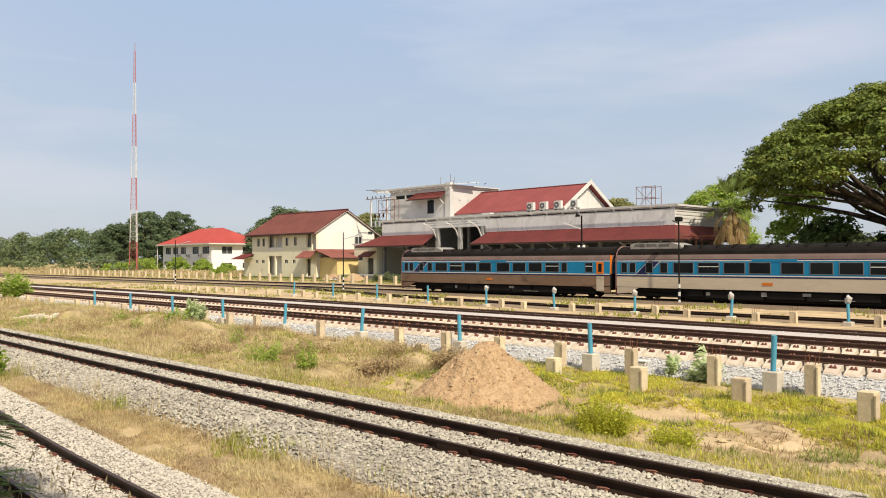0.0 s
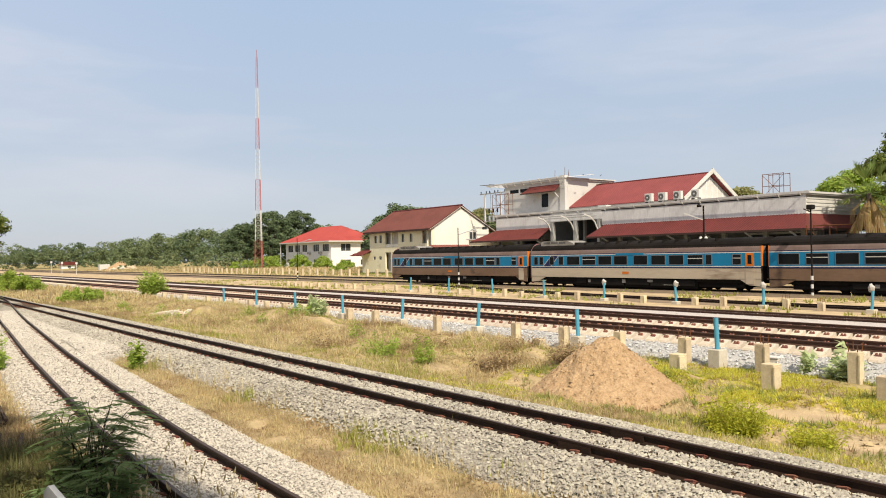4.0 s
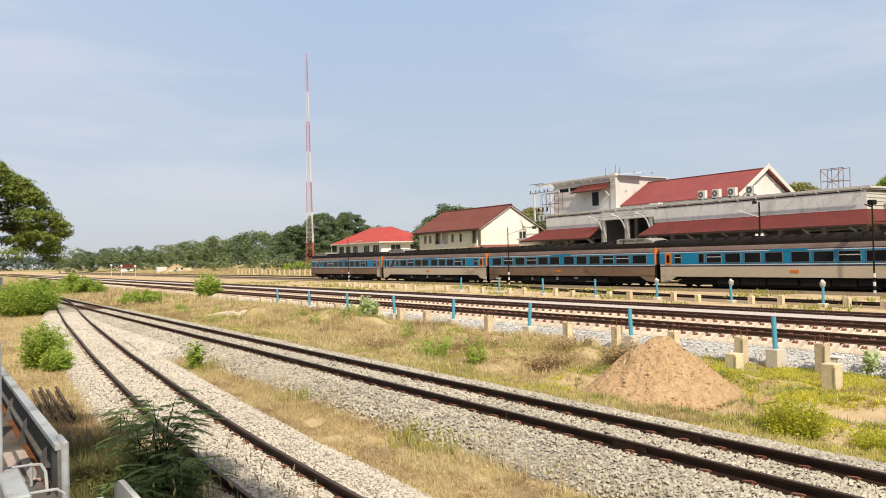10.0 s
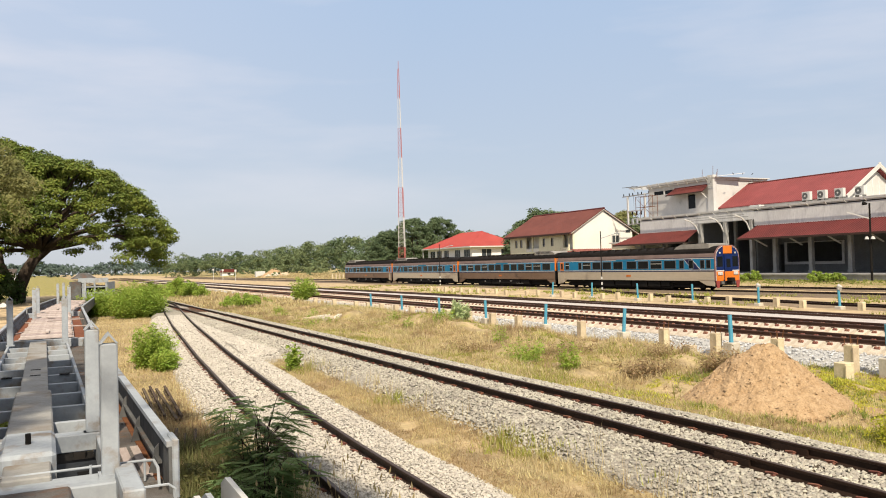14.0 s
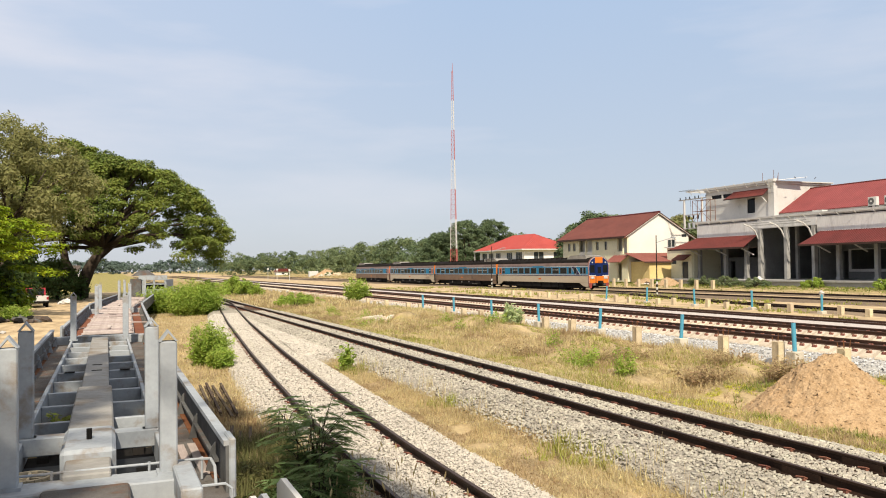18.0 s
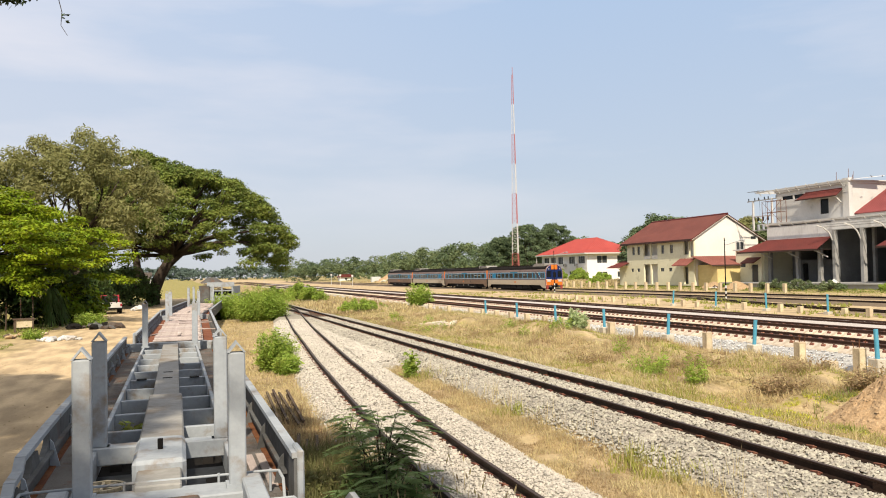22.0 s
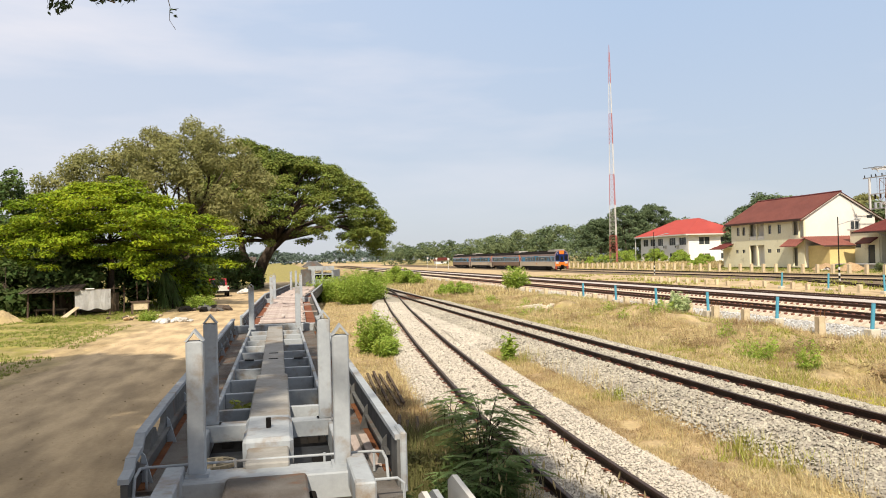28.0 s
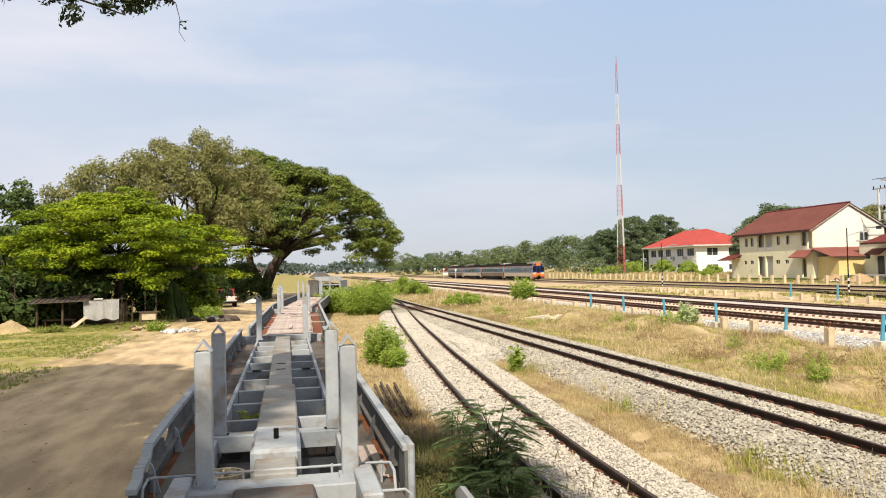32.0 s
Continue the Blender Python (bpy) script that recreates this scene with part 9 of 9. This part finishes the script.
    lo, hi = 1.25 + np.maximum(0, y - 35) ** 2 * 0.0021, np.array([siding_x(v) - 1.45 for v in y])
    x = lo + (hi - lo) * rng.random(n)
    ok = (hi > lo) & ~((np.abs(x - 2.15) < 0.25) & (np.abs(y - 17.4) < 3.9) & (rng.random(n) < 0.35))
    tufts("dry_grass_wagon", "dry grass beside the wagons", x[ok], y[ok], rng.uniform(0.05, 0.2, ok.sum()), GRASS_DRY, 7, 0.008, 1.1)
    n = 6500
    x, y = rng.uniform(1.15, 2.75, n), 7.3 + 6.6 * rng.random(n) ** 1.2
    tufts("shade_grass", "green grass with the wagon's shade in its dark colour", x, y, rng.uniform(0.1, 0.36, n), GRASS_SHADE, 6, 0.008, 0.8)
    n = 2600
    x, y = rng.uniform(1.25, 2.5, n), rng.uniform(8.3, 19.0, n)
    k = ~((np.abs(x - 2.15) < 0.28) & (y > 15.5) & (rng.random(n) < 0.35))
    x, y, n = x[k], y[k], k.sum()
    tufts("withered_wagon_grass", "withered brown stalks beside the wagon", x, y, rng.uniform(0.06, 0.28, n), GRASS_BROWN, 6, 0.007, 1.0)
    n = 1500
    y = 9 + 36 * rng.random(n) ** 1.4
    x = np.array([siding_x(v) - 1.35 for v in y]) + 0.22 * rng.normal(size=n)
    tufts("gravel_edge_grass", "dry tufts growing into the gravel's edge", x, y, rng.uniform(0.04, 0.2, n), GRASS_DRY, 6, 0.007, 1.0)
    n = 1200
    x, y = rng.uniform(2.6, 3.0, n), rng.uniform(8.0, 16, n)
    tufts("rail_grass", "dry seeding grass beside the rail", x, y, rng.uniform(0.08, 0.3, n), GRASS_DRY, 5, 0.009)
    # beyond the road
    n = 14000
    x, y = rng.uniform(-22, -7.6, n), rng.uniform(22, 60, n)
    ok = patchy(x, y, 0.3, 3.0, -0.15)
    tufts("yard_grass", "thin green grass beyond the road", x[ok], y[ok], rng.uniform(0.04, 0.14, ok.sum()), GRASS_YARD, 7, 0.016, 0.9)
    # strips between the far tracks and along the platform
    n = 6000
    x, y = rng.uniform(31.5, 48, n), rng.uniform(0, 110, n)
    ok = patchy(x, y, 0.2, 8.0, 0.08)
    tufts("far_strip_grass", "sparse grass between the far tracks", x[ok], y[ok], rng.uniform(0.1, 0.3, ok.sum()), GRASS_GREEN, 6, 0.03, 0.6)
    n = 6500
    x, y = rng.uniform(59.3, 66.6, n), rng.uniform(28, 190, n)
    tufts("platform_grass", "grass strip in front of the platform", x, y, rng.uniform(0.06, 0.24, n), GRASS_YARD, 6, 0.04, 0.9)
    n = 7000
    x, y = rng.uniform(59.5, 84, n), rng.uniform(112, 300, n)
    tufts("house_grass", "rough grass in front of the houses", x, y, rng.uniform(0.2, 0.6, n), GRASS_DRY, 6, 0.06, 0.6)
    n = 6000
    x, y = rng.uniform(9.8, 20, n), rng.uniform(60, 230, n)
    tufts("far_field_grass", "dry grass beyond the points", x, y, rng.uniform(0.2, 0.5, n), GRASS_DRY, 6, 0.05, 0.6)


def foxtails():
    """Seeding stalks with soft tan heads between the wagon and the rail."""
    v, f = [], []
    for k in range(70):
        x, y = 1.9 + 1.7 * rng.random(), 7.8 + 3.0 * rng.random() ** 1.3
        h, a = 0.25 + 0.35 * rng.random(), rng.random() * 6.283
        foot = Vector((x, y, hz(x, y) - 0.02))
        tip = foot + Vector((0.12 * math.cos(a), 0.12 * math.sin(a), h))
        end = tip + Vector((0.03 * math.cos(a), 0.03 * math.sin(a), 0.11))
        for p, q, w in ((foot, tip, 0.0035), (tip, end, 0.013)):
            mid = (p + q) / 2
            for s in ((1, 0, 0), (0, 1, 0)):
                d = Vector(s) * w
                i = len(v)
                v += [tuple(p), tuple(mid + d), tuple(q), tuple(mid - d)]
                f.append((i, i + 1, i + 2, i + 3))
    solo("foxtail_grass", big_mesh("foxtail_grass", v, f, GRASS_DRY), GRASS_DRY, "foxtail stalks with tan seed heads beside the rail", "grass", kind="stuff")


scatter_stones()
grow_grass()
foxtails()
sleeper_rows()
clips()


# ---- what moves ----
TRAIN_FRONT = [(0, 55.2), (3, 70.7), (6, 88.6), (9, 107.3), (13, 134.3), (16.5, 158.6), (19, 175.2), (23, 202.8), (26, 221.8), (29, 239.5), (32, 253.0)]


def wheel_rows(sign):
    """Times and turns of a wheel of 0.41 m radius, a row for every 75 degrees."""
    t, y = zip(*TRAIN_FRONT)
    out = np.append(np.arange(0, y[-1] - y[0], 0.41 * radians(75)), y[-1] - y[0])
    return [(float(np.interp(d + y[0], y, t)), -sign * math.degrees(d / 0.41)) for d in out]


def motions():
    for i, car in enumerate(CARS):
        walk(car, [(t, pose(50.1, y - 11.6 - 23.2 * i, 0.18, 0, 0, 180 if i == 3 else 0)) for t, y in TRAIN_FRONT])
        rows = wheel_rows(-1 if i == 3 else 1)
        for w in car.children:
            if w.name.startswith("wheelset"):
                x, y, z = w.location
                walk(w, [(t, pose(x, y, z, a)) for t, a in rows])


motions()
